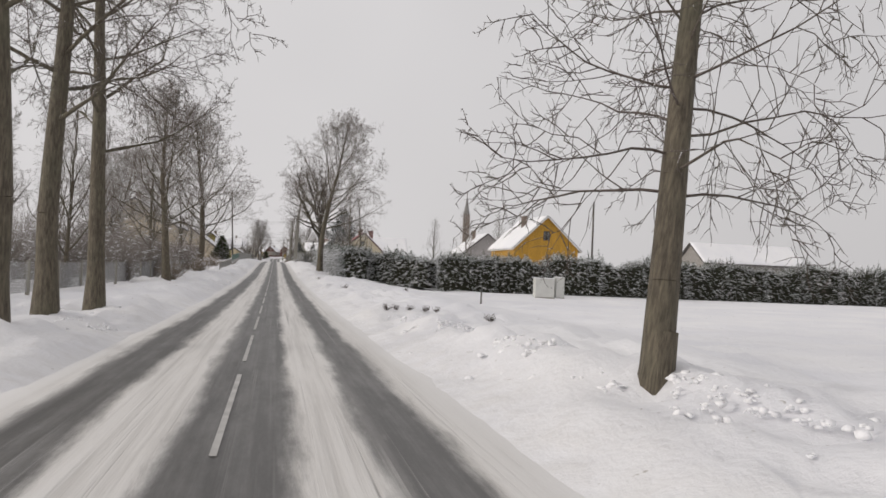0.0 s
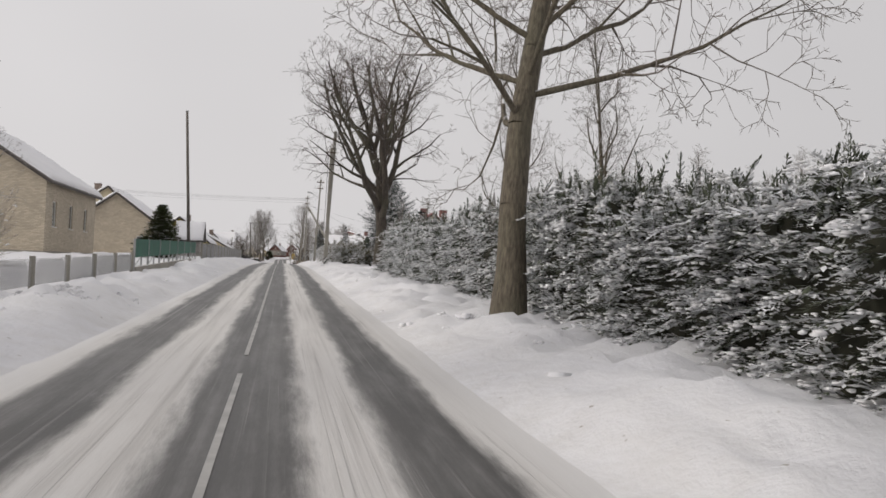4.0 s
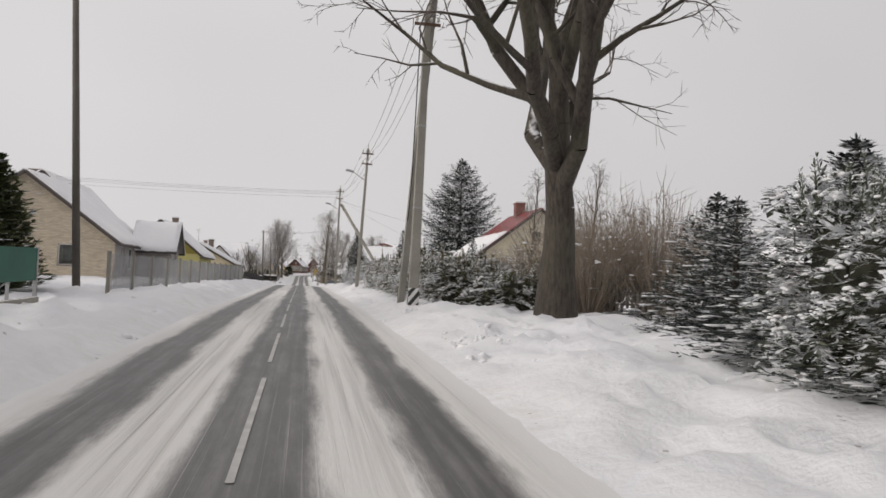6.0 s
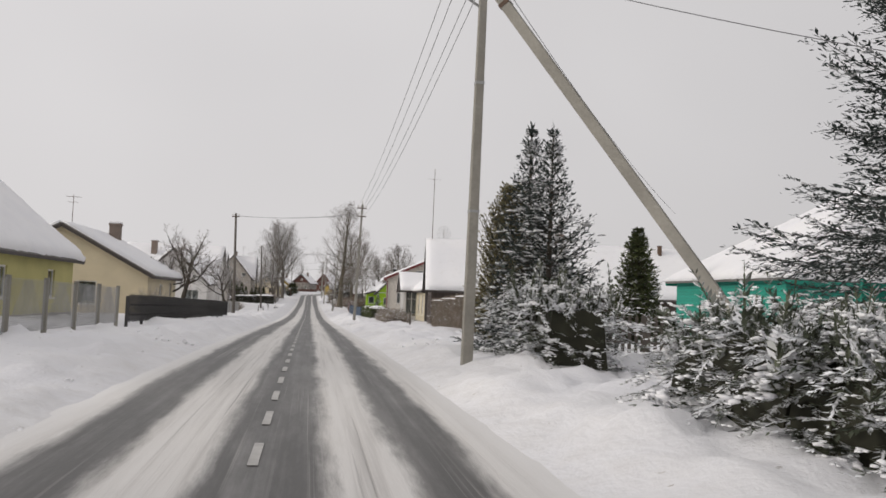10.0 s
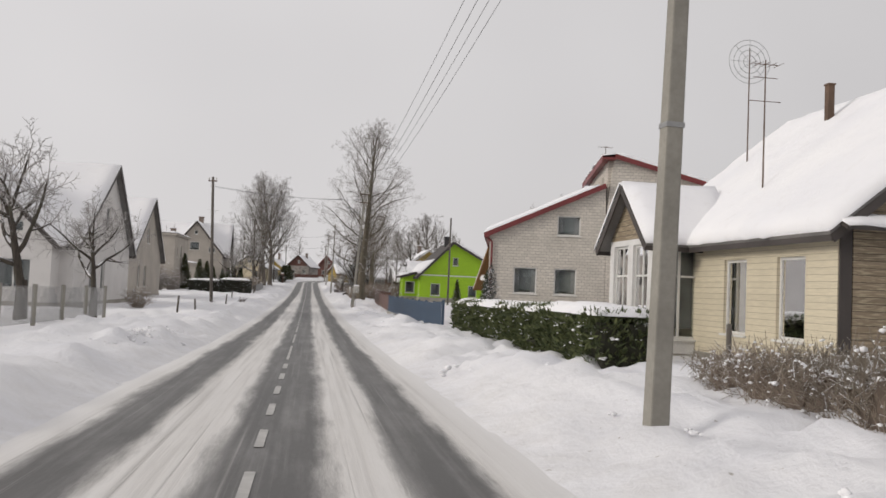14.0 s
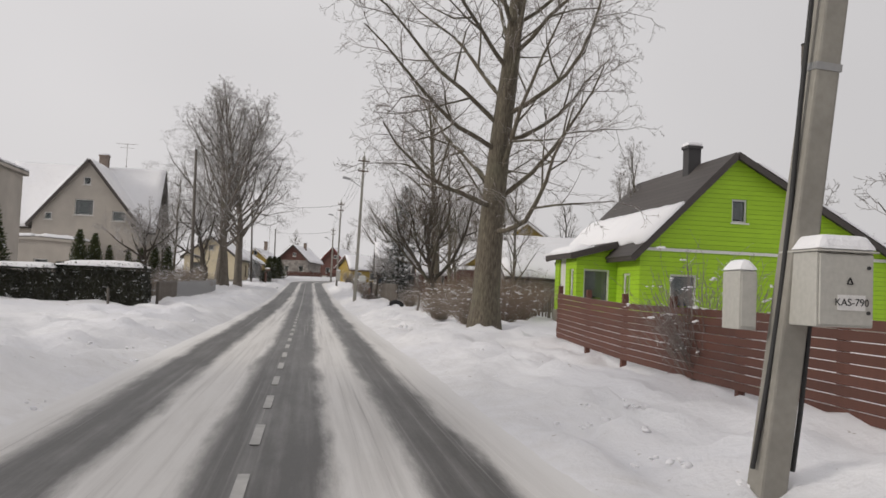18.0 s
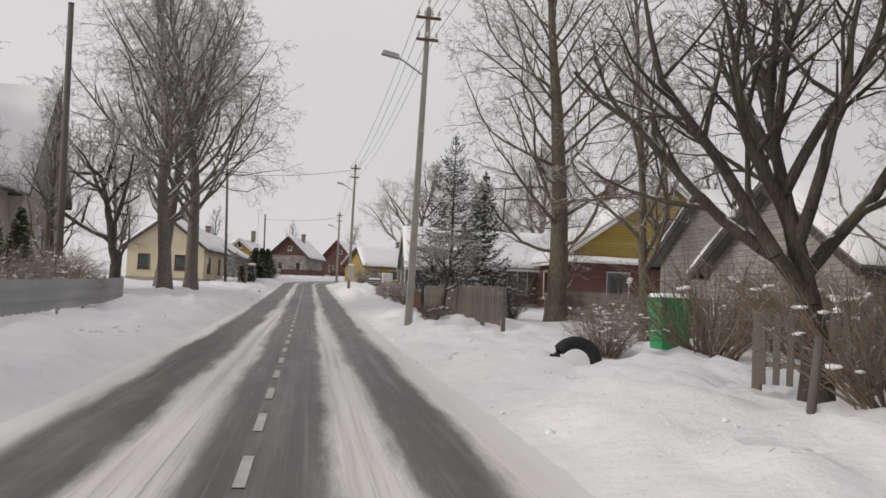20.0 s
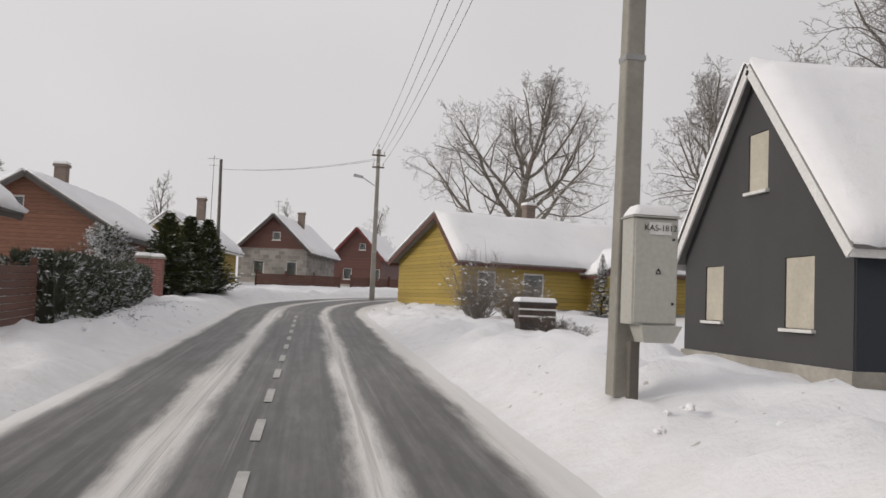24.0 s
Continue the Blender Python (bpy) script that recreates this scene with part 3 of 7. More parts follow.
def make_road():
    xs = np.array([-2.45, -2.1, -1.7, -1.0, -0.4, 0, 0.4, 1.0, 1.7, 2.1, 2.45])
    ys = np.arange(-40, 470, 1.5)
    crown = np.array([-0.03, 0, 0.01, 0.02, 0.025, 0.03, 0.025, 0.02, 0.01, 0, -0.03])
    v, uvs = [], []
    for y in ys:
        b, s = float(bend(y)), float(bend(y + 0.5) - bend(y - 0.5))
        c = 1 / math.hypot(1, s)
        for u, k in zip(xs, crown):
            v.append((b + u * c, y - u * s * c, rise(y) + k + 0.015))
            uvs.append((u, y))
    nx = len(xs)
    i = (np.arange(len(ys) - 1)[:, None] * nx + np.arange(nx - 1)[None]).ravel()
    me = mesh_np("road", np.array(v), np.stack([i, i + 1, i + nx + 1, i + nx], 1))
    uv = me.uv_layers.new(name="lane")
    idx = np.empty(len(me.loops), np.int32)
    me.loops.foreach_get("vertex_index", idx)
    uv.data.foreach_set("uv", np.array(uvs, np.float32)[idx].ravel())
    me.materials.append(M["road"])
    me.polygons.foreach_set("use_smooth", [True] * len(me.polygons))
    return tagged(new("road", me), "asphalt road with bare wheel tracks between packed snow", "road", kind="structure")


make_ground()
road = make_road()



def make_clods():
    """Ploughed lumps of snow along both edges of the road."""
    rng = np.random.default_rng(11)
    n = 1500
    y = rng.uniform(-5, 400, n)
    y += 6 * np.sin(y * 0.19)
    s = rng.choice([-1, 1], n)
    u = 2.45 + np.abs(rng.normal(0, 0.75, n)) + 0.25 * np.sin(y * 0.11 + s)
    k = rng.uniform(0.015, 0.055, n) * (1 + 1.3 * (rng.random(n) > 0.93))
    for a, b, c, d, h in HEAPS:
        m = int(95 * c * d)
        u = np.append(u, np.abs(a + rng.normal(0, c * 0.75, m)))
        y = np.append(y, b + rng.normal(0, d * 0.75, m))
        s = np.append(s, np.full(m, 1 if a > 0 else -1))
        k = np.append(k, rng.uniform(0.012, 0.06, m))
    p = [(float(bend(b)) + a * c, b, ground_z(float(bend(b)) + a * c, b) - d * 0.4) for a, b, c, d in zip(u, y, s, k)]
    me = lumps_np("snow_clods", p, np.stack([k * 1.1, k * 1.2, k * 0.7], 1), 3, 4, 0.28)
    me.materials.append(M["snow"])
    tagged(new("snow_clods", me), "ploughed lumps of snow along the road edge", "snow", kind="stuff")

# ---- houses ----
def strip_wall(u0, u1, top, holes, place, thick):
    """A wall with openings: solid pieces between them. place(u, d, z): d metres into the house."""
    g = Geo()
    cuts = sorted({u0, u1, *[c for h in holes for c in (h[0], h[1])], *top[1]})
    for a, b in zip(cuts, cuts[1:]):
        if b - a < 1e-4:
            continue
        mid, z = (a + b) / 2, 0.0
        spans = sorted((h[2], h[3]) for h in holes if h[0] - 1e-6 < mid < h[1] + 1e-6)
        for lo, hi in [*spans, (None, None)]:
            za, zb = (top[0](a), top[0](b)) if lo is None else (lo, lo)
            if max(za, zb) > z + 1e-4:
                g.hexa([place(a, 0, z), place(b, 0, z), place(b, thick, z), place(a, thick, z), place(a, 0, za), place(b, 0, zb), place(b, thick, zb), place(a, thick, za)])
            z = hi
    return g


def roof_slab(c, thick):
    """A slab on four corners, thickened upwards."""
    n = (Vector(c[1]) - Vector(c[0])).cross(Vector(c[3]) - Vector(c[0])).normalized()
    n = n if n.z > 0 else -n
    return Geo().hexa([*[Vector(p) for p in c], *[Vector(p) + n * thick for p in c]])


def snow_slab(name, c, thick, seed, hem=0.10):
    """Snow lying on a slope: an uneven blanket with soft, ragged hems."""
    rng = np.random.default_rng(seed)
    c = [np.array(p, float) for p in c]
    la, lb = np.linalg.norm(c[1] - c[0]), np.linalg.norm(c[3] - c[0])
    nx, ny = max(4, int(la / 0.35)), max(4, int(lb / 0.35))
    s, t = np.meshgrid(np.linspace(0, 1, nx + 1), np.linspace(0, 1, ny + 1), indexing="ij")
    p = (c[0] * ((1 - s) * (1 - t))[..., None] + c[1] * (s * (1 - t))[..., None] + c[2] * (s * t)[..., None] + c[3] * ((1 - s) * t)[..., None])
    n = np.cross(c[1] - c[0], c[3] - c[0])
    n /= np.linalg.norm(n)
    n = n if n[2] > 0 else -n
    edge = np.minimum(np.minimum(s, 1 - s) * la, np.minimum(t, 1 - t) * lb)
    lift = thick * (0.35 + 0.65 * np.clip(edge / 0.3, 0, 1) ** 0.5) + rng.normal(0, 0.012, s.shape) + 0.02 * np.sin(s * la * 2.1 + seed) * np.sin(t * lb * 1.7)
    p[:, 0] += (c[0] - c[3]) / lb * rng.normal(0, hem * 0.5, nx + 1)[:, None]
    low = p - n * 0.002
    high = p + n * np.maximum(lift, 0.02)[..., None]
    v = np.concatenate([low.reshape(-1, 3), high.reshape(-1, 3)])
    w, k = ny + 1, (nx + 1) * (ny + 1)
    i = (np.arange(nx)[:, None] * w + np.arange(ny)[None]).ravel()
    f = [np.stack([k + i, k + i + w, k + i + w + 1, k + i + 1], 1)]
    rim = [a * w for a in range(nx + 1)] + [nx * w + b for b in range(1, ny + 1)] + [a * w + ny for a in range(nx - 1, -1, -1)] + [b for b in range(ny - 1, 0, -1)]
    rim = np.array(rim)
    nxt = np.roll(rim, -1)
    f.append(np.stack([rim, nxt, k + nxt, k + rim], 1))
    me = mesh_np(name, v, np.concatenate(f))
    me.polygons.foreach_set("use_smooth", [True] * len(me.polygons))
    return me


def add_window(house, side, u, z, w, h, place, bars=(1, 0), frame="frame", boarded=False, depth=0.07, curtain=True, sill=True):
    """A frame set into its opening, with glass, curtains and a grey sheet imitating reflected sky behind, and a sill.
    """
    t = 0.06
    u0, u1, z1 = u - w / 2, u + w / 2, z + h
    ring = Geo()
    for d in (depth, depth + 0.06):
        ring.v += [place(a, d, c) for a, c in ((u0, z), (u1, z), (u1, z1), (u0, z1), (u0 + t, z + t), (u1 - t, z + t), (u1 - t, z1 - t), (u0 + t, z1 - t))]
    for i in range(4):
        j = (i + 1) % 4
        ring.f += [(i, j, 4 + j, 4 + i), (8 + i, 12 + i, 12 + j, 8 + j), (i, 8 + i, 8 + j, j), (4 + i, 4 + j, 12 + j, 12 + i)]
    win = part("window", ring, frame, house)

    def sheet(d0, d1, a, b, c, d):
        return Geo().hexa([place(a, d0, c), place(b, d0, c), place(b, d1, c), place(a, d1, c), place(a, d0, d), place(b, d0, d), place(b, d1, d), place(a, d1, d)])

    for k in range(0 if boarded else bars[0]):
        c = u0 + w * (k + 1) / (bars[0] + 1)
        part("mullion", sheet(depth + 0.004, depth + 0.056, c - 0.03, c + 0.03, z + t, z1 - t), frame, win)
    for k in range(0 if boarded else bars[1]):
        c = z + h * (0.66 if bars[1] == 1 else (k + 1) / (bars[1] + 1))
        part("transom", sheet(depth + 0.008, depth + 0.052, u0 + t, u1 - t, c - 0.025, c + 0.025), frame, win)
    if boarded:
        part("cover", sheet(depth - 0.05, depth - 0.03, u0 + 0.01, u1 - 0.01, z + 0.01, z1 - 0.01), "board_cover", win, "pale sheet nailed over the opening")
    else:
        pane = part("pane", sheet(depth + 0.025, depth + 0.033, u0 + t, u1 - t, z + t, z1 - t), "glass", win)
        pane.visible_shadow = False
        if curtain:
            part("curtain", sheet(depth + 0.12, depth + 0.13, u0 + t, u0 + w * 0.24, z + t, z1 - t), "curtain", win)
            part("curtain", sheet(depth + 0.12, depth + 0.13, u1 - w * 0.24, u1 - t, z + t, z1 - t), "curtain", win)
            # added full-width sheet: its grey imitates sky reflected in the pane
            part("net_curtain", sheet(depth + 0.15, depth + 0.155, u0 + t, u1 - t, z + t + h * 0.08, z1 - t), "pane_sheen", win)
    if sill:
        part("sill", sheet(-0.07, depth, u0 - 0.05, u1 + 0.05, z - 0.05, z - 0.002), frame, win)
    return win


def house(label, x, y, w, l, wall_h, ridge_h, ridge="y", turn=0.0, walls="plaster_cream", gable=None, roof="roof_slate", trim="trim_dark", apex=0.5,
          windows=(), doors=(), chimneys=(), snow=((0, 1), (0, 1)), overhang=0.35, plinth=0.35, plinth_mat="concrete_grey", name="house", sink=0.15, hips=None, lift=None):
    """A gabled house with its south-west corner at x, y. Sides: S, N across the ridge 'y' (gables), W, E along it; for ridge 'x' the gables are W and E."""
    if lift is None:
        base = min(ground_z(a, b) for a in (x, x + w) for b in (y, y + l)) - sink
    else:
        base = lift
    h = thing(name, label, "house", x, y, base, turn)
    th = 0.28
    place = {
        "S": lambda u, d, z: (u, d, z), "N": lambda u, d, z: (u, l - d, z),
        "W": lambda u, d, z: (d, u, z), "E": lambda u, d, z: (w - d, u, z),
    }
    span = w if ridge == "y" else l
    mid = span * apex
    top_g = (lambda u: wall_h + (ridge_h - wall_h) * (u / mid if u < mid else (span - u) / (span - mid)), [mid])
    top_e = (lambda u: wall_h, [])
    for side in "SNWE":
        length = w if side in "SN" else l
        is_gable = (side in "SN") == (ridge == "y")
        holes = [(a - b / 2, a + b / 2, z, z + c) for s, a, z, b, c, *_ in [*windows, *doors] if s == side]
        u0, u1 = (0, length) if side in "SN" else (th, length - th)
        low = (lambda f: (lambda u: min(f(u), wall_h)))(top_g[0]) if is_gable else top_e[0]
        hs = [q for q in holes if q[2] < wall_h - 0.05]
        part("wall", strip_wall(u0, u1, (lambda u: wall_h, []), hs, place[side], th), walls, h)
        if is_gable and not (hips and side == "W"):
            g = strip_wall(0, length, (lambda u, f=top_g[0]: max(f(u), wall_h) - wall_h, [mid]), [(a, b, c - wall_h, d - wall_h) for a, b, c, d in holes if c >= wall_h - 0.05], lambda u, d, z, f=place[side]: f(u, d, z + wall_h), th)
            part("gable", g, gable or walls, h)
    part("floor_slab", Geo().box(th, w - th, th, l - th, 0.0, 0.12), "dark", h)
    part("ceiling_slab", Geo().box(th, w - th, th, l - th, wall_h - 0.12, wall_h - 0.02), "dark", h)
    if plinth:
        g = Geo()
        o = 0.045
        g.box(-o, w + o, -o, 0, -0.5, plinth).box(-o, w + o, l, l + o, -0.5, plinth).box(-o, 0, 0, l, -0.5, plinth).box(w, w + o, 0, l, -0.5, plinth)
        part("plinth", g, plinth_mat, h)
    og = overhang
    for k, (s0, s1) in enumerate(snow):
        lo, run = (0.0, mid) if k == 0 else (span, -(span - mid))
        if abs(run) < 0.06 * span:
            continue
        fall = (ridge_h - wall_h) / abs(run)
        eave = lo - og * (1 if run > 0 else -1)
        ze = wall_h - og * fall

        def at(f, v, e=eave, z0=ze, m=mid):
            a = e + (m - e) * f
            z = z0 + (ridge_h - z0) * f + 0.02
            return (a, v, z) if ridge == "y" else (v, a, z)

        ends = (-og, l + og) if ridge == "y" else (-og, w + og)
        cut = hips or 0.0
        corners = [at(0, ends[0]), at(0, ends[1]), at(1, ends[1]), at(1, ends[0] + cut)]
        part("roof", roof_slab(corners, 0.10), roof, h)
        if s1 > s0:
            nrm = Vector(corners[1]) - Vector(corners[0])
            nrm = nrm.cross(Vector(corners[3]) - Vector(corners[0])).normalized()
            nrm = nrm if nrm.z > 0 else -nrm
            c = [Vector(at(f, v)) + nrm * 0.103 for f, v in ((s0, ends[0] - 0.03), (s0, ends[1] + 0.03), (s1, ends[1] + 0.03), (s1, ends[0] - 0.03 + cut * s1))]
            part("roof_snow", snow_slab("roof_snow", c, 0.20, int(abs(x) * 7 + y + k)), "snow", h, "thick settled snow")
        for v in (ends[1:] if hips else ends):
            a, b = Vector(at(0, v)), Vector(at(1, v))
            part("bargeboard", Geo().bar(a - Vector((0, 0, 0.05)), b - Vector((0, 0, 0.05)), 0.035, 0.16), trim, h)
        a, b = Vector(at(0, ends[0])), Vector(at(0, ends[1]))
        part("fascia", Geo().bar(a - Vector((0, 0, 0.03)), b - Vector((0, 0, 0.03)), 0.03, 0.13), trim, h)
    if hips:
        low = wall_h - og * (ridge_h - wall_h) / mid + 0.02
        c = [(-og, span + og, low), (-og, -og, low), (hips - og, mid, ridge_h + 0.02), (hips - og, mid + 0.01, ridge_h + 0.02)]
        part("roof", roof_slab(c, 0.10), roof, h)
        part("roof_snow", snow_slab("roof_snow", [Vector(q) + Vector((-0.05, 0, 0.1)) for q in c], 0.2, 5), "snow", h, "thick settled snow")
    for s, u, z, ww, hh, *more in windows:
        add_window(h, s, u, z, ww, hh, place[s], *more)
    for s, u, z, ww, hh, mat in doors:
        f = place[s]
        g = Geo().hexa([f(u - ww / 2, 0.08, z), f(u + ww / 2, 0.08, z), f(u + ww / 2, 0.13, z), f(u - ww / 2, 0.13, z), f(u - ww / 2, 0.08, z + hh), f(u + ww / 2, 0.08, z + hh), f(u + ww / 2, 0.13, z + hh), f(u - ww / 2, 0.13, z + hh)])
        d = part("door", g, mat, h)
        part("door_handle", Geo().hexa([f(u + ww * 0.36, 0.03, z + hh * 0.47), f(u + ww * 0.42, 0.03, z + hh * 0.47), f(u + ww * 0.42, 0.08, z + hh * 0.47), f(u + ww * 0.36, 0.08, z + hh * 0.47), f(u + ww * 0.36, 0.03, z + hh * 0.5), f(u + ww * 0.42, 0.03, z + hh * 0.5), f(u + ww * 0.42, 0.08, z + hh * 0.5), f(u + ww * 0.36, 0.08, z + hh * 0.5)]), "steel", d)
    for cx, cy, size, z0, z1, mat in chimneys:
        c = part("chimney", Geo().box(cx - size / 2, cx + size / 2, cy - size / 2, cy + size / 2, z0, z1), mat, h)
        rim = 0.05 if size > 0.3 else 0.02
        part("chimney_cap", Geo().box(cx - size / 2 - rim, cx + size / 2 + rim, cy - size / 2 - rim, cy + size / 2 + rim, z1, z1 + 2 * rim), mat, c)
        if size < 0.3:
            continue
        part("snow_cap", Geo().box(cx - size / 2 - 0.04, cx + size / 2 + 0.04, cy - size / 2 - 0.04, cy + size / 2 + 0.04, z1 + 0.1, z1 + 0.22), "snow", c, bevel=0.045)
    return h


# ---- poles, lines and fences ----
def arm_set(p, z, wide, count, axis="x"):
    """A crossarm with insulators."""
    g = Geo().box(-wide, wide, -0.10, -0.04, z, z + 0.07)
    arm = part("crossarm", g, "rust", p)
    for k in range(count):
        x = -wide + 0.06 + (2 * wide - 0.12) * k / (count - 1)
        part("insulator", Geo().tube((x, -0.07, z + 0.07), (x, -0.07, z + 0.15), 0.012, 0.012, 6).tube((x, -0.07, z + 0.13), (x, -0.07, z + 0.24), 0.045, 0.03, 8), "porcelain", arm)


def concrete_pole(x, y, height, lean=(0, 0), arms=2, lamp=False, stripes=False, label="tall grey concrete power pole with crossarms", base=None, width=0.26):
    p = thing("power_pole", label, "pole", x, y, (ground_z(x, y) - 0.3) if base is None else base, 0, "power poles along the road")
    p.matrix_world = p.matrix_world @ pose(0, 0, 0, lean[1], lean[0], 0)
    w0, w1 = width / 2, width * 0.31
    h = height + 0.3
    part("shaft", Geo().hexa([(-w0, -w0, 0), (w0, -w0, 0), (w0, w0, 0), (-w0, w0, 0), (-w1, -w1, h), (w1, -w1, h), (w1, w1, h), (-w1, w1, h)]), "concrete", p, bevel=0.02)
    if arms:
        arm_set(p, h - 0.35, 0.34, 4)
        if arms > 1:
            arm_set(p, h - 0.95, 0.30, 3)
        part("top_pin", Geo().tube((0, 0, h), (0, 0, h + 0.15), 0.015, 0.015, 6).tube((0, 0, h + 0.12), (0, 0, h + 0.24), 0.045, 0.03, 8), "porcelain", p)
    for z in (h * 0.35, h * 0.62):
        k = w0 + (w1 - w0) * z / h + 0.006
        part("strap", Geo().box(-k, k, -k, k, z, z + 0.05), "steel", p)
    if lamp:
        part("lamp_arm", Geo().tube((0, 0, h - 1.9), (-0.75, 0, h - 1.45), 0.025, 0.022, 6), "steel", p)
        part("lamp_head", Geo().hexa([(-1.2, -0.1, h - 1.42), (-0.72, -0.1, h - 1.5), (-0.72, 0.1, h - 1.5), (-1.2, 0.1, h - 1.42), (-1.15, -0.06, h - 1.3), (-0.72, -0.06, h - 1.38), (-0.72, 0.06, h - 1.38), (-1.15, 0.06, h - 1.3)]), "steel", p, "grey street lamp head with snow on top")
    if stripes:
        k, z0, z1 = w0 + 0.004, 0.16, 0.72
        part("marking_band", Geo().box(-k, k, -k, k, z0, z1), "white_paint", p)
        for i in range(-1, 4):
            lo = z0 + 0.02 + i * 0.30
            for face in ("south", "west"):
                row = []
                for j in range(7):
                    u = -k + 2 * k * j / 6
                    za, zb = (min(max(lo + (u + k) * 1.3 + e, z0), z1) for e in (0, 0.15))
                    row.append((u, za, max(zb, za)))
                g = Geo()
                for (u0, a0, b0), (u1, a1, b1) in zip(row, row[1:]):
                    if b0 - a0 + b1 - a1 < 0.01:
                        continue
                    q = [(u0, a0), (u1, a1), (u1, b1), (u0, b0)]
                    if face == "south":
                        g.hexa([(u, -k - 0.004, z) for u, z in q] + [(u, -k - 0.001, z) for u, z in q])
                    else:
                        g.hexa([(-k - 0.004, -u, z) for u, z in q] + [(-k - 0.001, -u, z) for u, z in q])
                if g.f:
                    part("stripe", g, "black_paint", p)
    return p


def wood_pole(x, y, height, r=0.11, label="dark weathered wooden pole", lean=(0, 0), arms=0):
    p = thing("wooden_pole", label, "pole", x, y, ground_z(x, y) - 0.3, 0, "wooden poles")
    p.matrix_world = p.matrix_world @ pose(0, 0, 0, lean[1], lean[0], 0)
    part("shaft", Geo().tube((0, 0, 0), (0, 0, height + 0.3), r, r * 0.72, 10), "wood_pole", p, smooth=True)
    if arms:
        arm_set(p, height, 0.28, 2)
    else:
        part("cap", Geo().tube((0, 0, height + 0.3), (0, 0, height + 0.34), r * 0.85, r * 0.8, 10), "iron", p)
    return p


def strut(x, y, a, b, label="leaning concrete brace of a power pole"):
    """A second pole that leans against a power pole; a, b: foot and head."""
    p = thing("pole_brace", label, "pole", a[0], a[1], 0)
    a, b = Vector(a) - p.matrix_world.translation, Vector(b) - p.matrix_world.translation
    part("shaft", Geo().bar(a, b, 0.19, 0.19), "concrete", p, bevel=0.015)
    d = (b - a).normalized()
    part("clamp", Geo().bar(b - d * 0.55, b - d * 0.47, 0.215, 0.215), "rust", p, "rusty steel clamp")
    return p


def cable(a, b, sag, r=0.008, group="overhead wires"):
    n = 14
    pts = [Vector(a).lerp(Vector(b), i / n) - Vector((0, 0, sag * 4 * (i / n) * (1 - i / n))) for i in range(n + 1)]
    me = path_np("power_line", pts, r, 4)
    me.materials.append(M["wire"])
    tagged(new("power_line", me), "thin dark overhead power line between poles", "cable", group)


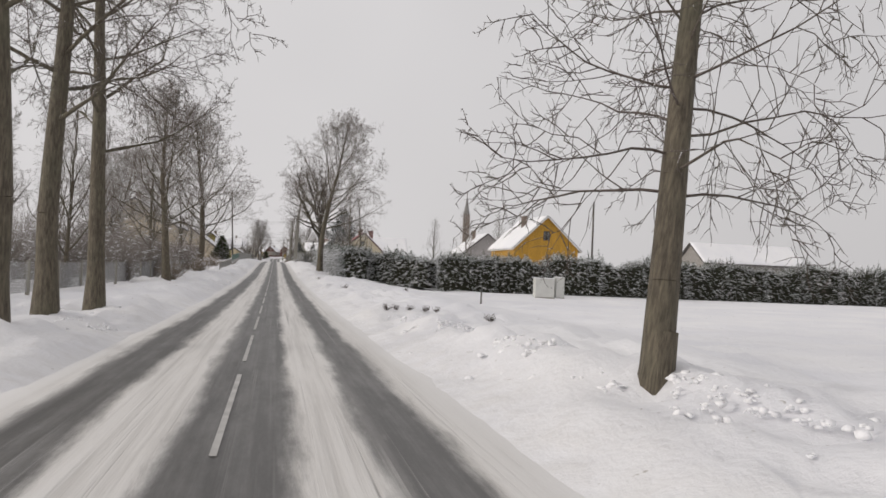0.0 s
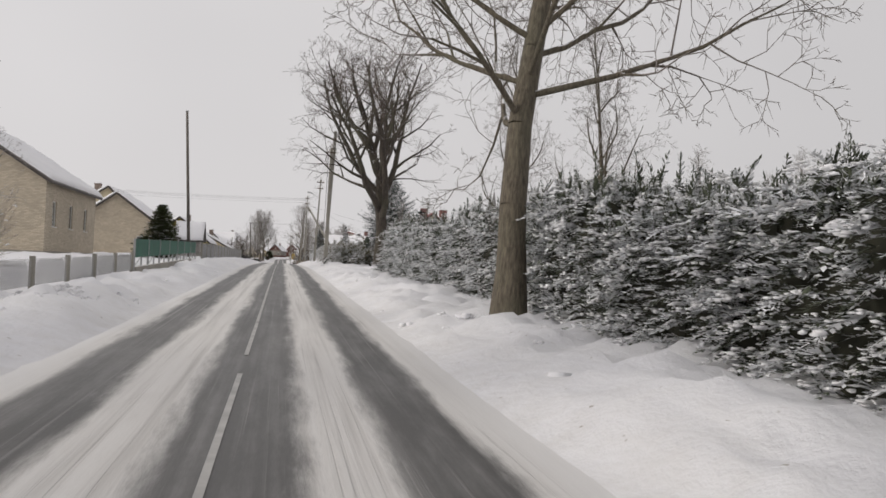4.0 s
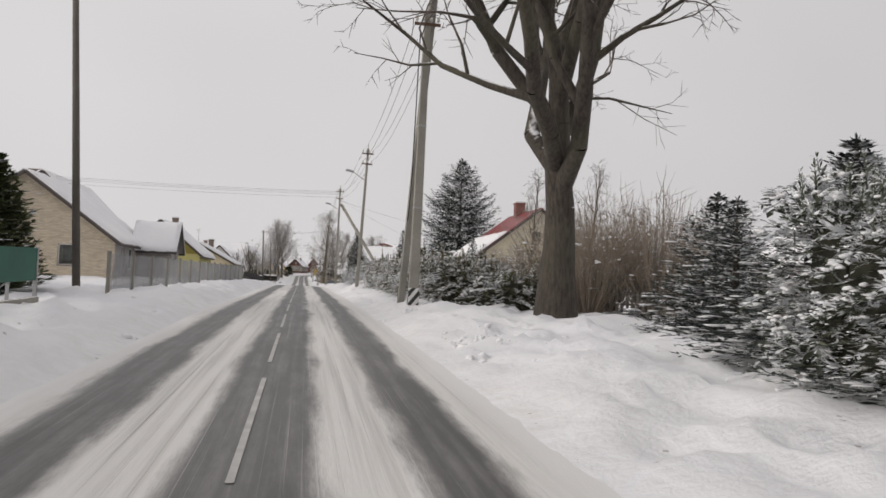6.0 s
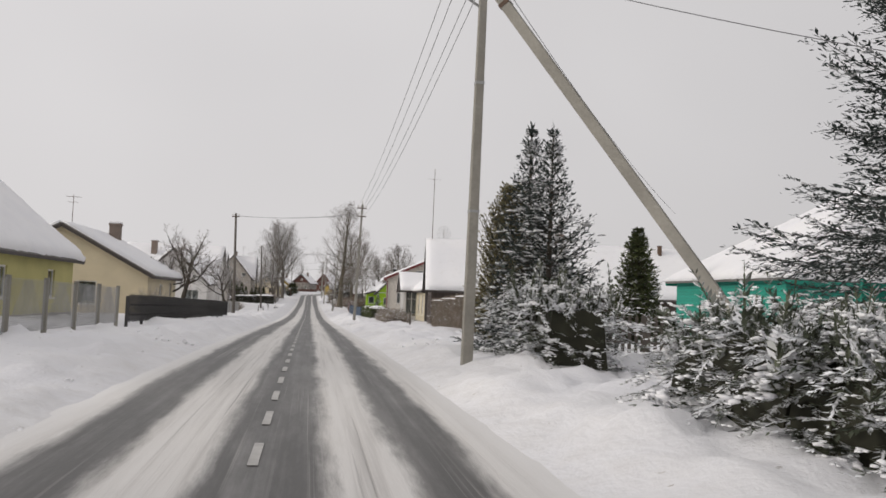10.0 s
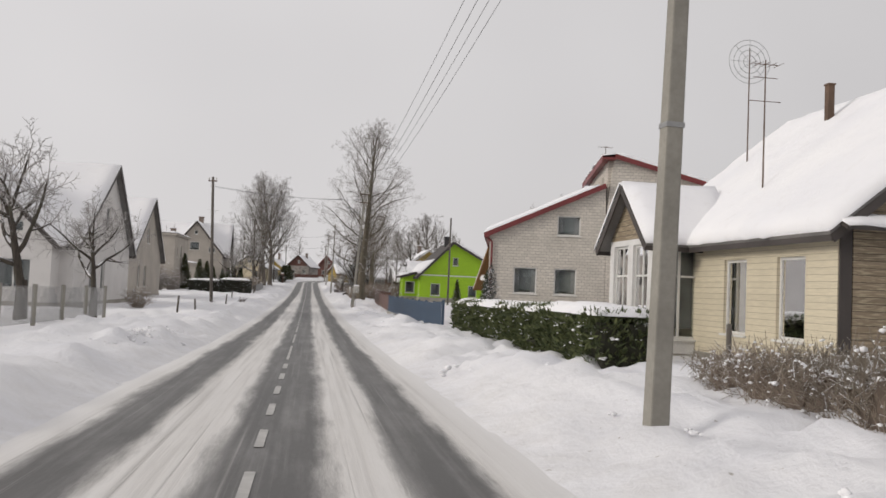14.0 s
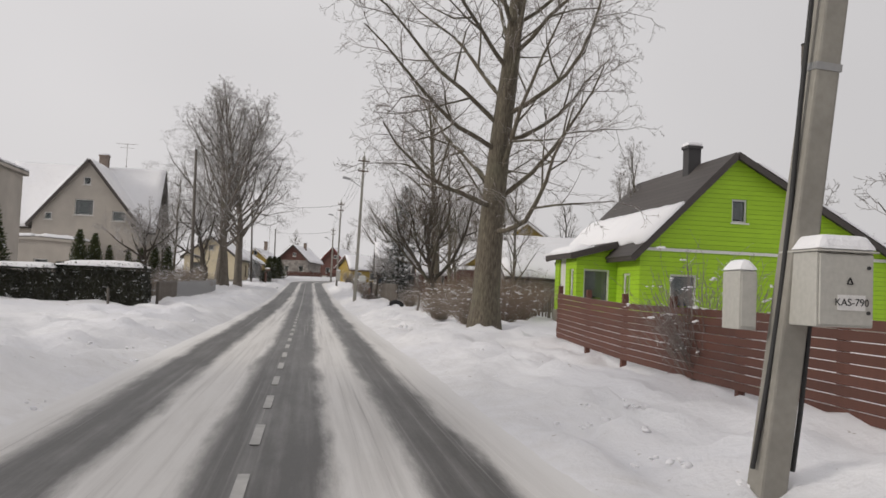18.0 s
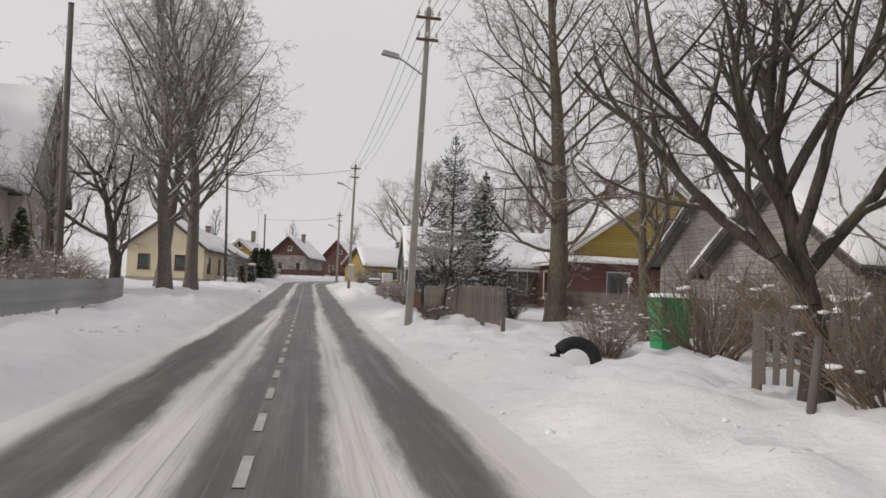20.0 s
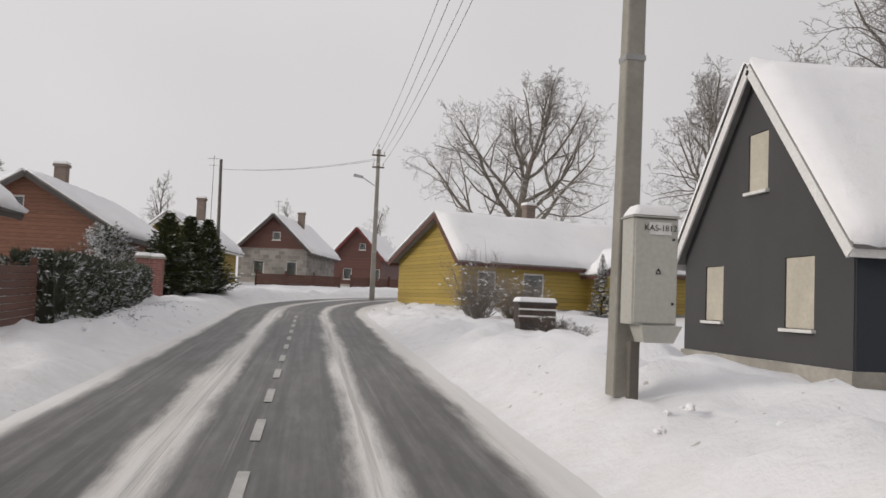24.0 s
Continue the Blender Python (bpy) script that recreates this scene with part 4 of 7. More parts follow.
def fence_run(label, x0, y0, x1, y1, kind, height=1.2, spacing=2.4, name="fence", group=""):
    """A fence from one point to another. kind: mesh, pickets, boards, planks, sheet or iron."""
    n = max(1, round(math.hypot(x1 - x0, y1 - y0) / spacing))
    f = thing(name, label, "fence", x0, y0, None, 0, group)
    o = f.matrix_world.translation
    d = Vector((x1 - x0, y1 - y0, 0))
    step = d / n
    along = d.normalized()
    turn = math.atan2(d.y, d.x)

    def spot(k):
        p = Vector((x0, y0, 0)) + step * k
        return Vector((p.x - o.x, p.y - o.y, ground_z(p.x, p.y) - o.z))

    road_side = 1 if (x0 > 0) == (y1 > y0) else -1
    post_mat = {"mesh": "concrete", "pickets": "fence_grey", "boards": "fence_blue", "planks": "fence_brown", "sheet": "steel", "iron": "iron", "rust": "iron", "bars": "mesh_grey"}[kind]
    pw = {"mesh": 0.10, "sheet": 0.07, "iron": 0.09, "bars": 0.06}.get(kind, 0.10)
    post = Geo().box(-pw / 2, pw / 2, -pw / 2, pw / 2, -0.4, height + 0.06).mesh("post", 0.008)
    for k in range(n + 1):
        part("post", post, post_mat, f, at=Matrix.Translation(spot(k)) @ Matrix.Rotation(turn, 4, "Z"))
    if kind == "planks":
        cnt = int((height - 0.1) / 0.115)
        plank = Geo().box(0, step.length, -0.012, 0.012, 0, 0.105).mesh("plank")
        for k in range(n):
            a, b = spot(k), spot(k + 1)
            tilt = math.atan2(b.z - a.z, step.length)
            m = Matrix.Translation(a) @ Matrix.Rotation(turn, 4, "Z") @ Matrix.Rotation(-tilt, 4, "Y")
            for i in range(cnt):
                part("plank", plank, "fence_brown", f, at=m @ Matrix.Translation((0, (0.066 + 0.008 * (i % 2)) * road_side, 0.06 + i * 0.115)))
    elif kind in ("boards", "pickets", "rust", "iron", "bars"):
        bw, gap, th, mat, top = {"boards": (0.105, 0.045, 0.02, "fence_blue", 0.0), "pickets": (0.075, 0.075, 0.02, "fence_grey", 0.03), "rust": (0.058, 0.032, 0.02, "fence_rust", -0.34),
                                 "iron": (0.022, 0.11, 0.022, "iron", 0.05), "bars": (0.03, 0.05, 0.02, "mesh_grey", 0.0)}[kind]
        low = 0.08
        hh = height + top
        if kind in ("pickets", "iron"):
            g = Geo().hexa([(-bw / 2, 0, low), (bw / 2, 0, low), (bw / 2, th, low), (-bw / 2, th, low), (-bw / 2, 0, hh), (bw / 2, 0, hh), (bw / 2, th, hh), (-bw / 2, th, hh)])
            g.hexa([(-bw / 2, 0, hh), (bw / 2, 0, hh), (bw / 2, th, hh), (-bw / 2, th, hh), (-0.006, 0, hh + 0.07), (0.006, 0, hh + 0.07), (0.006, th, hh + 0.07), (-0.006, th, hh + 0.07)])
        else:
            g = Geo().box(-bw / 2, bw / 2, 0, th, low, hh)
        piece_name = {"boards": "board", "pickets": "picket", "rust": "board", "iron": "bar", "bars": "bar"}[kind]
        board = g.mesh(piece_name)
        total = int(d.length / (bw + gap))
        rng = random.Random(int(y0))
        for k in range(total):
            q = (k + 0.5) / total * n
            i = min(int(q), n - 1)
            a = spot(i).lerp(spot(i + 1), q - i)
            m = Matrix.Translation(a) @ Matrix.Rotation(turn, 4, "Z") @ Matrix.Translation((0, 0.06 * road_side, rng.uniform(-0.02, 0.02))) @ Matrix.Rotation(rng.uniform(-0.012, 0.012), 4, "Y")
            part(piece_name, board, mat, f, at=m)
        if kind == "rust":
            for k in range(n):
                for z in (height - 0.30, height + 0.02):
                    part("iron_rail", Geo().bar(spot(k) + Vector((0, 0, z)), spot(k + 1) + Vector((0, 0, z)), 0.03, 0.03), "iron", f)
                for i in range(14):
                    c = spot(k).lerp(spot(k + 1), (i + 0.5) / 14)
                    part("spike", Geo().tube(c + Vector((0, 0, height - 0.28)), c + Vector((0, 0, height + 0.13)), 0.013, 0.005, 5), "iron", f)
                q = [spot(k).lerp(spot(k + 1), i / 12) + Vector((0, 0, height - 0.03 - 0.24 * math.sin(i / 12 * math.pi))) for i in range(13)]
                part("scroll", path_np("scroll", q, 0.02, 5), "iron", f)
        for z in (0.3, height - 0.22 + min(top, 0)):
            for k in range(n):
                a, b = spot(k) + Vector((0, 0, z)), spot(k + 1) + Vector((0, 0, z))
                side = Vector((-along.y, along.x, 0)) * 0.028 * road_side
                part("rail", Geo().bar(a + side, b + side, 0.035, 0.06), mat, f)
                if kind == "boards":
                    up = Vector((0, 0, 0.042))
                    part("snow_strip", Geo().bar(a + side + up, b + side + up, 0.04, 0.022), "snow", f, bevel=0.006)
        if kind == "boards":
            for k in range(n):
                side = Vector((-along.y, along.x, 0)) * 0.10 * road_side
                part("kerb", Geo().bar(spot(k) + side + Vector((0, 0, -0.06)), spot(k + 1) + side + Vector((0, 0, -0.06)), 0.22, 0.30), "concrete_grey", f, "rough low concrete kerb")
    elif kind == "sheet":
        for k in range(n):
            a, b = spot(k), spot(k + 1)
            up = Vector((0, 0, 1))
            s = Vector((-along.y, along.x, 0)) * 0.015
            part("panel", Geo().hexa([a - s + up * 0.48, b - s + up * 0.48, b + s + up * 0.48, a + s + up * 0.48, a - s + up * height, b - s + up * height, b + s + up * height, a + s + up * height]), "fence_green", f)
            part("rail", Geo().bar(a + up * (height + 0.02), b + up * (height + 0.02), 0.04, 0.04), "fence_green", f)
            part("footing", Geo().bar(a + up * 0.04, b + up * 0.04, 0.16, 0.26), "concrete_grey", f, "low weathered concrete footing")
            c = a.lerp(b, 0.5)
            part("leg", Geo().bar(c + up * 0.15, c + up * 0.48, 0.05, 0.05), "steel", f)
            part("brace", Geo().tube(a + up * 0.18, c + up * 0.48, 0.016, 0.016, 6), "steel", f)
    elif kind == "mesh":
        for k in range(n):
            a, b = spot(k), spot(k + 1)
            p0, p1 = [], []
            lng = (b - a).length
            m = int(lng / 0.085)
            for i in range(m + 1):
                q = a.lerp(b, i / m)
                for s in (-1, 1):
                    j = i + s * (height - 0.1) / 0.085
                    jj = min(max(j, 0), m)
                    zz = (height - 0.1) * abs(jj - i) / max(abs(j - i), 1e-6)
                    r = a.lerp(b, jj / m)
                    p0.append((q.x, q.y, q.z + 0.08))
                    p1.append((r.x, r.y, r.z + 0.08 + zz))
            p0 += [(a.x, a.y, a.z + z) for z in (0.08, height)]
            p1 += [(b.x, b.y, b.z + z) for z in (0.08, height)]
            part("mesh_panel", tubes_np("mesh_panel", p0, p1, [0.0055] * len(p0), [0.0055] * len(p0), 3), "steel", f)
    return f


# ---- trees, hedges and shrubs ----
def grow_tree(seed, height, r, fork=0.3, low=60, high=22, reach=0.42, limbs=16, counts=(7, 5, 4, 3), lift=0.25, droop=0.0, limb_r=0.42, trunks=1, waver=0.10, profile=1.0, top=0.9, fine=0.006):
    """Segments of a bare tree, thick and thin: ends and radii. low, high: the angle of the lowest and topmost limbs to the trunk; reach: their length to the tree's height."""
    rng = random.Random(seed)
    thick, thin = [], []
    segs_of = (9, 7, 4, 3, 2, 1)

    def branch(p, d, length, rad, level, tip=0.22):
        n = segs_of[level]
        pts, dirs = [p], [d]
        wob = (waver * 0.6, 0.13, 0.2, 0.24, 0.25, 0.2)[level]
        for i in range(n):
            up = lift * 0.35 if level == 1 else (lift * 0.25 if level == 2 else -droop)
            d = (d + Vector((rng.gauss(0, wob), rng.gauss(0, wob), rng.gauss(0, wob) + up * (0 if level == 0 else 1)))).normalized()
            p = p + d * (length / n)
            pts.append(p), dirs.append(d)
        for i in range(n):
            r0 = max(rad * (1 - (1 - tip) * i / n), 0.003)
            r1 = max(rad * (1 - (1 - tip) * (i + 1) / n), 0.0022)
            (thick if r0 > 0.022 else thin).append((pts[i], pts[i + 1], r0, r1))
        if level > len(counts):
            return
        many = limbs if level == 0 else counts[level - 1]
        start = fork if level == 0 else 0.22
        spin = rng.uniform(0, 6.28)
        for k in range(many):
            f = start + (1 - start) * (k + rng.random()) / many * (0.97 if level == 0 else 1.0)
            q = f * n
            i = min(int(q), n - 1)
            o = pts[i].lerp(pts[i + 1], q - i)
            dd = dirs[i + 1]
            spin += 2.4 + rng.gauss(0, 0.35)
            s = dd.orthogonal().normalized()
            s.rotate(Matrix.Rotation(spin, 3, dd))
            g = (f - start) / (1 - start)
            if level == 0:
                ang = math.radians(low + (high - low) * g + rng.gauss(0, 6))
                ln = height * reach * (1 - 0.72 * g ** profile) * rng.uniform(0.78, 1.12)
                cr = min(rad * limb_r * (1.05 - 0.6 * g), rad * 0.8)
            else:
                ang = math.radians(rng.gauss(46, 9))
                ln = length * rng.uniform(0.42, 0.66) * (1.1 - 0.6 * f)
                cr = max(rad * (1 - 0.78 * f) * 0.6, fine * (1.4 if level < 3 else 1.0))
            nd = (dd * math.cos(ang) + s * math.sin(ang)).normalized()
            branch(o, nd, ln, cr, level + 1)

    for k in range(trunks):
        a = 2 * math.pi * k / trunks + 0.7
        lean = Vector((math.cos(a) * 0.10, math.sin(a) * 0.10, 1)).normalized() if trunks > 1 else Vector((0, 0, 1))
        off = Vector((math.cos(a), math.sin(a), 0)) * (r * 1.1 if trunks > 1 else 0)
        thick.append((off + Vector((0, 0, -0.35)), off + Vector((0, 0, 1.0)), r * 1.4, r * 0.90))
        branch(off + Vector((0, 0, 0.4)), lean, height * top, r, 0, 0.12)
    return thick, thin


TREES = {}


def tree_kind(key, **kw):
    bark, twig = kw.pop("bark", "bark"), kw.pop("twig", "twig")
    thick, thin = grow_tree(**kw)

    def mesh(name, segs, n, mat):
        me = tubes_np(name, [tuple(s[0]) for s in segs], [tuple(s[1]) for s in segs], [s[2] for s in segs], [s[3] for s in segs], n)
        me.materials.append(M[mat])
        me.polygons.foreach_set("use_smooth", [True] * len(me.polygons))
        return me

    TREES[key] = mesh("trunk", thick, 8, bark), mesh("crown", thin, 3, twig)


def put_tree(key, x, y, scale=1.0, turn=0.0, label="bare deciduous tree with snow-dusted branches", lean=0.0, z=None, group="", sz=None, tilt=0.0):
    t = thing("tree", label, "tree", x, y, z, 0, group)
    t.matrix_world = t.matrix_world @ pose(0, 0, 0, tilt, lean, 0) @ pose(0, 0, 0, 0, 0, turn)
    t.scale = (scale, scale, sz or scale)
    trunk, crown = TREES[key]
    part("trunk", trunk, "bark", t)
    part("crown", crown, "twig", t)
    return t


def blades_np(name, base, tip, width, side):
    """Flat tapered sprays: a kite from base to tip."""
    base, tip, width, side = (np.asarray(a, float) for a in (base, tip, width, side))
    mid = base * 0.45 + tip * 0.55
    s = side * width[:, None]
    v = np.stack([base, mid + s, tip, mid - s], 1).reshape(-1, 3)
    return mesh_np(name, v, np.arange(len(v)).reshape(-1, 4))


ICO = None


def lumps_np(name, places, sizes, seed=0, cluster=0, uneven=0.13):
    """Soft snow lumps: low, rounded and uneven."""
    global ICO
    if ICO is None:
        bm = bmesh.new()
        bmesh.ops.create_icosphere(bm, subdivisions=1, radius=1.0)
        ICO = np.array([v.co[:] for v in bm.verts]), np.array([[v.index for v in f.verts] for f in bm.faces])
        bm.free()
    rng = np.random.default_rng(seed)
    places, sizes = np.asarray(places, float), np.asarray(sizes, float)
    if cluster:
        s = np.repeat(sizes, cluster, 0)
        places = np.repeat(places, cluster, 0) + rng.normal(0, 0.85, s.shape) * s * [1.0, 1.0, 0.6]
        sizes = s * rng.uniform(0.3, 0.85, (len(s), 1)) * rng.uniform(0.8, 1.25, s.shape)
    n, k = len(places), len(ICO[0])
    wob = 1 + rng.normal(0, uneven, (n, k, 1))
    v = (places[:, None] + ICO[0][None] * wob * sizes[:, None]).reshape(-1, 3)
    f = (ICO[1][None] + (np.arange(n) * k)[:, None, None]).reshape(-1, 3)
    me = mesh_np(name, v, f)
    me.polygons.foreach_set("use_smooth", [True] * len(me.polygons))
    return me


CONIFERS = {}


def conifer_kind(key, seed, height, radius, mat, whorls=30, per=9, rise_low=-10, rise_high=45, upturn=0.25, snow=0.5, bare=0.04, spray=0.16, gap=0.13, side_len=0.5, cone=0.8, ragged=0.3, fan=0.6):
    """A conifer grown bough by bough: boughs in uneven whorls, branchlets along each bough, flat sprays of needles along each branchlet, and pads of snow lying on the boughs."""
    rng = np.random.default_rng(seed)
    ph = rng.uniform(0, 2 * np.pi, 6)
    base, tip, wid, side, sp, ss, stems0, stems1, sr = [], [], [], [], [], [], [], [], []
    for i in range(whorls):
        f = np.clip((i + rng.uniform(-0.45, 0.45)) / whorls, 0, 0.985)
        z = height * (bare + (1 - bare) * f)
        reach = radius * (1 - f) ** cone + 0.02 * height * (1 - f)
        m = max(4, int(round(per * (1 - 0.45 * f) + rng.uniform(-1, 1))))
        turn = rng.uniform(0, 6.28)
        for j in range(m):
            a = turn + 2 * np.pi * (j + rng.uniform(-0.35, 0.35)) / m
            lump = 0.5 * np.sin(2 * a + ph[0] + z * 0.9) + 0.5 * np.sin(3 * a + ph[1] - z * 1.7) + 0.4 * np.sin(a + ph[2] + z * 2.6)
            ln = reach * np.clip(0.86 + ragged * lump + rng.normal(0, ragged * 0.35), 0.4, 1.35)
            el = np.radians(rise_low + (rise_high - rise_low) * f + rng.normal(0, 6))
            out = np.array([np.cos(a), np.sin(a), 0])
            across = np.array([-np.sin(a), np.cos(a), 0])
            steps = max(3, int(ln / gap))
            last = np.array([0, 0, z])
            for k in range(1, steps + 1):
                q = k / steps
                c = out * ln * q * np.cos(el) + [0, 0, z + ln * (np.sin(el) * q - 0.22 * q * (1 - f) + upturn * q ** 3)]
                stems0.append(last), stems1.append(c), sr.append(0.006 + 0.02 * (1 - q) * ln / radius)
                way = (c - last) / (np.linalg.norm(c - last) + 1e-9)
                last = c
                if q < 0.18 and ln > 0.8:
                    continue
                for sgn in (-1, 1):
                    bl = side_len * (0.25 + 1.1 * np.sin(np.pi * min(q * 0.8 + 0.12, 1.0)) ** 1.2) * min(1.0, 0.25 + ln / 1.8) * rng.uniform(0.6, 1.2)
                    bd = way * 0.75 + across * sgn * fan + [0, 0, rng.normal(-0.05, 0.14)]
                    bd /= np.linalg.norm(bd)
                    cnt = max(2, int(bl / (spray * 0.55)))
                    for t in range(cnt):
                        w = (t + rng.random()) / cnt
                        o = c + bd * bl * w - [0, 0, 0.22 * bl * w * w]
                        d = bd * 0.8 + np.cross(bd, [0, 0, 1]) * rng.normal(0, 0.5) + [0, 0, rng.normal(0.0, 0.24)]
                        d /= np.linalg.norm(d)
                        b = spray * rng.uniform(0.7, 1.35) * (1.1 - 0.4 * w)
                        base.append(o - d * b * 0.25), tip.append(o + d * b), wid.append(b * rng.uniform(0.13, 0.24))
                        n = np.cross(d, [rng.normal(0, 0.55), rng.normal(0, 0.55), 1.0])
                        side.append(n / np.linalg.norm(n))
                if q > 0.3 and rng.random() < snow * 0.45 and lump > -0.6:
                    k2 = rng.uniform(0.035, 0.09) * min(1.0, 0.4 + ln / 1.8)
                    sp.append(c + [0, 0, k2 * 0.25]), ss.append([k2 * (1.0 + 0.7 * abs(out[0])), k2 * (1.0 + 0.7 * abs(out[1])), k2 * 0.45])
    top = np.array([0, 0, height])
    for _ in range(14):
        d = np.array([rng.normal(0, 0.3), rng.normal(0, 0.3), 1.0])
        o = top - [0, 0, 0.5 * rng.random()]
        base.append(o), tip.append(o + d * spray * 1.6), wid.append(spray * 0.22), side.append([1, 0, 0])
    trunk = Geo().tube((0, 0, -0.3), (0, 0, height * 0.99), radius * 0.045 + 0.03, 0.012, 8).mesh("trunk")
    trunk.materials.append(M["bark_dark"])
    limbs = tubes_np("limb_frame", stems0, stems1, np.array(sr), np.array(sr) * 0.8, 3)
    limbs.materials.append(M["bark_dark"])
    need = blades_np("foliage", base, tip, wid, side)
    need.materials.append(M[mat])
    lum = None
    if sp:
        lum = lumps_np("clinging_snow", sp, ss, seed, 3, 0.25)
        lum.materials.append(M["snow"])
    CONIFERS[key] = trunk, limbs, need, lum


def put_conifer(key, x, y, scale=1.0, turn=0.0, label="dark green spruce with snow on its branches", sz=None, z=None, group="", name="spruce"):
    t = thing(name, label, "conifer", x, y, z, turn, group)
    t.scale = (scale, scale, sz or scale)
    for nm, me in zip(("trunk", "limb_frame", "foliage", "clinging_snow"), CONIFERS[key]):
        if me:
            part(nm, me, "spruce", t)
    return t


def hedge_np(seed, length, depth, height, mat, kind, snow=0.5, ragged=0.25, dens=55):
    """A hedge's meshes: a core box with the inner shade in its colour, sprays or twigs over its face and top, and snow
    lying on it.
    """
    rng = np.random.default_rng(seed)
    area_f, area_t, area_e = length * height, length * depth, depth * height
    n = int(dens * (2 * area_f + area_t + 2 * area_e))
    pick = rng.choice(4, n, p=np.array([2 * area_f, area_t * 1.3, area_e, area_e]) / (2 * area_f + area_t * 1.3 + 2 * area_e))
    a, b = rng.random(n), rng.random(n)
    bulge = ragged * (np.sin(a * length * 1.7 + seed) * 0.5 + np.sin(a * length * 0.63 + 2 * seed) * 0.5)
    y = a * length
    z = b * height
    sgn = np.where(rng.random(n) < 0.5, -1.0, 1.0)
    x = sgn * depth / 2
    nrm = np.stack([sgn, 0 * a, 0 * a], 1)
    t = pick == 1
    x = np.where(t, (b - 0.5) * depth, x)
    z = np.where(t, height, z)
    nrm[t] = [0, 0, 1]
    for s, v in ((2, 0.0), (3, 1.0)):
        k = pick == s
        x = np.where(k, (a - 0.5) * depth, x)
        y = np.where(k, v * length, y)
        nrm[k] = [0, 2 * v - 1, 0]
    zf = 1 + (bulge / height) * 0.6
    p = np.stack([x * (1 + 0.25 * bulge), y, z * zf], 1) + rng.normal(0, ragged * 0.22, (n, 3))
    p[:, 2] = np.maximum(p[:, 2], 0.0)
    out = {}
    if kind == "twigs":
        d = nrm * 0.6 + rng.normal(0, 0.55, (n, 3)) + [0, 0, 0.45]
        d /= np.linalg.norm(d, axis=1, keepdims=True)
        ln = rng.uniform(0.12, 0.34, n)
        out["branchwork"] = tubes_np("branchwork", p - d * 0.12, p + d * (ln * 0.6)[:, None], np.full(n, 0.006), np.full(n, 0.003), 3)
    elif kind == "spruce":
        big = rng.random(n) < 0.16
        d = nrm * 0.9 + rng.normal(0, 0.38, (n, 3)) + [0, 0, 0.10]
        d[:, 2] *= 0.55
        lead = t & (rng.random(n) < 0.30)
        d[lead] = rng.normal(0, 0.16, (int(lead.sum()), 3)) + [0, 0, 1.0]
        d /= np.linalg.norm(d, axis=1, keepdims=True)
        side = np.cross(d, np.where(lead[:, None], [[1.0, 0.3, 0]], [[0, 0, 1.0]]))
        side /= np.linalg.norm(side, axis=1, keepdims=True) + 1e-6
        ln = rng.uniform(0.28, 0.60, n) * np.where(big, 1.55, 1.0)
        sag = np.where(lead, 0.0, -0.30)
        bs, tp, wd, sd = [], [], [], []
        steps = 11
        for j in range(steps):
            q = (j + 0.6) / steps
            c = p - d * 0.22 + d * (ln * q)[:, None] + np.stack([0 * ln, 0 * ln, sag * ln * q * q], 1)
            for sg in (-1.0, 1.0, 0.0):
                b = ln * (0.225 * (1.2 - 0.7 * q)) * rng.uniform(0.7, 1.3, n)
                e = d * 0.75 + side * sg * rng.uniform(0.5, 0.95, (n, 1)) + np.stack([0 * ln, 0 * ln, rng.normal(-0.10, 0.18, n)], 1)
                e /= np.linalg.norm(e, axis=1, keepdims=True)
                w = np.cross(e, np.stack([rng.normal(0, 0.3, n), rng.normal(0, 0.3, n), np.ones(n)], 1))
                w /= np.linalg.norm(w, axis=1, keepdims=True) + 1e-9
                bs.append(c), tp.append(c + e * b[:, None]), wd.append(b * 0.15), sd.append(w)
        out["foliage"] = blades_np("foliage", np.concatenate(bs), np.concatenate(tp), np.concatenate(wd), np.concatenate(sd))
        load = big & ~lead & (rng.random(n) < 0.5 * min(snow, 1.9))
        pads = [p[load] - d[load] * 0.22 + d[load] * (ln[load] * q)[:, None] + np.stack([0 * ln[load], 0 * ln[load], -0.30 * ln[load] * q * q + 0.02], 1) for q in (0.25, 0.4, 0.53, 0.66, 0.78, 0.9)]
    else:
        reach = {"thuja": 0.13}[kind]
        bs, tp, wd, sd = [], [], [], []
        for k in range(4):
            d = nrm * 0.5 + rng.normal(0, 0.45, (n, 3)) + [0, 0, 0.45]
            d /= np.linalg.norm(d, axis=1, keepdims=True)
            ln = reach * rng.uniform(0.5, 1.3, n)
            q = np.cross(d, rng.normal(0, 0.45, (n, 3)) + [0.3, 0.3, 0.2])
            q /= np.linalg.norm(q, axis=1, keepdims=True) + 1e-9
            bs.append(p - d * reach * 0.35), tp.append(p + d * ln[:, None]), wd.append(ln * rng.uniform(0.09, 0.17, n)), sd.append(q)
        out["foliage"] = blades_np("foliage", np.concatenate(bs), np.concatenate(tp), np.concatenate(wd), np.concatenate(sd))
    out[next(iter(out))].materials.append(M[mat])
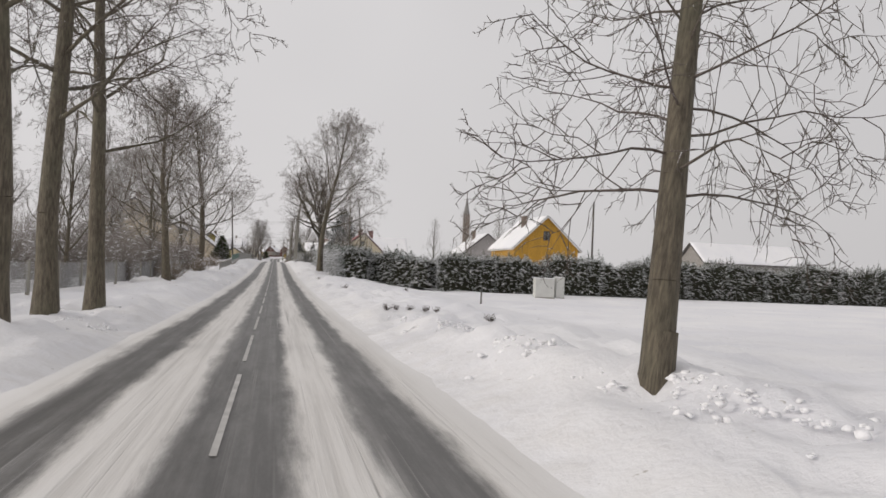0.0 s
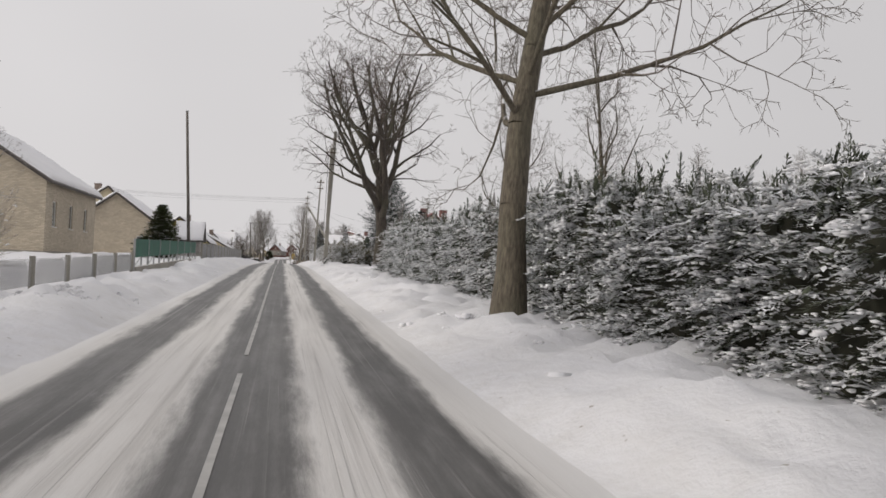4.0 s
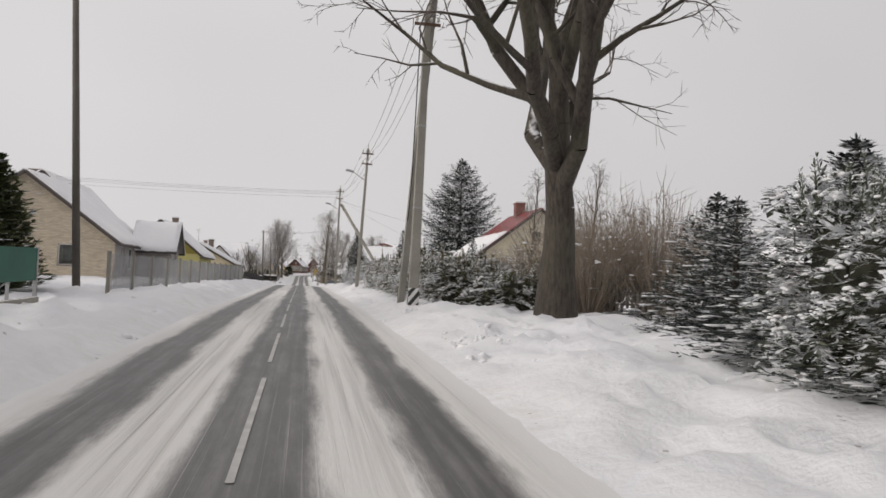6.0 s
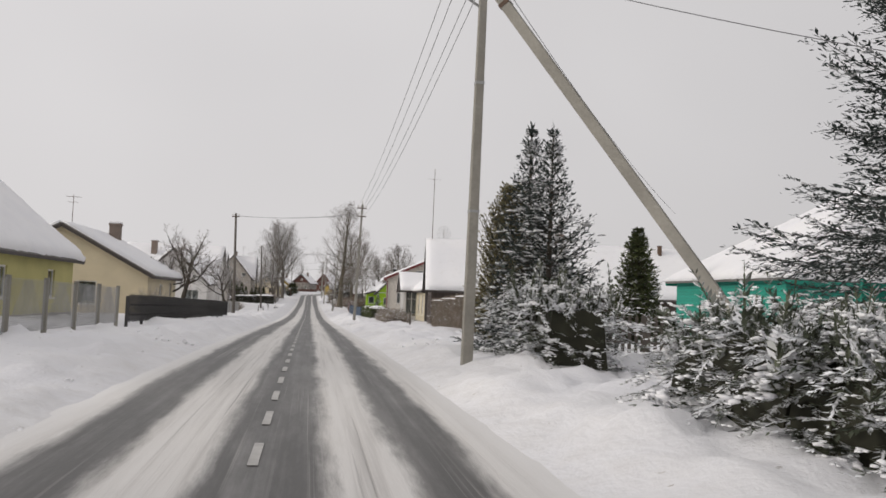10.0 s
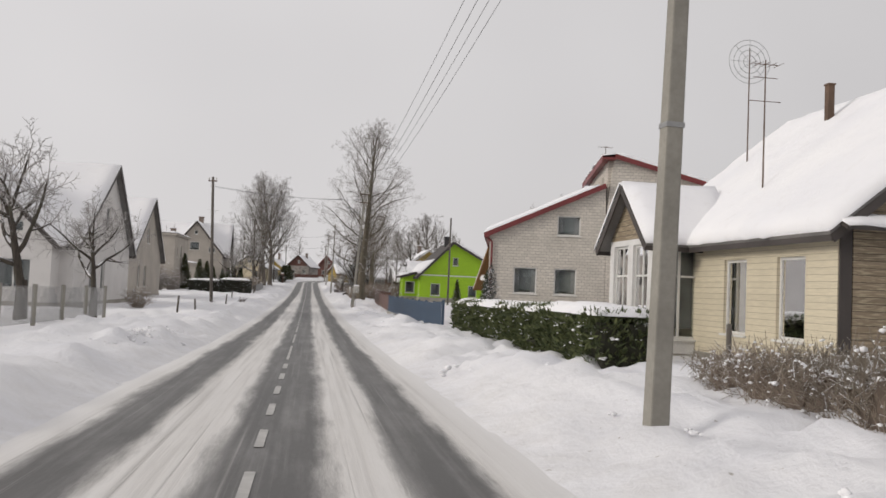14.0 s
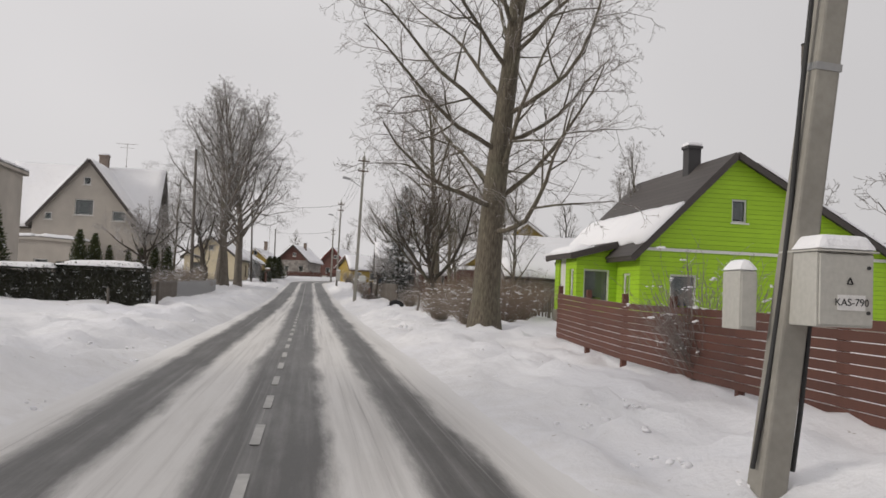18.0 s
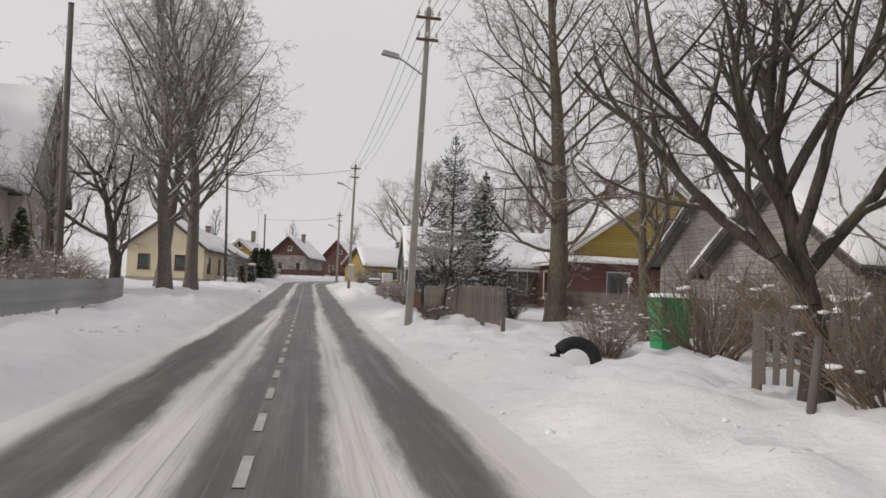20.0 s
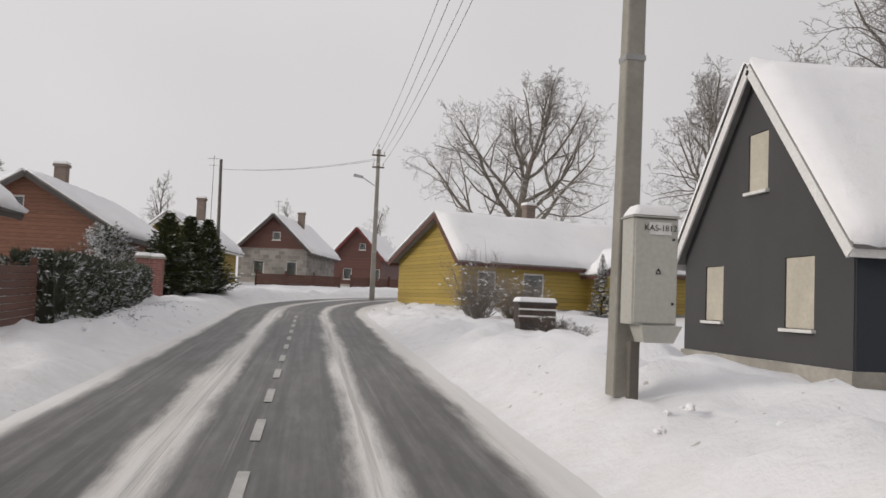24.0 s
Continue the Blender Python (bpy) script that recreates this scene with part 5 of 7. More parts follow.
    if snow:
        up = (rng.random(n) < np.where(t, 0.4, 0.2) * snow * (40 / dens if kind != "spruce" else 1.0))
        q = p[up] + nrm[up] * (0.16 if kind == "spruce" else 0.05)
        k = rng.uniform(0.014, 0.034, len(q)) if kind != "twigs" else rng.uniform(0.012, 0.04, len(q))
        q[:, 2] += k * 0.3
        if kind == "spruce":
            wide = np.concatenate([np.full(len(w), u) for w, u in zip(pads, (0.026, 0.036, 0.040, 0.038, 0.030, 0.020))]) * rng.uniform(0.6, 1.4, sum(len(w) for w in pads))
            q, k = np.concatenate([q, *pads]), np.concatenate([k, wide])
        out["clinging_snow"] = lumps_np("clinging_snow", q, np.stack([k * 1.1, k * 1.25, k * 0.75] if kind == "twigs" else [k * 1.6, k * 1.9, k * 0.62], 1), seed, 2 if kind == "twigs" else 3, 0.25)
        out["clinging_snow"].materials.append(M["snow"])
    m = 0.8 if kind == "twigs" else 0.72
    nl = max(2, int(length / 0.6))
    # solid core box; its dark colour stands for the hedge's inner shade
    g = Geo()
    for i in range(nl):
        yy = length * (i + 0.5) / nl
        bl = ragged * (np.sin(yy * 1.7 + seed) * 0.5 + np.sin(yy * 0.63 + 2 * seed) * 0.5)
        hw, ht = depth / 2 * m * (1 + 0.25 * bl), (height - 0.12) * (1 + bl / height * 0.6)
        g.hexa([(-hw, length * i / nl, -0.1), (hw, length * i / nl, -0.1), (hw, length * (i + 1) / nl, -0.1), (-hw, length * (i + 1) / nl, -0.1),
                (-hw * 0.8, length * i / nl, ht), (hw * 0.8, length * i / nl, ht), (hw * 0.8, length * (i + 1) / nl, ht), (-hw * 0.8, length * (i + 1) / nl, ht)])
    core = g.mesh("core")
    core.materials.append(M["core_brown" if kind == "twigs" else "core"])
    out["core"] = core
    return out


HEDGES = {}


def hedge_run(label, x0, y0, x1, y1, depth, height, mat, kind, snow=0.5, ragged=0.25, dens=45, cap=0.0, piece=4.0, name="hedge", category="hedge"):
    """A hedge from one point to another, of shrubs a few metres long."""
    lng = math.hypot(x1 - x0, y1 - y0)
    n = max(1, round(lng / piece))
    h = thing(name, label, category, x0, y0, None, 0)
    o = h.matrix_world.translation
    turn = math.atan2(y1 - y0, x1 - x0) - math.pi / 2
    rng = random.Random(int(x0 * 3 + y0))
    for k in range(n):
        s = k % 2
        key = (mat, kind, round(lng / n, 2), depth, height, s, snow, dens)
        if key not in HEDGES:
            HEDGES[key] = hedge_np(17 * s + int(height * 10), lng / n, depth, height, mat, kind, snow, ragged, dens)
        f = (k + 0.0) / n
        px, py = x0 + (x1 - x0) * f, y0 + (y1 - y0) * f
        m = Matrix.Translation((px - o.x, py - o.y, ground_z(px, py) - o.z)) @ Matrix.Rotation(turn, 4, "Z") @ Matrix.Diagonal((1, 1, rng.uniform(0.93, 1.07), 1))
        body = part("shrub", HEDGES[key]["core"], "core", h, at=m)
        for nm, me in HEDGES[key].items():
            if nm != "core":
                part(nm, me, "snow", body)
        if cap:
            c = [(-depth * 0.53, 0, height + 0.02), (-depth * 0.53, lng / n, height + 0.02), (depth * 0.53, lng / n, height + 0.02), (depth * 0.53, 0, height + 0.02)]
            part("snow_cap", snow_slab("snow_cap", c, cap, k + 3, 0.05), "snow", body, "thick cap of snow")
    return h


BUSH = {}


def bush_kind(key, seed, height, radius, stems, mat="twig_brown", snow=0.3, upright=0.8):
    rng = np.random.default_rng(seed)
    p0, p1, r0, r1, sp, ss = [], [], [], [], [], []
    for _ in range(stems):
        a = rng.uniform(0, 2 * np.pi)
        lean = rng.uniform(0.05, 1.0) ** 0.8
        d = np.array([np.cos(a) * lean * radius, np.sin(a) * lean * radius, height * (1 - 0.35 * lean) * rng.uniform(0.6, 1.0)])
        c = np.array([np.cos(a), np.sin(a), 0]) * radius * 0.25 * rng.random()
        q = c + d * 0.5 + rng.normal(0, 0.06, 3)
        e = c + d + rng.normal(0, 0.1, 3)
        p0 += [c, q]
        p1 += [q, e]
        r0 += [0.012, 0.008]
        r1 += [0.008, 0.003]
        for _ in range(7):
            s = rng.uniform(0.25, 1.0)
            b = c + (e - c) * s
            t = d / np.linalg.norm(d) * 0.6 + rng.normal(0, 0.5, 3)
            ln = rng.uniform(0.12, 0.45) * min(1, height)
            p0.append(b), p1.append(b + t * ln), r0.append(0.005), r1.append(0.0025)
            if rng.random() < snow * 0.25:
                k = rng.uniform(0.02, 0.055)
                sp.append(b + t * ln * 0.5), ss.append([k * 1.5, k * 1.5, k * 0.6])
    me = tubes_np("branchwork", p0, p1, r0, r1, 3)
    me.materials.append(M[mat])
    lum = None
    if sp:
        lum = lumps_np("clinging_snow", sp, ss, seed, 3)
        lum.materials.append(M["snow"])
    BUSH[key] = me, lum


def put_bush(key, x, y, scale=1.0, turn=0.0, label="leafless garden shrub dusted with snow", sz=None, name="shrub"):
    t = thing(name, label, "shrub", x, y, None, turn)
    t.scale = (scale, scale, sz or scale)
    for nm, me in zip(("branchwork", "clinging_snow"), BUSH[key]):
        if me:
            part(nm, me, "twig", t)
    return t


# ---- houses on the right-hand side ----
W1, W2 = (0, 0), (1, 0)
house("ochre boarded cottage with a snow-covered gable roof", 28.8, 100, 8.2, 11, 3.7, 7.6, walls="boards_ochre", trim="white_paint",
      windows=[("S", 4.1, 4.7, 0.85, 1.1, (1, 1), "frame_brown")], chimneys=[(2.6, 5, 0.6, 5.5, 7.7, "old_brick")])
house("low farm building under a snowy roof behind the hedges", 58, 107, 15, 8, 3.0, 5.6, "x", walls="boards_grey")
house("grey gabled farmhouse among garden trees", 34, 152, 9, 10, 3.2, 6.8, walls="plaster_grey", chimneys=[(3, 5, 0.6, 5, 7.4, "old_brick")])
house("cream sided house with a red metal roof half hidden by snow", 12.0, 158.6, 7.9, 8.6, 2.7, 6.05, walls="boards_cream", roof="roof_red", trim="trim_dark", apex=0.545,
      snow=((0, 0.5), (0, 0.9)), overhang=0.32,
      windows=[("S", 4.1, 3.85, 0.6, 0.65, W1, "frame_brown"), ("S", 4.35, 1.15, 0.75, 1.0, W1), ("S", 1.6, 1.15, 0.75, 1.0, W1), ("W", 2.0, 1.1, 0.8, 1.0, W1), ("W", 5.0, 1.1, 0.8, 1.0, W1), ("W", 7.2, 1.1, 0.8, 1.0, W1)],
      chimneys=[(4.0, 4.6, 0.7, 5.0, 6.75, "red_brick"), (5.8, 2.2, 0.75, 4.4, 6.5, "red_brick")])
house("turquoise boarded cottage under a hipped roof deep in snow", 15.7, 186.2, 13, 8.4, 2.85, 6.6, "x", walls="boards_teal", gable="boards_teal", trim="trim_teal", hips=6.8, windows=[("S", 2, 0.9, 0.9, 1.2, W1), ("S", 5, 0.9, 0.9, 1.2, W1), ("W", 2, 0.9, 0.9, 1.2, W1), ("W", 5, 0.9, 0.9, 1.2, W1)])
house("long dark-boarded barn under a deep snow roof", 7.3, 209.6, 16, 6.4, 2.6, 5.5, "x", turn=-6, walls="boards_dark", gable="boards_dark",
      windows=[("W", 2.0, 0.8, 0.5, 1.3, W1), ("W", 4.2, 0.8, 0.5, 1.3, W1)], chimneys=[(6.2, 2.4, 0.22, 4.6, 5.6, "rust"), (14.2, 2.4, 0.22, 4.6, 5.7, "rust")], name="barn")
weathered = house("old cream house with a peeling board gable and snowy roof", 9.6, 229.4, 9.9, 9.2, 3.0, 6.9, walls="boards_cream", gable="boards_peeled", trim="trim_dark", plinth=0.3,
      windows=[("S", 2.05, 0.9, 1.05, 1.65, W1), ("S", 4.5, 4.3, 0.75, 0.95, (1, 1)), ("W", 1.5, 0.8, 1.0, 1.65, W1), ("W", 3.7, 0.8, 1.0, 1.65, W1)],
      chimneys=[(3.7, 6.0, 0.17, 5.2, 7.2, "rust")])
part("board_cladding", Geo().box(0.28, 9.85, -0.03, -0.003, 0.32, 0.88).box(0.28, 1.48, -0.03, -0.003, 0.88, 2.58).box(2.62, 9.85, -0.03, -0.003, 0.88, 2.58).box(0.28, 9.85, -0.03, -0.003, 2.58, 2.98), "boards_peeled", weathered, "weathered boards with peeling paint")
part("corner_board", Geo().box(0.02, 0.26, -0.035, -0.002, 0.32, 2.98), "trim_dark", weathered)
part("pent_roof", Geo().hexa([(-0.2, -0.55, 2.85), (10.1, -0.55, 2.85), (10.1, 0, 3.1), (-0.2, 0, 3.1), (-0.2, -0.55, 2.92), (10.1, -0.55, 2.92), (10.1, 0, 3.17), (-0.2, 0, 3.17)]), "trim_dark", weathered)
part("roof_snow", snow_slab("roof_snow", [(-0.2, -0.57, 2.925), (10.1, -0.57, 2.925), (10.1, -0.01, 3.175), (-0.2, -0.01, 3.175)], 0.1, 4), "snow", weathered)
house("glazed white porch with a small snowy gable roof", 8.45, 235.0, 1.9, 2.9, 3.0, 4.35, "x", walls="white_paint", gable="boards_peeled", trim="trim_dark", name="porch", plinth=0.2, overhang=0.3,
      windows=[("S", 1.0, 0.55, 1.6, 2.3, (2, 1)), ("W", 0.75, 0.55, 1.0, 2.3, (1, 1)), ("W", 2.1, 0.55, 1.0, 2.3, (1, 1))])

wing = house("pale brick wing under a red mono-pitch roof", 8.7, 255.2, 5.5, 9.0, 4.0, 6.45, walls="white_brick", roof="roof_red", trim="trim_red", apex=0.985, overhang=0.25, snow=((0.0, 0.95), (0, 0)), lift=rise(255) + 0.55, turn=-13,
      windows=[("S", 1.75, 1.2, 1.1, 1.25, W1), ("S", 3.65, 1.2, 1.05, 1.25, W1), ("S", 3.75, 4.02, 1.1, 0.95, W1), ("W", 2.7, 1.1, 1.15, 1.35, W1), ("W", 7.4, 1.1, 1.0, 1.35, W1)])
part("downpipe", Geo().tube((0.12, -0.09, 0.2), (0.12, -0.09, 3.6), 0.05, 0.05, 8).tube((0.12, -0.09, 3.6), (-0.2, -0.2, 3.85), 0.05, 0.05, 8), "trim_red", wing, "dark red rainwater pipe")
block = house("tall pale brick block with a dark red roof edge", 14.07, 253.95, 9, 9.5, 5.4, 7.85, walls="white_brick", roof="roof_red", trim="trim_red", apex=0.03, overhang=0.3, snow=((0, 0), (0.0, 1.0)), lift=rise(255) + 0.55, turn=-13,
      windows=[("S", 0.95, 3.9, 0.7, 1.05, W1), ("S", 4.2, 3.6, 0.85, 1.1, W1), ("S", 4.4, 1.1, 0.9, 1.2, W1)],
      doors=[("S", 1.9, 0.35, 1.0, 2.05, "frame_brown")], chimneys=[(3.6, 4.5, 0.7, 6.4, 8.2, "red_brick")])
part("upper_wall", strip_wall(0.28, 9.22, (lambda u: 2.3, []), [(a - 0.3, a + 0.3, 1.2, 1.75) for a in (2.2, 4.7, 7.2)], lambda u, d, z: (d, u, z + 5.4), 0.28), "white_brick", block)
for a in (2.2, 4.7, 7.2):
    add_window(block, "W", a, 6.6, 0.6, 0.55, lambda u, d, z: (d, u, z), W1, curtain=False)
part("eave_board", Geo().box(-0.35, -0.30, -0.3, 9.8, 7.56, 7.86).box(-0.30, 0.3, -0.3, 9.8, 7.70, 7.80), "trim_red", block, "dark red eaves board")
part("roof_snow", snow_slab("roof_snow", [(-0.36, -0.3, 7.87), (-0.36, 9.8, 7.87), (0.3, 9.8, 7.95), (0.3, -0.3, 7.95)], 0.12, 77), "snow", block)
canopy = thing("porch_canopy", "small red-edged canopy on posts before a brick house", "porch", 14.4, 251.9, turn=-13)
for k in (0, 1):
    c = [(-0.1 if k == 0 else 2.7, -0.1, 2.35), (-0.1 if k == 0 else 2.7, 2.0, 2.35), (1.3, 2.0, 3.0), (1.3, -0.1, 3.0)]
    part("roof", roof_slab(c, 0.08), "roof_red", canopy)
    up = Vector((0, 0, 0.09))
    part("roof_snow", snow_slab("roof_snow", [Vector(q) + up for q in c], 0.12, 40 + k), "snow", canopy)
for px, py in ((0.05, 0.0), (2.5, 0.0)):
    part("post", Geo().box(px, px + 0.1, py, py + 0.1, -0.2, 2.4), "trim_dark", canopy)

house("orange-brown wooden house with a steep snowy roof", 14.1, 271.8, 9, 10.0, 2.35, 5.45, "x", walls="boards_log", gable="boards_log", roof="boards_orange", trim="boards_orange", overhang=0.75,
      windows=[("W", 5.2, 2.75, 0.7, 0.95, W1), ("W", 3.0, 0.6, 0.7, 1.2, W1), ("W", 6.0, 0.6, 0.7, 1.2, W1)])
lime = house("lime green boarded house with a dark snow-streaked roof", 11.1, 298.9, 9.2, 8.0, 2.85, 6.1, walls="boards_lime", roof="roof_dark", trim="trim_dark", apex=0.35, snow=((0.12, 0.5), (0.02, 0.9)), overhang=0.4,
      windows=[("S", 3.5, 3.85, 0.55, 0.8, W1), ("S", 1.55, 0.8, 0.95, 1.2, W1), ("S", 5.3, 0.75, 0.85, 1.15, W1), ("W", 1.2, 0.8, 0.7, 1.2, W1)],
      chimneys=[(2.95, 2.6, 0.48, 4.8, 6.75, "render_dark")], plinth=0.6)
part("belt_trim", Geo().box(0.1, 9.1, -0.05, -0.003, 2.76, 2.86), "white_paint", lime)
house("lime green boarded bay with a low dark roof", 9.6, 301.0, 1.49, 2.6, 2.6, 3.0, walls="boards_lime", roof="roof_dark", trim="trim_dark", snow=((0.0, 0.5), (0.1, 0.4)), overhang=0.3, plinth=0.6, apex=0.95, name="house_annex",
      windows=[("S", 0.75, 0.95, 0.95, 1.15, (0, 0)), ("W", 0.55, 0.9, 0.5, 1.2, W1)], doors=[("W", 1.7, 0.6, 0.85, 1.9, "white_paint")])
house("low lime green side wing with a snowy lean-to roof", 20.35, 299.4, 3.2, 7, 1.6, 2.5, walls="boards_lime", roof="roof_dark", trim="trim_dark", apex=0.03, snow=((0, 0), (0.0, 0.9)), overhang=0.3, plinth=0.4, name="house_annex")
house("weathered shed among the garden trees", 13, 322, 9, 7, 2.5, 4.6, "x", walls="boards_grey", name="shed")
house("snow-roofed outbuilding behind the shrubs", 10.2, 313.5, 9, 6, 2.0, 3.7, "x", walls="boards_grey", name="shed")

brown_yellow = house("red-brown boarded house with a mustard gable and snowy roof", 11.9, 338.5, 11, 11, 2.7, 6.6, walls="boards_brown", gable="boards_yellow", trim="white_paint",
      windows=[("S", 3.1, 0.8, 1.2, 1.4, W1), ("S", 6.2, 0.8, 1.2, 1.4, W1), ("S", 5.5, 3.7, 0.75, 1.05, (1, 1)), ("W", 2, 0.8, 1.0, 1.4, W1)], chimneys=[(4.8, 6, 0.6, 5.6, 7.4, "old_brick")])
part("pent_roof", Geo().hexa([(-0.2, -0.5, 2.55), (11.2, -0.5, 2.55), (11.2, 0, 2.8), (-0.2, 0, 2.8), (-0.2, -0.5, 2.62), (11.2, -0.5, 2.62), (11.2, 0, 2.87), (-0.2, 0, 2.87)]), "white_paint", brown_yellow)
part("roof_snow", snow_slab("roof_snow", [(-0.2, -0.52, 2.625), (11.2, -0.52, 2.625), (11.2, -0.01, 2.875), (-0.2, -0.01, 2.875)], 0.1, 9), "snow", brown_yellow)
house("glazed brown porch with a mustard gable", 9.3, 341.8, 2.6, 3.4, 2.3, 3.7, "x", walls="boards_brown", gable="boards_yellow", trim="white_paint", name="porch", overhang=0.3,
      windows=[("S", 1.3, 0.8, 1.6, 1.3, (2, 0)), ("W", 1.7, 0.8, 2.4, 1.3, (3, 0))])

dark_house = house("dark grey rendered house with boarded windows and snowy roof", 7.25, 360.3, 12, 5.0, 2.2, 5.1, "x", walls="render_dark", gable="render_dark", trim="white_paint", overhang=0.18, lift=1.52, plinth=0.45, plinth_mat="concrete_grey",
      windows=[("W", 1.25, 0.95, 0.75, 1.05, W1, "frame", True), ("W", 3.85, 1.0, 0.65, 0.95, W1, "frame", True), ("W", 2.45, 3.1, 0.6, 0.95, W1, "frame", True)], chimneys=[(4.5, 2.4, 0.28, 4.4, 5.72, "render_dark")])
part("slate_cladding", Geo().box(0.02, 11.98, -0.03, -0.003, 0.32, 2.2), "render_navy", dark_house, "dark slate-blue cladding")
house("low yellow boarded house under a broad snowy roof", 5.5, 379.4, 11, 6.2, 2.05, 3.6, "x", turn=15, apex=0.3, walls="boards_yellow", gable="boards_yellow", trim="boards_brown", plinth=0.3,
      windows=[("S", 1.0, 0.6, 0.75, 0.95, W1), ("S", 2.9, 0.6, 0.9, 0.95, W1)], doors=[("S", 6.0, 0.15, 0.9, 1.85, "trim_teal")], chimneys=[(4.6, 3.6, 0.4, 3.2, 4.4, "old_brick")])
house("little gabled entrance of a yellow house", 10.84, 379.76, 2.4, 1.3, 1.75, 2.55, turn=15, walls="boards_yellow", trim="boards_brown", name="porch", plinth=0, doors=[("S", 1.2, 0.15, 0.85, 1.6, "trim_teal")])

# ---- houses on the left-hand side ----
house("tall pale brick house with a snow-covered roof", -24, 119, 11, 13, 4.5, 8.0, walls="cream_brick",
      windows=[("E", 2.0, 1.8, 0.9, 1.5, W1), ("E", 6.0, 1.8, 0.9, 1.5, W1), ("E", 10.0, 1.8, 0.9, 1.5, W1), ("S", 7.5, 1.6, 1.1, 1.4, W1)], chimneys=[(5, 6, 0.7, 7, 9.2, "old_brick")])
house("cream gabled house with a snowy roof and brick chimney", -25.2, 171, 9.2, 13, 4.2, 8.0, walls="plaster_cream", apex=0.6,
      windows=[("S", 5.6, 5.2, 0.9, 0.9, W1), ("S", 2.6, 1.6, 0.9, 1.3, W1), ("S", 6.4, 1.6, 0.9, 1.3, W1)], chimneys=[(3.2, 5.5, 0.7, 6.2, 8.6, "old_brick")])
lilac = house("low lilac-grey house with a brick gable and snowy roof", -20.4, 153, 10, 10.2, 2.35, 6.0, walls="plaster_grey", gable="cream_brick",
      windows=[("E", 2.2, 0.8, 0.8, 1.2, W1), ("E", 4.6, 0.7, 1.3, 1.3, W1), ("S", 7.4, 0.8, 1.0, 1.2, W1)])
part("brick_facing", strip_wall(0.0, 10.0, (lambda u: 2.34, []), [(6.9, 7.9, 0.8, 2.0)], lambda u, d, z: (u, d - 0.07, z), 0.065), "cream_brick", lilac, "cream brick facing")
house("small grey entrance porch with a gable", -10.4, 159.2, 2.2, 3.2, 2.2, 3.8, "x", walls="boards_grey", gable="boards_dark", name="porch", windows=[("E", 1.6, 0.8, 1.0, 1.1, W1)])
house("yellow-green plastered house with an olive gable", -17.4, 188.2, 7.6, 10.6, 2.75, 5.9, walls="plaster_yellow", gable="plaster_olive",
      windows=[("S", 4.6, 0.95, 1.15, 1.1, W1), ("S", 3.6, 3.5, 0.9, 0.8, W1), ("E", 2.2, 0.95, 0.9, 1.1, W1), ("E", 7.6, 0.95, 0.9, 1.1, W1)], chimneys=[(4.4, 5, 0.55, 4.8, 6.4, "old_brick")])
house("small cream cottage with a snowy roof", -16.6, 206, 8.6, 9.2, 2.5, 4.8, walls="plaster_cream", windows=[("S", 5.6, 0.8, 1.0, 1.2, W1), ("E", 4, 0.8, 0.9, 1.2, W1)],
      chimneys=[(5.2, 7.5, 0.6, 3.8, 5.4, "old_brick")], doors=[("E", 7.4, 0.2, 0.9, 1.9, "boards_grey")])
for yy, xx, mat, tint in ((254.9, -20.2, "plaster_white", "white"), (273.0, -21.5, "plaster_pink", "faded grey"), ):
    house(f"{tint} plastered house with a very steep snowy roof", xx, yy, 10.2, 11.4, 3.0, 7.2, "x", walls=mat, apex=0.58, overhang=0.3,
          windows=[("E", 3.2, 0.9, 0.8, 1.5, W1), ("E", 5.4, 0.9, 0.8, 1.5, W1), ("E", 6.0, 4.0, 0.9, 1.1, W1), ("S", 8.2, 0.9, 1.5, 1.5, W2), ("S", 3.5, 0.9, 1.2, 1.3, W1)], chimneys=[(3.0, 4.4, 0.6, 5.0, 7.4, "old_brick")])
house("white plastered cross wing with a steep gable", -17.7, 253.7, 7.1, 4.5, 3.0, 6.5, walls="plaster_white", overhang=0.3,
      windows=[("S", 5.6, 0.9, 1.4, 1.3, W2), ("S", 5.7, 3.3, 0.45, 0.5, (0, 0)), ("S", 2.2, 0.9, 1.3, 1.3, W1)], name="house_wing")
house("flat-roofed two-storey plastered house", -24.2, 306, 10.6, 9.5, 5.9, 6.02, walls="plaster_pink", roof="roof_slate", overhang=0.2, trim="plaster_pink",
      windows=[("S", 7.2, 3.6, 1.6, 1.15, W2), ("S", 2.6, 3.6, 1.6, 1.15, W2), ("E", 4.6, 3.6, 0.9, 1.3, W1), ("E", 1.8, 3.6, 0.7, 0.9, W1)], chimneys=[(9.2, 7.5, 0.5, 6, 6.8, "old_brick")])
house("grey plastered house with a steep slate-hung gable and snowy roof", -21.0, 335.2, 10.0, 5.4, 4.4, 8.75, "x", walls="plaster_pink", gable="plaster_grey", overhang=0.3,
      windows=[("E", 2.7, 5.0, 0.8, 1.0, W1), ("E", 2.7, 1.6, 1.0, 1.2, W1)], chimneys=[(6.0, 2.0, 0.6, 7.8, 9.5, "old_brick")])
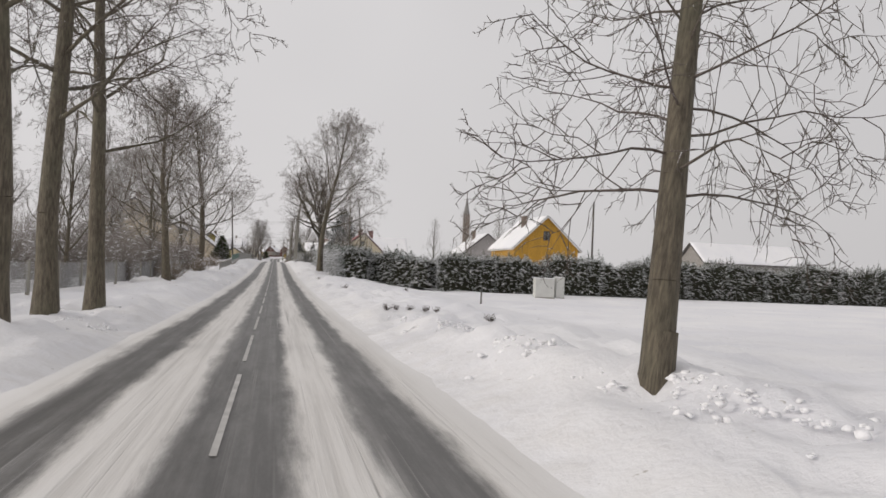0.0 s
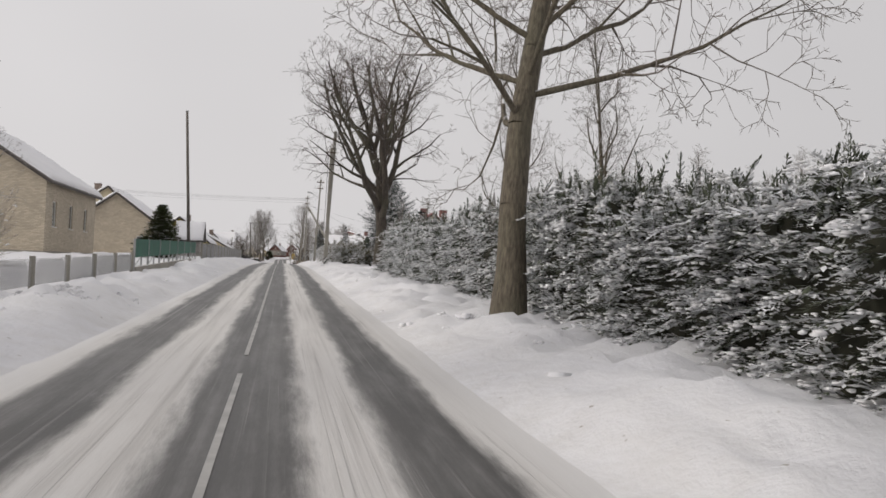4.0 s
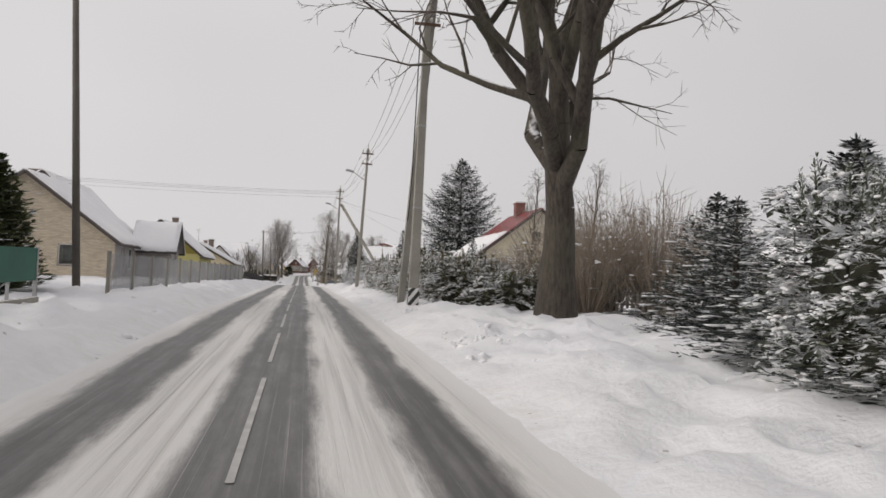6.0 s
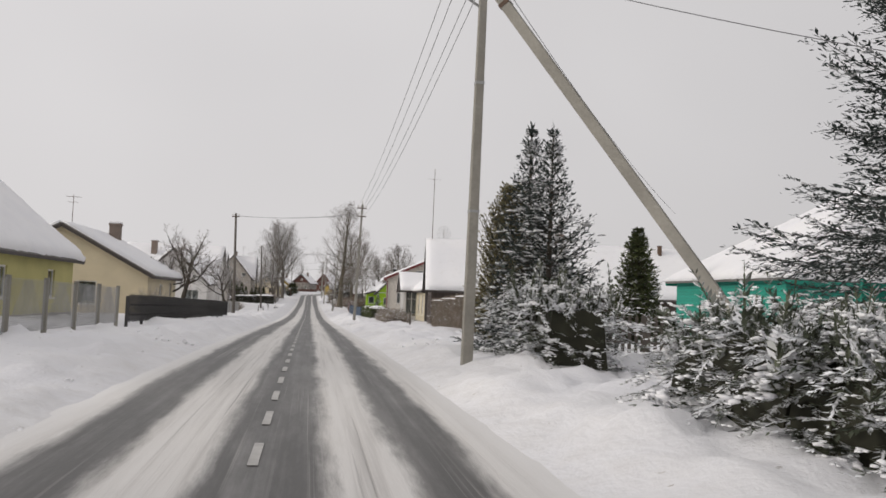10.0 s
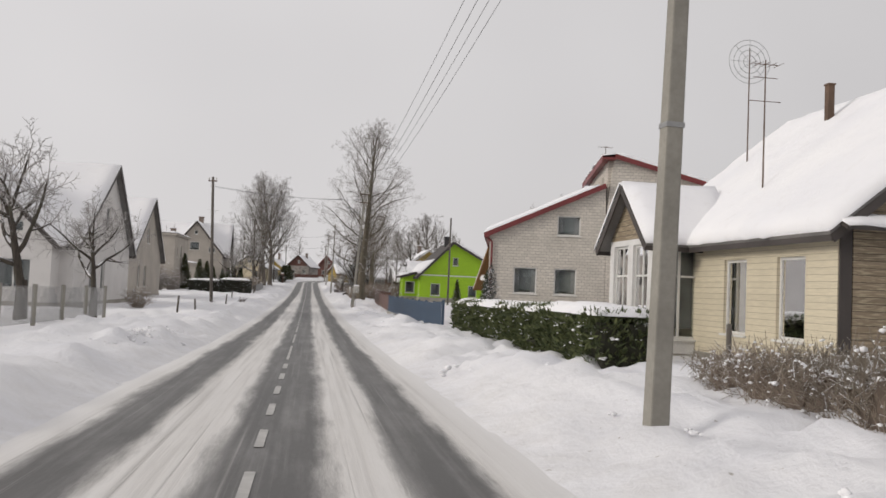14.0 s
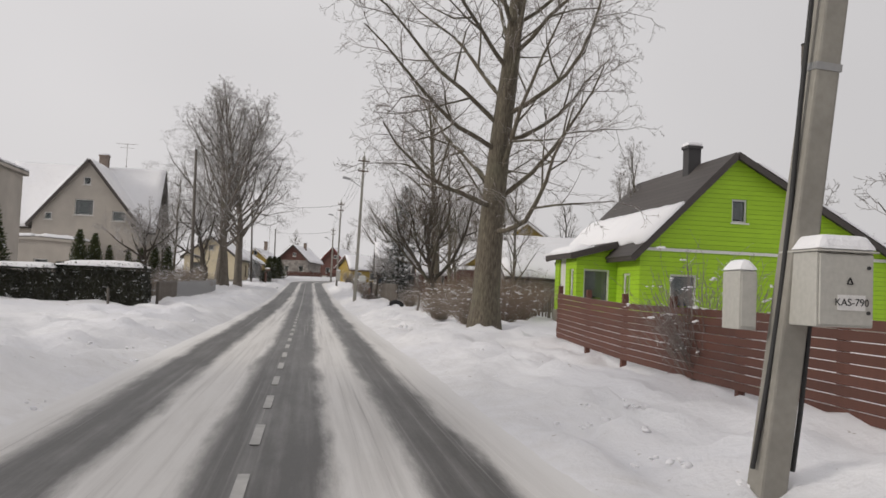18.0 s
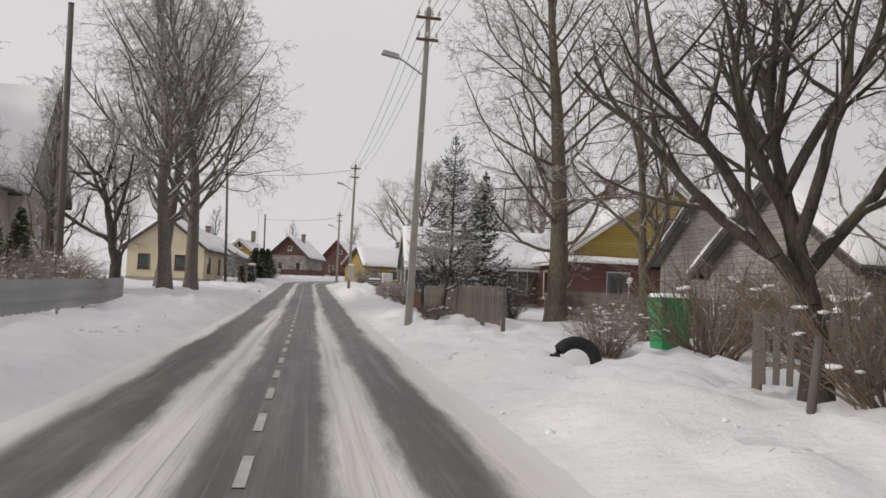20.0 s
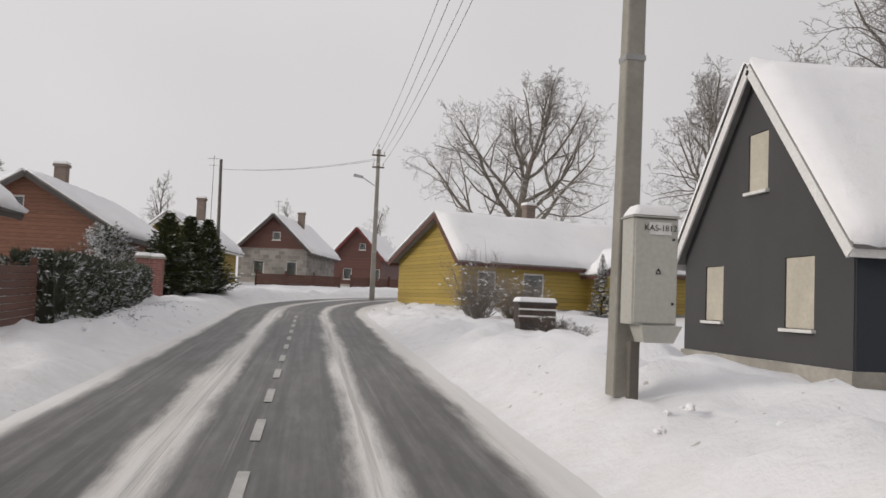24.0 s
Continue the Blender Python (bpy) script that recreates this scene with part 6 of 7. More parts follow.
house("grey plastered cross wing with a steep gable", -18.5, 333.2, 7.0, 4.6, 4.4, 8.7, walls="plaster_pink", name="house_wing", overhang=0.3,
      windows=[("S", 3.3, 4.9, 1.25, 1.1, W1), ("S", 3.4, 7.0, 0.5, 0.55, (0, 0)), ("S", 5.6, 4.6, 0.9, 0.7, W1), ("S", 1.0, 4.5, 0.5, 0.5, (0, 0)), ("S", 2.0, 1.6, 1.0, 0.6, W1), ("E", 0.9, 1.6, 0.8, 1.0, W1)])
house("low plastered annex under a flat snowy roof", -20.2, 330.6, 5.6, 2.55, 3.0, 3.15, walls="plaster_pink", trim="plaster_pink", name="house_annex", overhang=0.15, windows=[("S", 3.2, 1.3, 0.9, 0.5, W1)])
house("cream cottage with dark corner boards and a snowy roof", -12.6, 363, 5.4, 7.6, 2.65, 4.7, turn=-5, walls="plaster_cream", trim="trim_dark",
      windows=[("S", 3.9, 0.9, 1.1, 1.1, W1, "frame_brown"), ("S", 1.2, 0.9, 0.9, 1.1, W1, "frame_brown"), ("S", 2.7, 3.3, 0.5, 0.55, (0, 0)), ("E", 2.0, 0.8, 1.4, 1.2, W1, "frame_brown"), ("E", 6.0, 0.8, 1.0, 1.2, W1, "frame_brown")],
      chimneys=[(3.0, 3.5, 0.5, 4.2, 5.6, "old_brick")])
house("rust-brown boarded house with a dark gable and snowy roof", -13.1, 382.4, 6.5, 9.0, 2.25, 4.2, turn=-3, walls="boards_rust", trim="trim_dark", windows=[("S", 2.9, 2.9, 0.55, 0.55, (0, 0)), ("S", 3.9, 0.7, 0.8, 0.9, W1), ("E", 2.5, 0.7, 0.8, 0.9, W1)],
      chimneys=[(3.2, 3.5, 0.45, 3.6, 5.0, "old_brick")])
house("yellow cottage with a small gable window", -9.6, 400, 3.8, 8.5, 2.5, 4.1, turn=-8, walls="boards_yellow", trim="white_paint", windows=[("S", 1.9, 3.1, 0.6, 0.7, (0, 0)), ("E", 2.0, 0.8, 0.8, 1.0, W1)], chimneys=[(2.8, 3, 0.45, 4.0, 5.2, "old_brick")])
house("dark red boarded house at the bend", -4.9, 412.5, 5.0, 9, 2.7, 5.1, turn=-14, walls="stone", gable="boards_brown", trim="trim_dark", windows=[("S", 2.7, 3.3, 0.6, 0.6, (0, 0)), ("S", 1.5, 0.8, 0.8, 1.0, W1), ("S", 3.9, 0.8, 0.8, 1.0, W1)], chimneys=[(3.4, 4, 0.45, 4.2, 5.6, "old_brick")])
house("wine-red boarded house beyond the bend", 2.1, 428, 4.6, 10, 2.9, 5.5, turn=-16, walls="boards_brown", trim="trim_red", windows=[("S", 2.8, 3.5, 0.6, 0.6, (0, 0)), ("S", 1.5, 0.8, 0.8, 1.0, W1), ("S", 4.1, 0.8, 0.8, 1.0, W1)])

# ---- poles and wires along the right-hand verge ----
POLES = [(3.11, 123.6, 7.6, (0.5, 0), 1, False, True), (3.4, 151.2, 8.2, (2.1, 0), 2, True, False), (3.1, 175.4, 8.4, (0.3, 0), 2, True, False), (3.58, 223.2, 8.6, (1.4, 0), 2, False, False),
         (3.43, 277.6, 8.6, (3.4, 5.5), 2, True, False), (2.95, 322.0, 8.7, (1.2, 0), 2, True, False), (3.0, 357.4, 8.2, (0.6, 0), 2, True, False)]
SLIM = 357.4
tops = []
for x, y, h, lean, arms, lamp, stripes in POLES:
    p = concrete_pole(x, y, h, lean, arms, lamp, stripes, width=0.26 if stripes else 0.2, base=ground_z(x, y) if y == SLIM else None, label= "grey concrete power pole with black and white bands at its foot" if stripes else "tall grey concrete power pole with crossarms")
    tops.append(p.matrix_world)
far_pole = concrete_pole(3.3, 392, 7.6, (0, 0), 2, True, False, "slender pale pole with crossarms at the bend")
tops.append(far_pole.matrix_world)
for (a, pa), (b, pb) in zip(zip(tops, POLES), zip(tops[1:], [*POLES[1:], (0, 0, 7.6)])):
    for dx, dz in ((-0.28, 0.17), (0.28, 0.17), (-0.24, -0.43), (0.24, -0.43)):
        cable(a @ Vector((dx, -0.07, pa[2] + dz)), b @ Vector((dx, -0.07, pb[2] + dz)), 0.55)
for dx in (-0.28, 0.28):
    cable((3.6 + dx, 60, 8.2), tops[0] @ Vector((dx, -0.07, 7.77)), 0.6)
strut(0, 0, (3.2, 127.3, rise(127) - 0.1), (3.42, 124.0, rise(124) + 9.2))
strut(0, 0, (7.6, 172.3, rise(172) + 0.0), (3.3, 175.5, rise(175) + 7.2))
# ---- poles along the left-hand verge ----
LEFT = [wood_pole(-5.8, 126.5, 9.9, lean=(-3.3, 0)), wood_pole(-5.3, 226.0, 7.7, arms=1, lean=(-1.8, 0)), wood_pole(-5.8, 271.0, 8.0, arms=1, lean=(-2.2, 0)), wood_pole(-6.75, 325.2, 8.7, lean=(-1.0, 0)), wood_pole(-5.8, 364.5, 8.3, arms=1, lean=(-2, 0)), wood_pole(-4.8, 398, 6.9, lean=(-1, 0))]
wood_pole(12.9, 292.5, 7.9, 0.1)
wood_pole(39.5, 101.6, 9.6, 0.14)
for k, (a, b, h0, h1) in enumerate(((tops[3], LEFT[1], 8.2, 7.8), (tops[4], LEFT[2], 8.2, 7.7), (tops[6], LEFT[4], 8.1, 8.4), (tops[7], LEFT[5], 7.4, 6.7))):
    for s in (-0.15, 0.15):
        cable(a @ Vector((s, -0.07, h0)), b.matrix_world @ Vector((s, -0.07, h1)), 0.25)
for s in (0, 0.12, 0.24, 0.5):
    cable(tops[2] @ Vector((0, 0, 8.4 - s)), (-40, 168 + s, rise(170) + 8.3 - s), 0.5)
cable(tops[2] @ Vector((0, 0, 7.8)), (12.6, 188, rise(188) + 4.8), 0.3)
cable(tops[2] @ Vector((0.1, 0, 7.6)), (16.0, 170, rise(170) + 4.4), 0.3)

# ---- centre line ----
line = tagged(new("centre_line"), "worn white centre line, partly under snow", "road marking", kind="structure")
short = Geo().box(-0.04, 0.04, 0, 0.95, 0, 0.004).mesh("dash")
long_dash = Geo().box(-0.026, 0.026, 0, 4.5, 0, 0.004).mesh("dash")
y = -12.0
while y < 376:
    far = y < 152 or 232 < y < 247
    pitch = math.atan2(rise(y + 1) - rise(y), 1)
    part("dash", long_dash if far else short, "line", line, at=Matrix.Translation((-0.08, y, rise(y) + 0.05)) @ Matrix.Rotation(pitch, 4, "X"))
    y += 4.6 if 72 < y < 98 else 6.0 if far else 2.0

# ---- fences ----
fence_run("green sheet fence with posts along a garden", -4.5, 97, -4.7, 119, "sheet", 1.05, 3.0)
fence_run("old wire mesh fence on thin posts before a garden", -4.5, 77, -4.5, 96.6, "mesh", 0.6, 3.0)
fence_run("grey wire mesh fence with concrete posts along gardens", -5.0, 126.5, -4.4, 170, "mesh", 1.1, 3.2)
fence_run("wire mesh fence with concrete posts in snow", -5.3, 172.5, -5.6, 188, "mesh", 1.15, 2.6)
fence_run("black iron fence with short posts before a cottage", -5.5, 189, -4.9, 216, "iron", 0.85, 2.2)
fence_run("pale mesh fence with snow along a garden", -6.5, 218, -6.6, 246, "mesh", 1.0, 2.6)
fence_run("blue-grey vertical board fence on a low concrete kerb", 5.6, 249.0, 5.5, 270.8, "boards", 1.06, 2.5)
fence_run("dark brown horizontal plank fence", 5.55, 271.2, 6.2, 291.6, "planks", 1.2, 2.3)
fence_run("weathered picket fence half buried in snow", 9.0, 330, 9.3, 310, "pickets", 0.95, 2.4)
fence_run("grey picket fence along a garden", -5.4, 305.8, -5.55, 311.2, "pickets", 0.75, 1.8)
fence_run("low grey slatted fence before garden shrubs", -5.55, 311.4, -5.7, 328.5, "bars", 0.8, 2.4)
fence_run("weathered picket fence before a brown house", 5.3, 321, 4.75, 331.6, "pickets", 1.0, 2.2)
fence_run("weathered picket fence behind a brown thicket", 5.6, 309.0, 11.2, 303.6, "pickets", 0.85, 2.2)
fence_run("grey picket fence behind an old tree", 7.2, 126.5, 13.5, 121.5, "pickets", 0.8, 2.2)
fence_run("grey picket fence closing a garden gap", 6.2, 179.4, 9.8, 179.0, "pickets", 0.85, 1.8)
screen = thing("garden_screen", "turquoise slatted garden screen behind a hedge", "fence", 12.3, 177.4)
for k in range(9):
    part("slat", Geo().box(0, 3.2, -0.015, 0.015, 0.35 + k * 0.17, 0.49 + k * 0.17), "trim_teal", screen)
for px in (0.0, 1.6, 3.2):
    part("post", Geo().box(px - 0.05, px + 0.05, 0.016, 0.10, -0.3, 1.95), "trim_teal", screen)
gate = fence_run("rust-red board gate with black iron scrollwork on top", 4.65, 331.9, 4.9, 336.6, "rust", 1.12, 2.35, name="gate")
fence_run("dark brown plank gate and fence by a cottage", -4.2, 361.4, -4.3, 365.3, "planks", 1.05, 2.0, name="gate")

fence_run("brown plank fence with posts before houses at the bend", -3.0, 403, 2.2, 407.5, "planks", 0.9, 2.2)
fence_run("brown plank fence with posts before houses at the bend", 3.2, 412.5, 9.5, 420, "planks", 0.9, 2.2)
fence_run("old wire fence on stakes beside the thicket", -6.4, 22, -6.0, 62, "mesh", 0.9, 3.2)
# ---- trees ----
tree_kind("linden", seed=8, height=11, r=0.205, fork=0.19, low=84, high=38, reach=0.25, limbs=60, lift=-0.03, droop=0.06, limb_r=0.10, profile=1.3, waver=0.05, counts=(8, 4, 3), bark="bark", twig="twig_dark")
tree_kind("tall_linden", seed=9, height=15, r=0.21, fork=0.24, low=70, high=30, reach=0.26, limbs=26, lift=0.0, droop=0.10, limb_r=0.22, waver=0.06, bark="bark", twig="twig_dark")
tree_kind("ash", seed=3, height=12.5, r=0.26, fork=0.20, low=74, high=24, reach=0.46, limbs=36, lift=0.26, droop=0.05, fine=0.0075, limb_r=0.22, profile=1.7, counts=(8, 5, 4, 3), bark="bark", twig="twig")
tree_kind("pollard", seed=12, height=14, r=0.27, fork=0.20, low=52, high=18, reach=0.66, limbs=13, lift=0.55, limb_r=0.55, top=0.42, counts=(8, 5, 4, 3), profile=0.6, bark="bark_dark", twig="twig_dark")
tree_kind("slim", seed=21, height=11, r=0.14, fork=0.10, low=48, high=18, reach=0.40, limbs=18, lift=0.35, limb_r=0.42, counts=(6, 4, 4, 3), bark="bark", twig="twig_rime")
tree_kind("tall", seed=27, height=17.5, r=0.40, fork=0.14, low=64, high=24, reach=0.33, limbs=40, lift=0.2, limb_r=0.2, profile=2.6, waver=0.04, top=0.86, counts=(7, 5, 4, 3), bark="bark", twig="twig")
tree_kind("round", seed=31, height=15, r=0.40, fork=0.16, low=68, high=20, reach=0.52, limbs=17, lift=0.35, limb_r=0.42, top=0.75, profile=1.4, counts=(9, 6, 4, 3), bark="bark_rime", twig="twig_rime", fine=0.011)
tree_kind("drooping", seed=44, height=17, r=0.30, fork=0.16, low=50, high=18, reach=0.44, limbs=30, lift=0.35, droop=0.16, limb_r=0.32, profile=1.4, counts=(6, 5, 4, 3), bark="bark_rime", twig="twig_rime", fine=0.008)
tree_kind("apple", seed=51, height=3.6, r=0.14, fork=0.30, low=80, high=40, reach=0.85, limbs=9, lift=0.35, droop=-0.05, limb_r=0.6, counts=(7, 5, 4), waver=0.4, bark="bark_dark", twig="twig")
tree_kind("apple_rime", seed=52, height=3.6, r=0.13, fork=0.26, low=70, high=30, reach=0.8, limbs=11, lift=0.35, droop=-0.02, limb_r=0.5, counts=(8, 6, 4), waver=0.4, bark="bark_dark", twig="twig_rime", fine=0.007)
tree_kind("far", seed=61, height=10, r=0.2, fork=0.14, low=55, high=20, reach=0.42, limbs=16, lift=0.35, limb_r=0.4, counts=(6, 4, 3), bark="bark_dark", twig="twig_rime", fine=0.014)
put_tree("linden", 3.85, 7.6, 0.8, 40, "roadside linden with a mossy trunk and bare drooping branches", lean=6.4, tilt=1, z=ground_z(3.85, 7.6) - 0.5, sz=0.95)
for k, (x, y, s) in enumerate(((-3.95, 17.2, 1.0), (-3.8, 20.9, 0.97), (-3.8, 13.6, 1.02))):
    put_tree("tall_linden", x, y, s, 70 * k, "tall dark roadside linden with bare branches", group="roadside lindens")
for k, (x, y, s, kind) in enumerate(((-6.8, 31, 0.6, "slim"), (-8.5, 37, 0.7, "slim"), (-4.9, 43, 0.80, "ash"), (-9, 48, 0.85, "slim"), (-7.2, 54, 0.8, "slim"), (-5.4, 67.5, 0.98, "ash"), (-8.5, 63, 0.85, "slim"), (-11, 57, 0.9, "slim"), (-13, 74, 0.8, "ash"), (-14, 44, 0.8, "slim"), (-7.5, 75, 0.7, "slim"))):
    put_tree(kind, x, y, s, 47 * k, "bare garden tree with frosted twigs", group="bare trees of a thicket")
for k, (x, y, s) in enumerate(((-14, 25, 0.8), (-17, 34, 0.9), (-19, 46, 0.9), (-18, 60, 1.0), (-16, 52, 0.9), (-22, 70, 1.0), (-15, 82, 0.8), (-20, 20, 0.8), (-12, 66, 0.8))):
    put_tree("far", x, y, s, 29 * k, "bare rimed tree behind the thicket")
put_tree("ash", 4.5, 83, 1.1, 15, "large bare ash with snow along its limbs", lean=1.5, sz=1.25)
put_tree("pollard", 6.6, 122.5, 1.65, 100, "stout old tree forking into many bare limbs", sz=1.6)
for k, (x, y, s) in enumerate(((30, 112, 0.75), (27, 118, 0.8), (36, 125, 0.75), (24, 128, 0.7), (11, 133, 0.5), (9.5, 136, 0.5), (8.4, 97, 0.85), (9.2, 90, 0.75))):
    put_tree("slim", x, y, s, 61 * k, "bare garden tree behind the hedge")
put_tree("slim", -8.5, 92, 0.7, 20, "bare young tree with seed clusters beside a garden")
put_tree("slim", -6.6, 84, 0.6, 120, "bare young tree with seed clusters beside a garden")
put_tree("apple", -5.9, 204.5, 1.0, 30, "gnarled old apple tree with snow on its boughs", lean=-6)
put_tree("apple", -8.0, 214, 0.9, 140, "old apple tree with snowy boughs")
put_tree("apple_rime", -7.4, 240, 1.15, 80, "crooked fruit tree with rimed twigs")
put_tree("apple_rime", -7.2, 247, 0.95, 10, "crooked fruit tree with rimed twigs")
put_tree("apple_rime", 7.3, 346.3, 0.8, 30, "crooked fruit tree thick with rime before a spruce")
put_tree("apple_rime", 4.5, 326.0, 0.66, 200, "small crooked fruit tree thick with rime")
put_tree("tall", 5.0, 294.6, 0.98, 200, "tall roadside linden with a grey-green trunk", lean=0.5, tilt=4.5)
put_tree("pollard", 5.6, 307.8, 0.6, 10, "old pollarded tree with rimed twigs")
put_tree("tall", 8.2, 326, 0.85, 60, "pale tall poplar with fine bare branches")
put_tree("slim", 7.9, 318, 0.9, 33, "bare tree with dangling seed clusters")
for k, (x, y, s) in enumerate(((10, 312, 0.65), (14, 306, 0.7), (18, 318, 0.75), (11, 334, 0.6))):
    put_tree("slim", x, y, s, 50 * k, "bare garden tree with frosted twigs")
for k, (x, y, s) in enumerate(((-6.2, 340, 0.95), (-5.5, 343.4, 0.95), (-7.3, 345.5, 0.95))):
    put_tree("drooping", x, y, s * 1.15, 120 * k, "tall roadside tree with dense hanging rimed twigs", group="tall trees by the cottages", sz=s)
for k, (x, y, s) in enumerate(((-8.6, 330, 0.72), (-7.4, 335.5, 0.7), (-10.5, 338, 0.75))):
    put_tree("slim", x, y, s, 77 * k, "bare garden tree with frosted twigs")
put_tree("apple_rime", -6.9, 333.0, 1.6, 60, "spreading fruit tree with snow on its arching boughs")
put_tree("apple_rime", -8.6, 320.5, 1.1, 150, "spreading fruit tree with snow on its arching boughs")
put_tree("round", 13.2, 404, 1.1, 0, "broad round-crowned tree white with rime")
put_tree("round", 18.6, 384, 0.78, 130, "broad round-crowned tree white with rime")
put_tree("round", 22.2, 380, 1.2, 250, "broad round-crowned tree white with rime", sz=1.0)
for k, (x, y, s) in enumerate(((-2, 446, 0.9), (-14, 436, 1.0), (8, 456, 1.0), (22, 425, 0.9), (16, 446, 1.0), (-25, 420, 0.9), (-20, 395, 0.8), (14, 330, 0.9), (24, 300, 1.0), (20, 280, 0.9), (26, 262, 1.0), (-28, 296, 0.8), (-26, 340, 0.8), (30, 320, 1.0), (22, 344, 0.9))):
    put_tree("far", x, y, s, 40 * k, "bare rimed tree beyond the gardens")

# ---- conifers ----
conifer_kind("spruce", 2, 11.4, 4.6, "spruce_blue", whorls=36, per=14, rise_low=-4, rise_high=36, upturn=0.2, snow=0.4, spray=0.145, gap=0.20, side_len=0.85, cone=0.9, bare=0.2, ragged=0.40)
conifer_kind("tall_spruce", 5, 10.2, 2.9, "spruce_blue", whorls=30, per=11, rise_low=-16, rise_high=42, upturn=0.30, snow=0.75, spray=0.125, gap=0.17, side_len=0.60, cone=0.78, bare=0.05, ragged=0.22)
conifer_kind("young_spruce", 7, 5.0, 1.35, "spruce_blue", whorls=30, per=10, rise_low=5, rise_high=58, upturn=0.2, snow=0.8, spray=0.10, gap=0.12, side_len=0.36, cone=0.85, bare=0.02, ragged=0.25)
conifer_kind("brown_thuja", 10, 3.5, 0.95, "thuja_brown", whorls=46, per=18, rise_low=38, rise_high=66, upturn=0.3, snow=0.0, spray=0.08, gap=0.09, side_len=0.24, cone=0.36, bare=0.0, ragged=0.22)
conifer_kind("thuja", 9, 3.6, 0.78, "thuja", whorls=42, per=15, rise_low=30, rise_high=68, upturn=0.3, snow=0.14, spray=0.11, gap=0.11, side_len=0.24, cone=0.55, bare=0.0, ragged=0.16)
put_conifer("spruce", 13.7, 175.0, 1.0, 0, "broad blue-green spruce above the hedge")
put_conifer("young_spruce", 4.95, 178.5, 1.0, 20, "young spruce with snow on its branches")
put_conifer("young_spruce", 5.1, 177.3, 0.95, 80, "young spruce with snow on its branches", sz=0.95)
put_conifer("thuja", 12.4, 190.8, 1.8, 0, "conical thuja in a snowy garden", name="thuja", sz=1.15)
conifer_kind("dome", 13, 3.3, 2.2, "spruce", whorls=20, per=14, rise_low=10, rise_high=60, upturn=0.2, snow=1.5, spray=0.20, gap=0.20, side_len=0.5, cone=0.48, bare=0.0, ragged=0.28)
put_conifer("dome", 13.2, 203.8, 1.0, 0, "broad rounded conifer laden with snow", name="shrub")
put_conifer("brown_thuja", 5.2, 181.3, 1.35, 0, "tall dense brownish thuja beside the hedge", sz=1.1, name="thuja")
put_conifer("young_spruce", 5.9, 326.8, 0.95, 0, "spruce among rimed shrubs")
put_conifer("tall_spruce", 8.7, 349.8, 0.95, 0, "tall spruce with snow-laden tiers")
for k, (x, y, s) in enumerate(((-13.5, 326.0, 0.95), (-12.6, 326.0, 0.9), (-11.8, 326.2, 0.72), (-10.7, 326.3, 0.66), (-10.0, 326.5, 0.7), (-9.3, 327.0, 0.76), (-8.5, 327.2, 0.76), (-13.2, 311.0, 1.05))):
    put_conifer("thuja", x, y, s * 1.25, 40 * k, "slim dark thuja before a house", sz=s, name="thuja", group="thujas before a house")
put_conifer("young_spruce", 7.2, 247.6, 0.5, 0, "small snowy garden conifer")
for k, x in enumerate((12.0, 12.9)):
    put_conifer("thuja", x, 271.0 + 0.3 * k, 0.85, 70 * k, "slim dark thuja with clumps of snow before a wooden house", name="thuja", sz=0.82)
put_conifer("thuja", 11.9, 282.0, 0.65, 0, "slim dark thuja in a garden", name="thuja")
for k, (x, y) in enumerate(((-4.7, 381.0), (-4.2, 382.6), (-3.75, 384.2))):
    put_conifer("thuja", x, y, 1.65, 50 * k, "broad dark thuja dusted with snow by a gate", name="thuja", sz=0.78)
put_conifer("dome", -6.6, 380.4, 0.62, 20, "rounded dark conifer behind a garden hedge", name="shrub", sz=0.62)
put_conifer("thuja", -7.3, 124.0, 2.4, 60, "dense dark conifer by a pole", name="thuja", sz=0.92)
put_conifer("young_spruce", 9.9, 377.4, 0.42, 0, "small garden spruce with coloured tips")
for k, (x, y, s, h) in enumerate(((6.9, 108.6, 1.5, 0.62), (7.0, 111.4, 1.45, 0.58), (8.3, 117.5, 1.3, 0.55), (7.7, 115.6, 1.1, 0.5))):
    put_conifer("young_spruce", x, y, s, 70 * k, "broad low spruce at the end of a hedge", sz=h)
put_conifer("young_spruce", 8.5, 143, 0.6, 0)
put_conifer("young_spruce", 7.0, 160.0, 0.8, 10)

# ---- hedges ----
hedge_run("loose conifer hedge bordering a snowy meadow", 6.9, 68, 12, 63.6, 2.2, 2.1, "spruce", "spruce", 0.6, 0.5, dens=30)
hedge_run("loose conifer hedge bordering a snowy meadow", 12.5, 63.2, 25, 62.6, 2.2, 2.55, "spruce", "spruce", 0.6, 0.6, dens=30)
hedge_run("loose conifer hedge bordering a snowy meadow", 25, 62.6, 55, 66.0, 2.2, 2.7, "spruce", "spruce", 0.6, 0.6, dens=20)
hedge_run("tall spruce hedge heavy with snow", 6.4, 65.5, 6.4, 84.5, 2.2, 1.95, "spruce", "spruce", 1.7, 0.40, dens=48)
hedge_run("spruce hedge with snow on its sprays", 6.6, 84.5, 6.5, 110.5, 2.2, 2.0, "spruce", "spruce", 0.8, 0.40, dens=44)
hedge_run("clipped conifer hedge with clumps of snow", 6.6, 124.9, 5.3, 127.4, 1.7, 0.95, "spruce_brown", "spruce", 1.0, 0.4, dens=42)
hedge_run("clipped conifer hedge with clumps of snow", 5.2, 126.9, 5.0, 150, 1.8, 1.2, "spruce_brown", "spruce", 1.2, 0.4, dens=42)
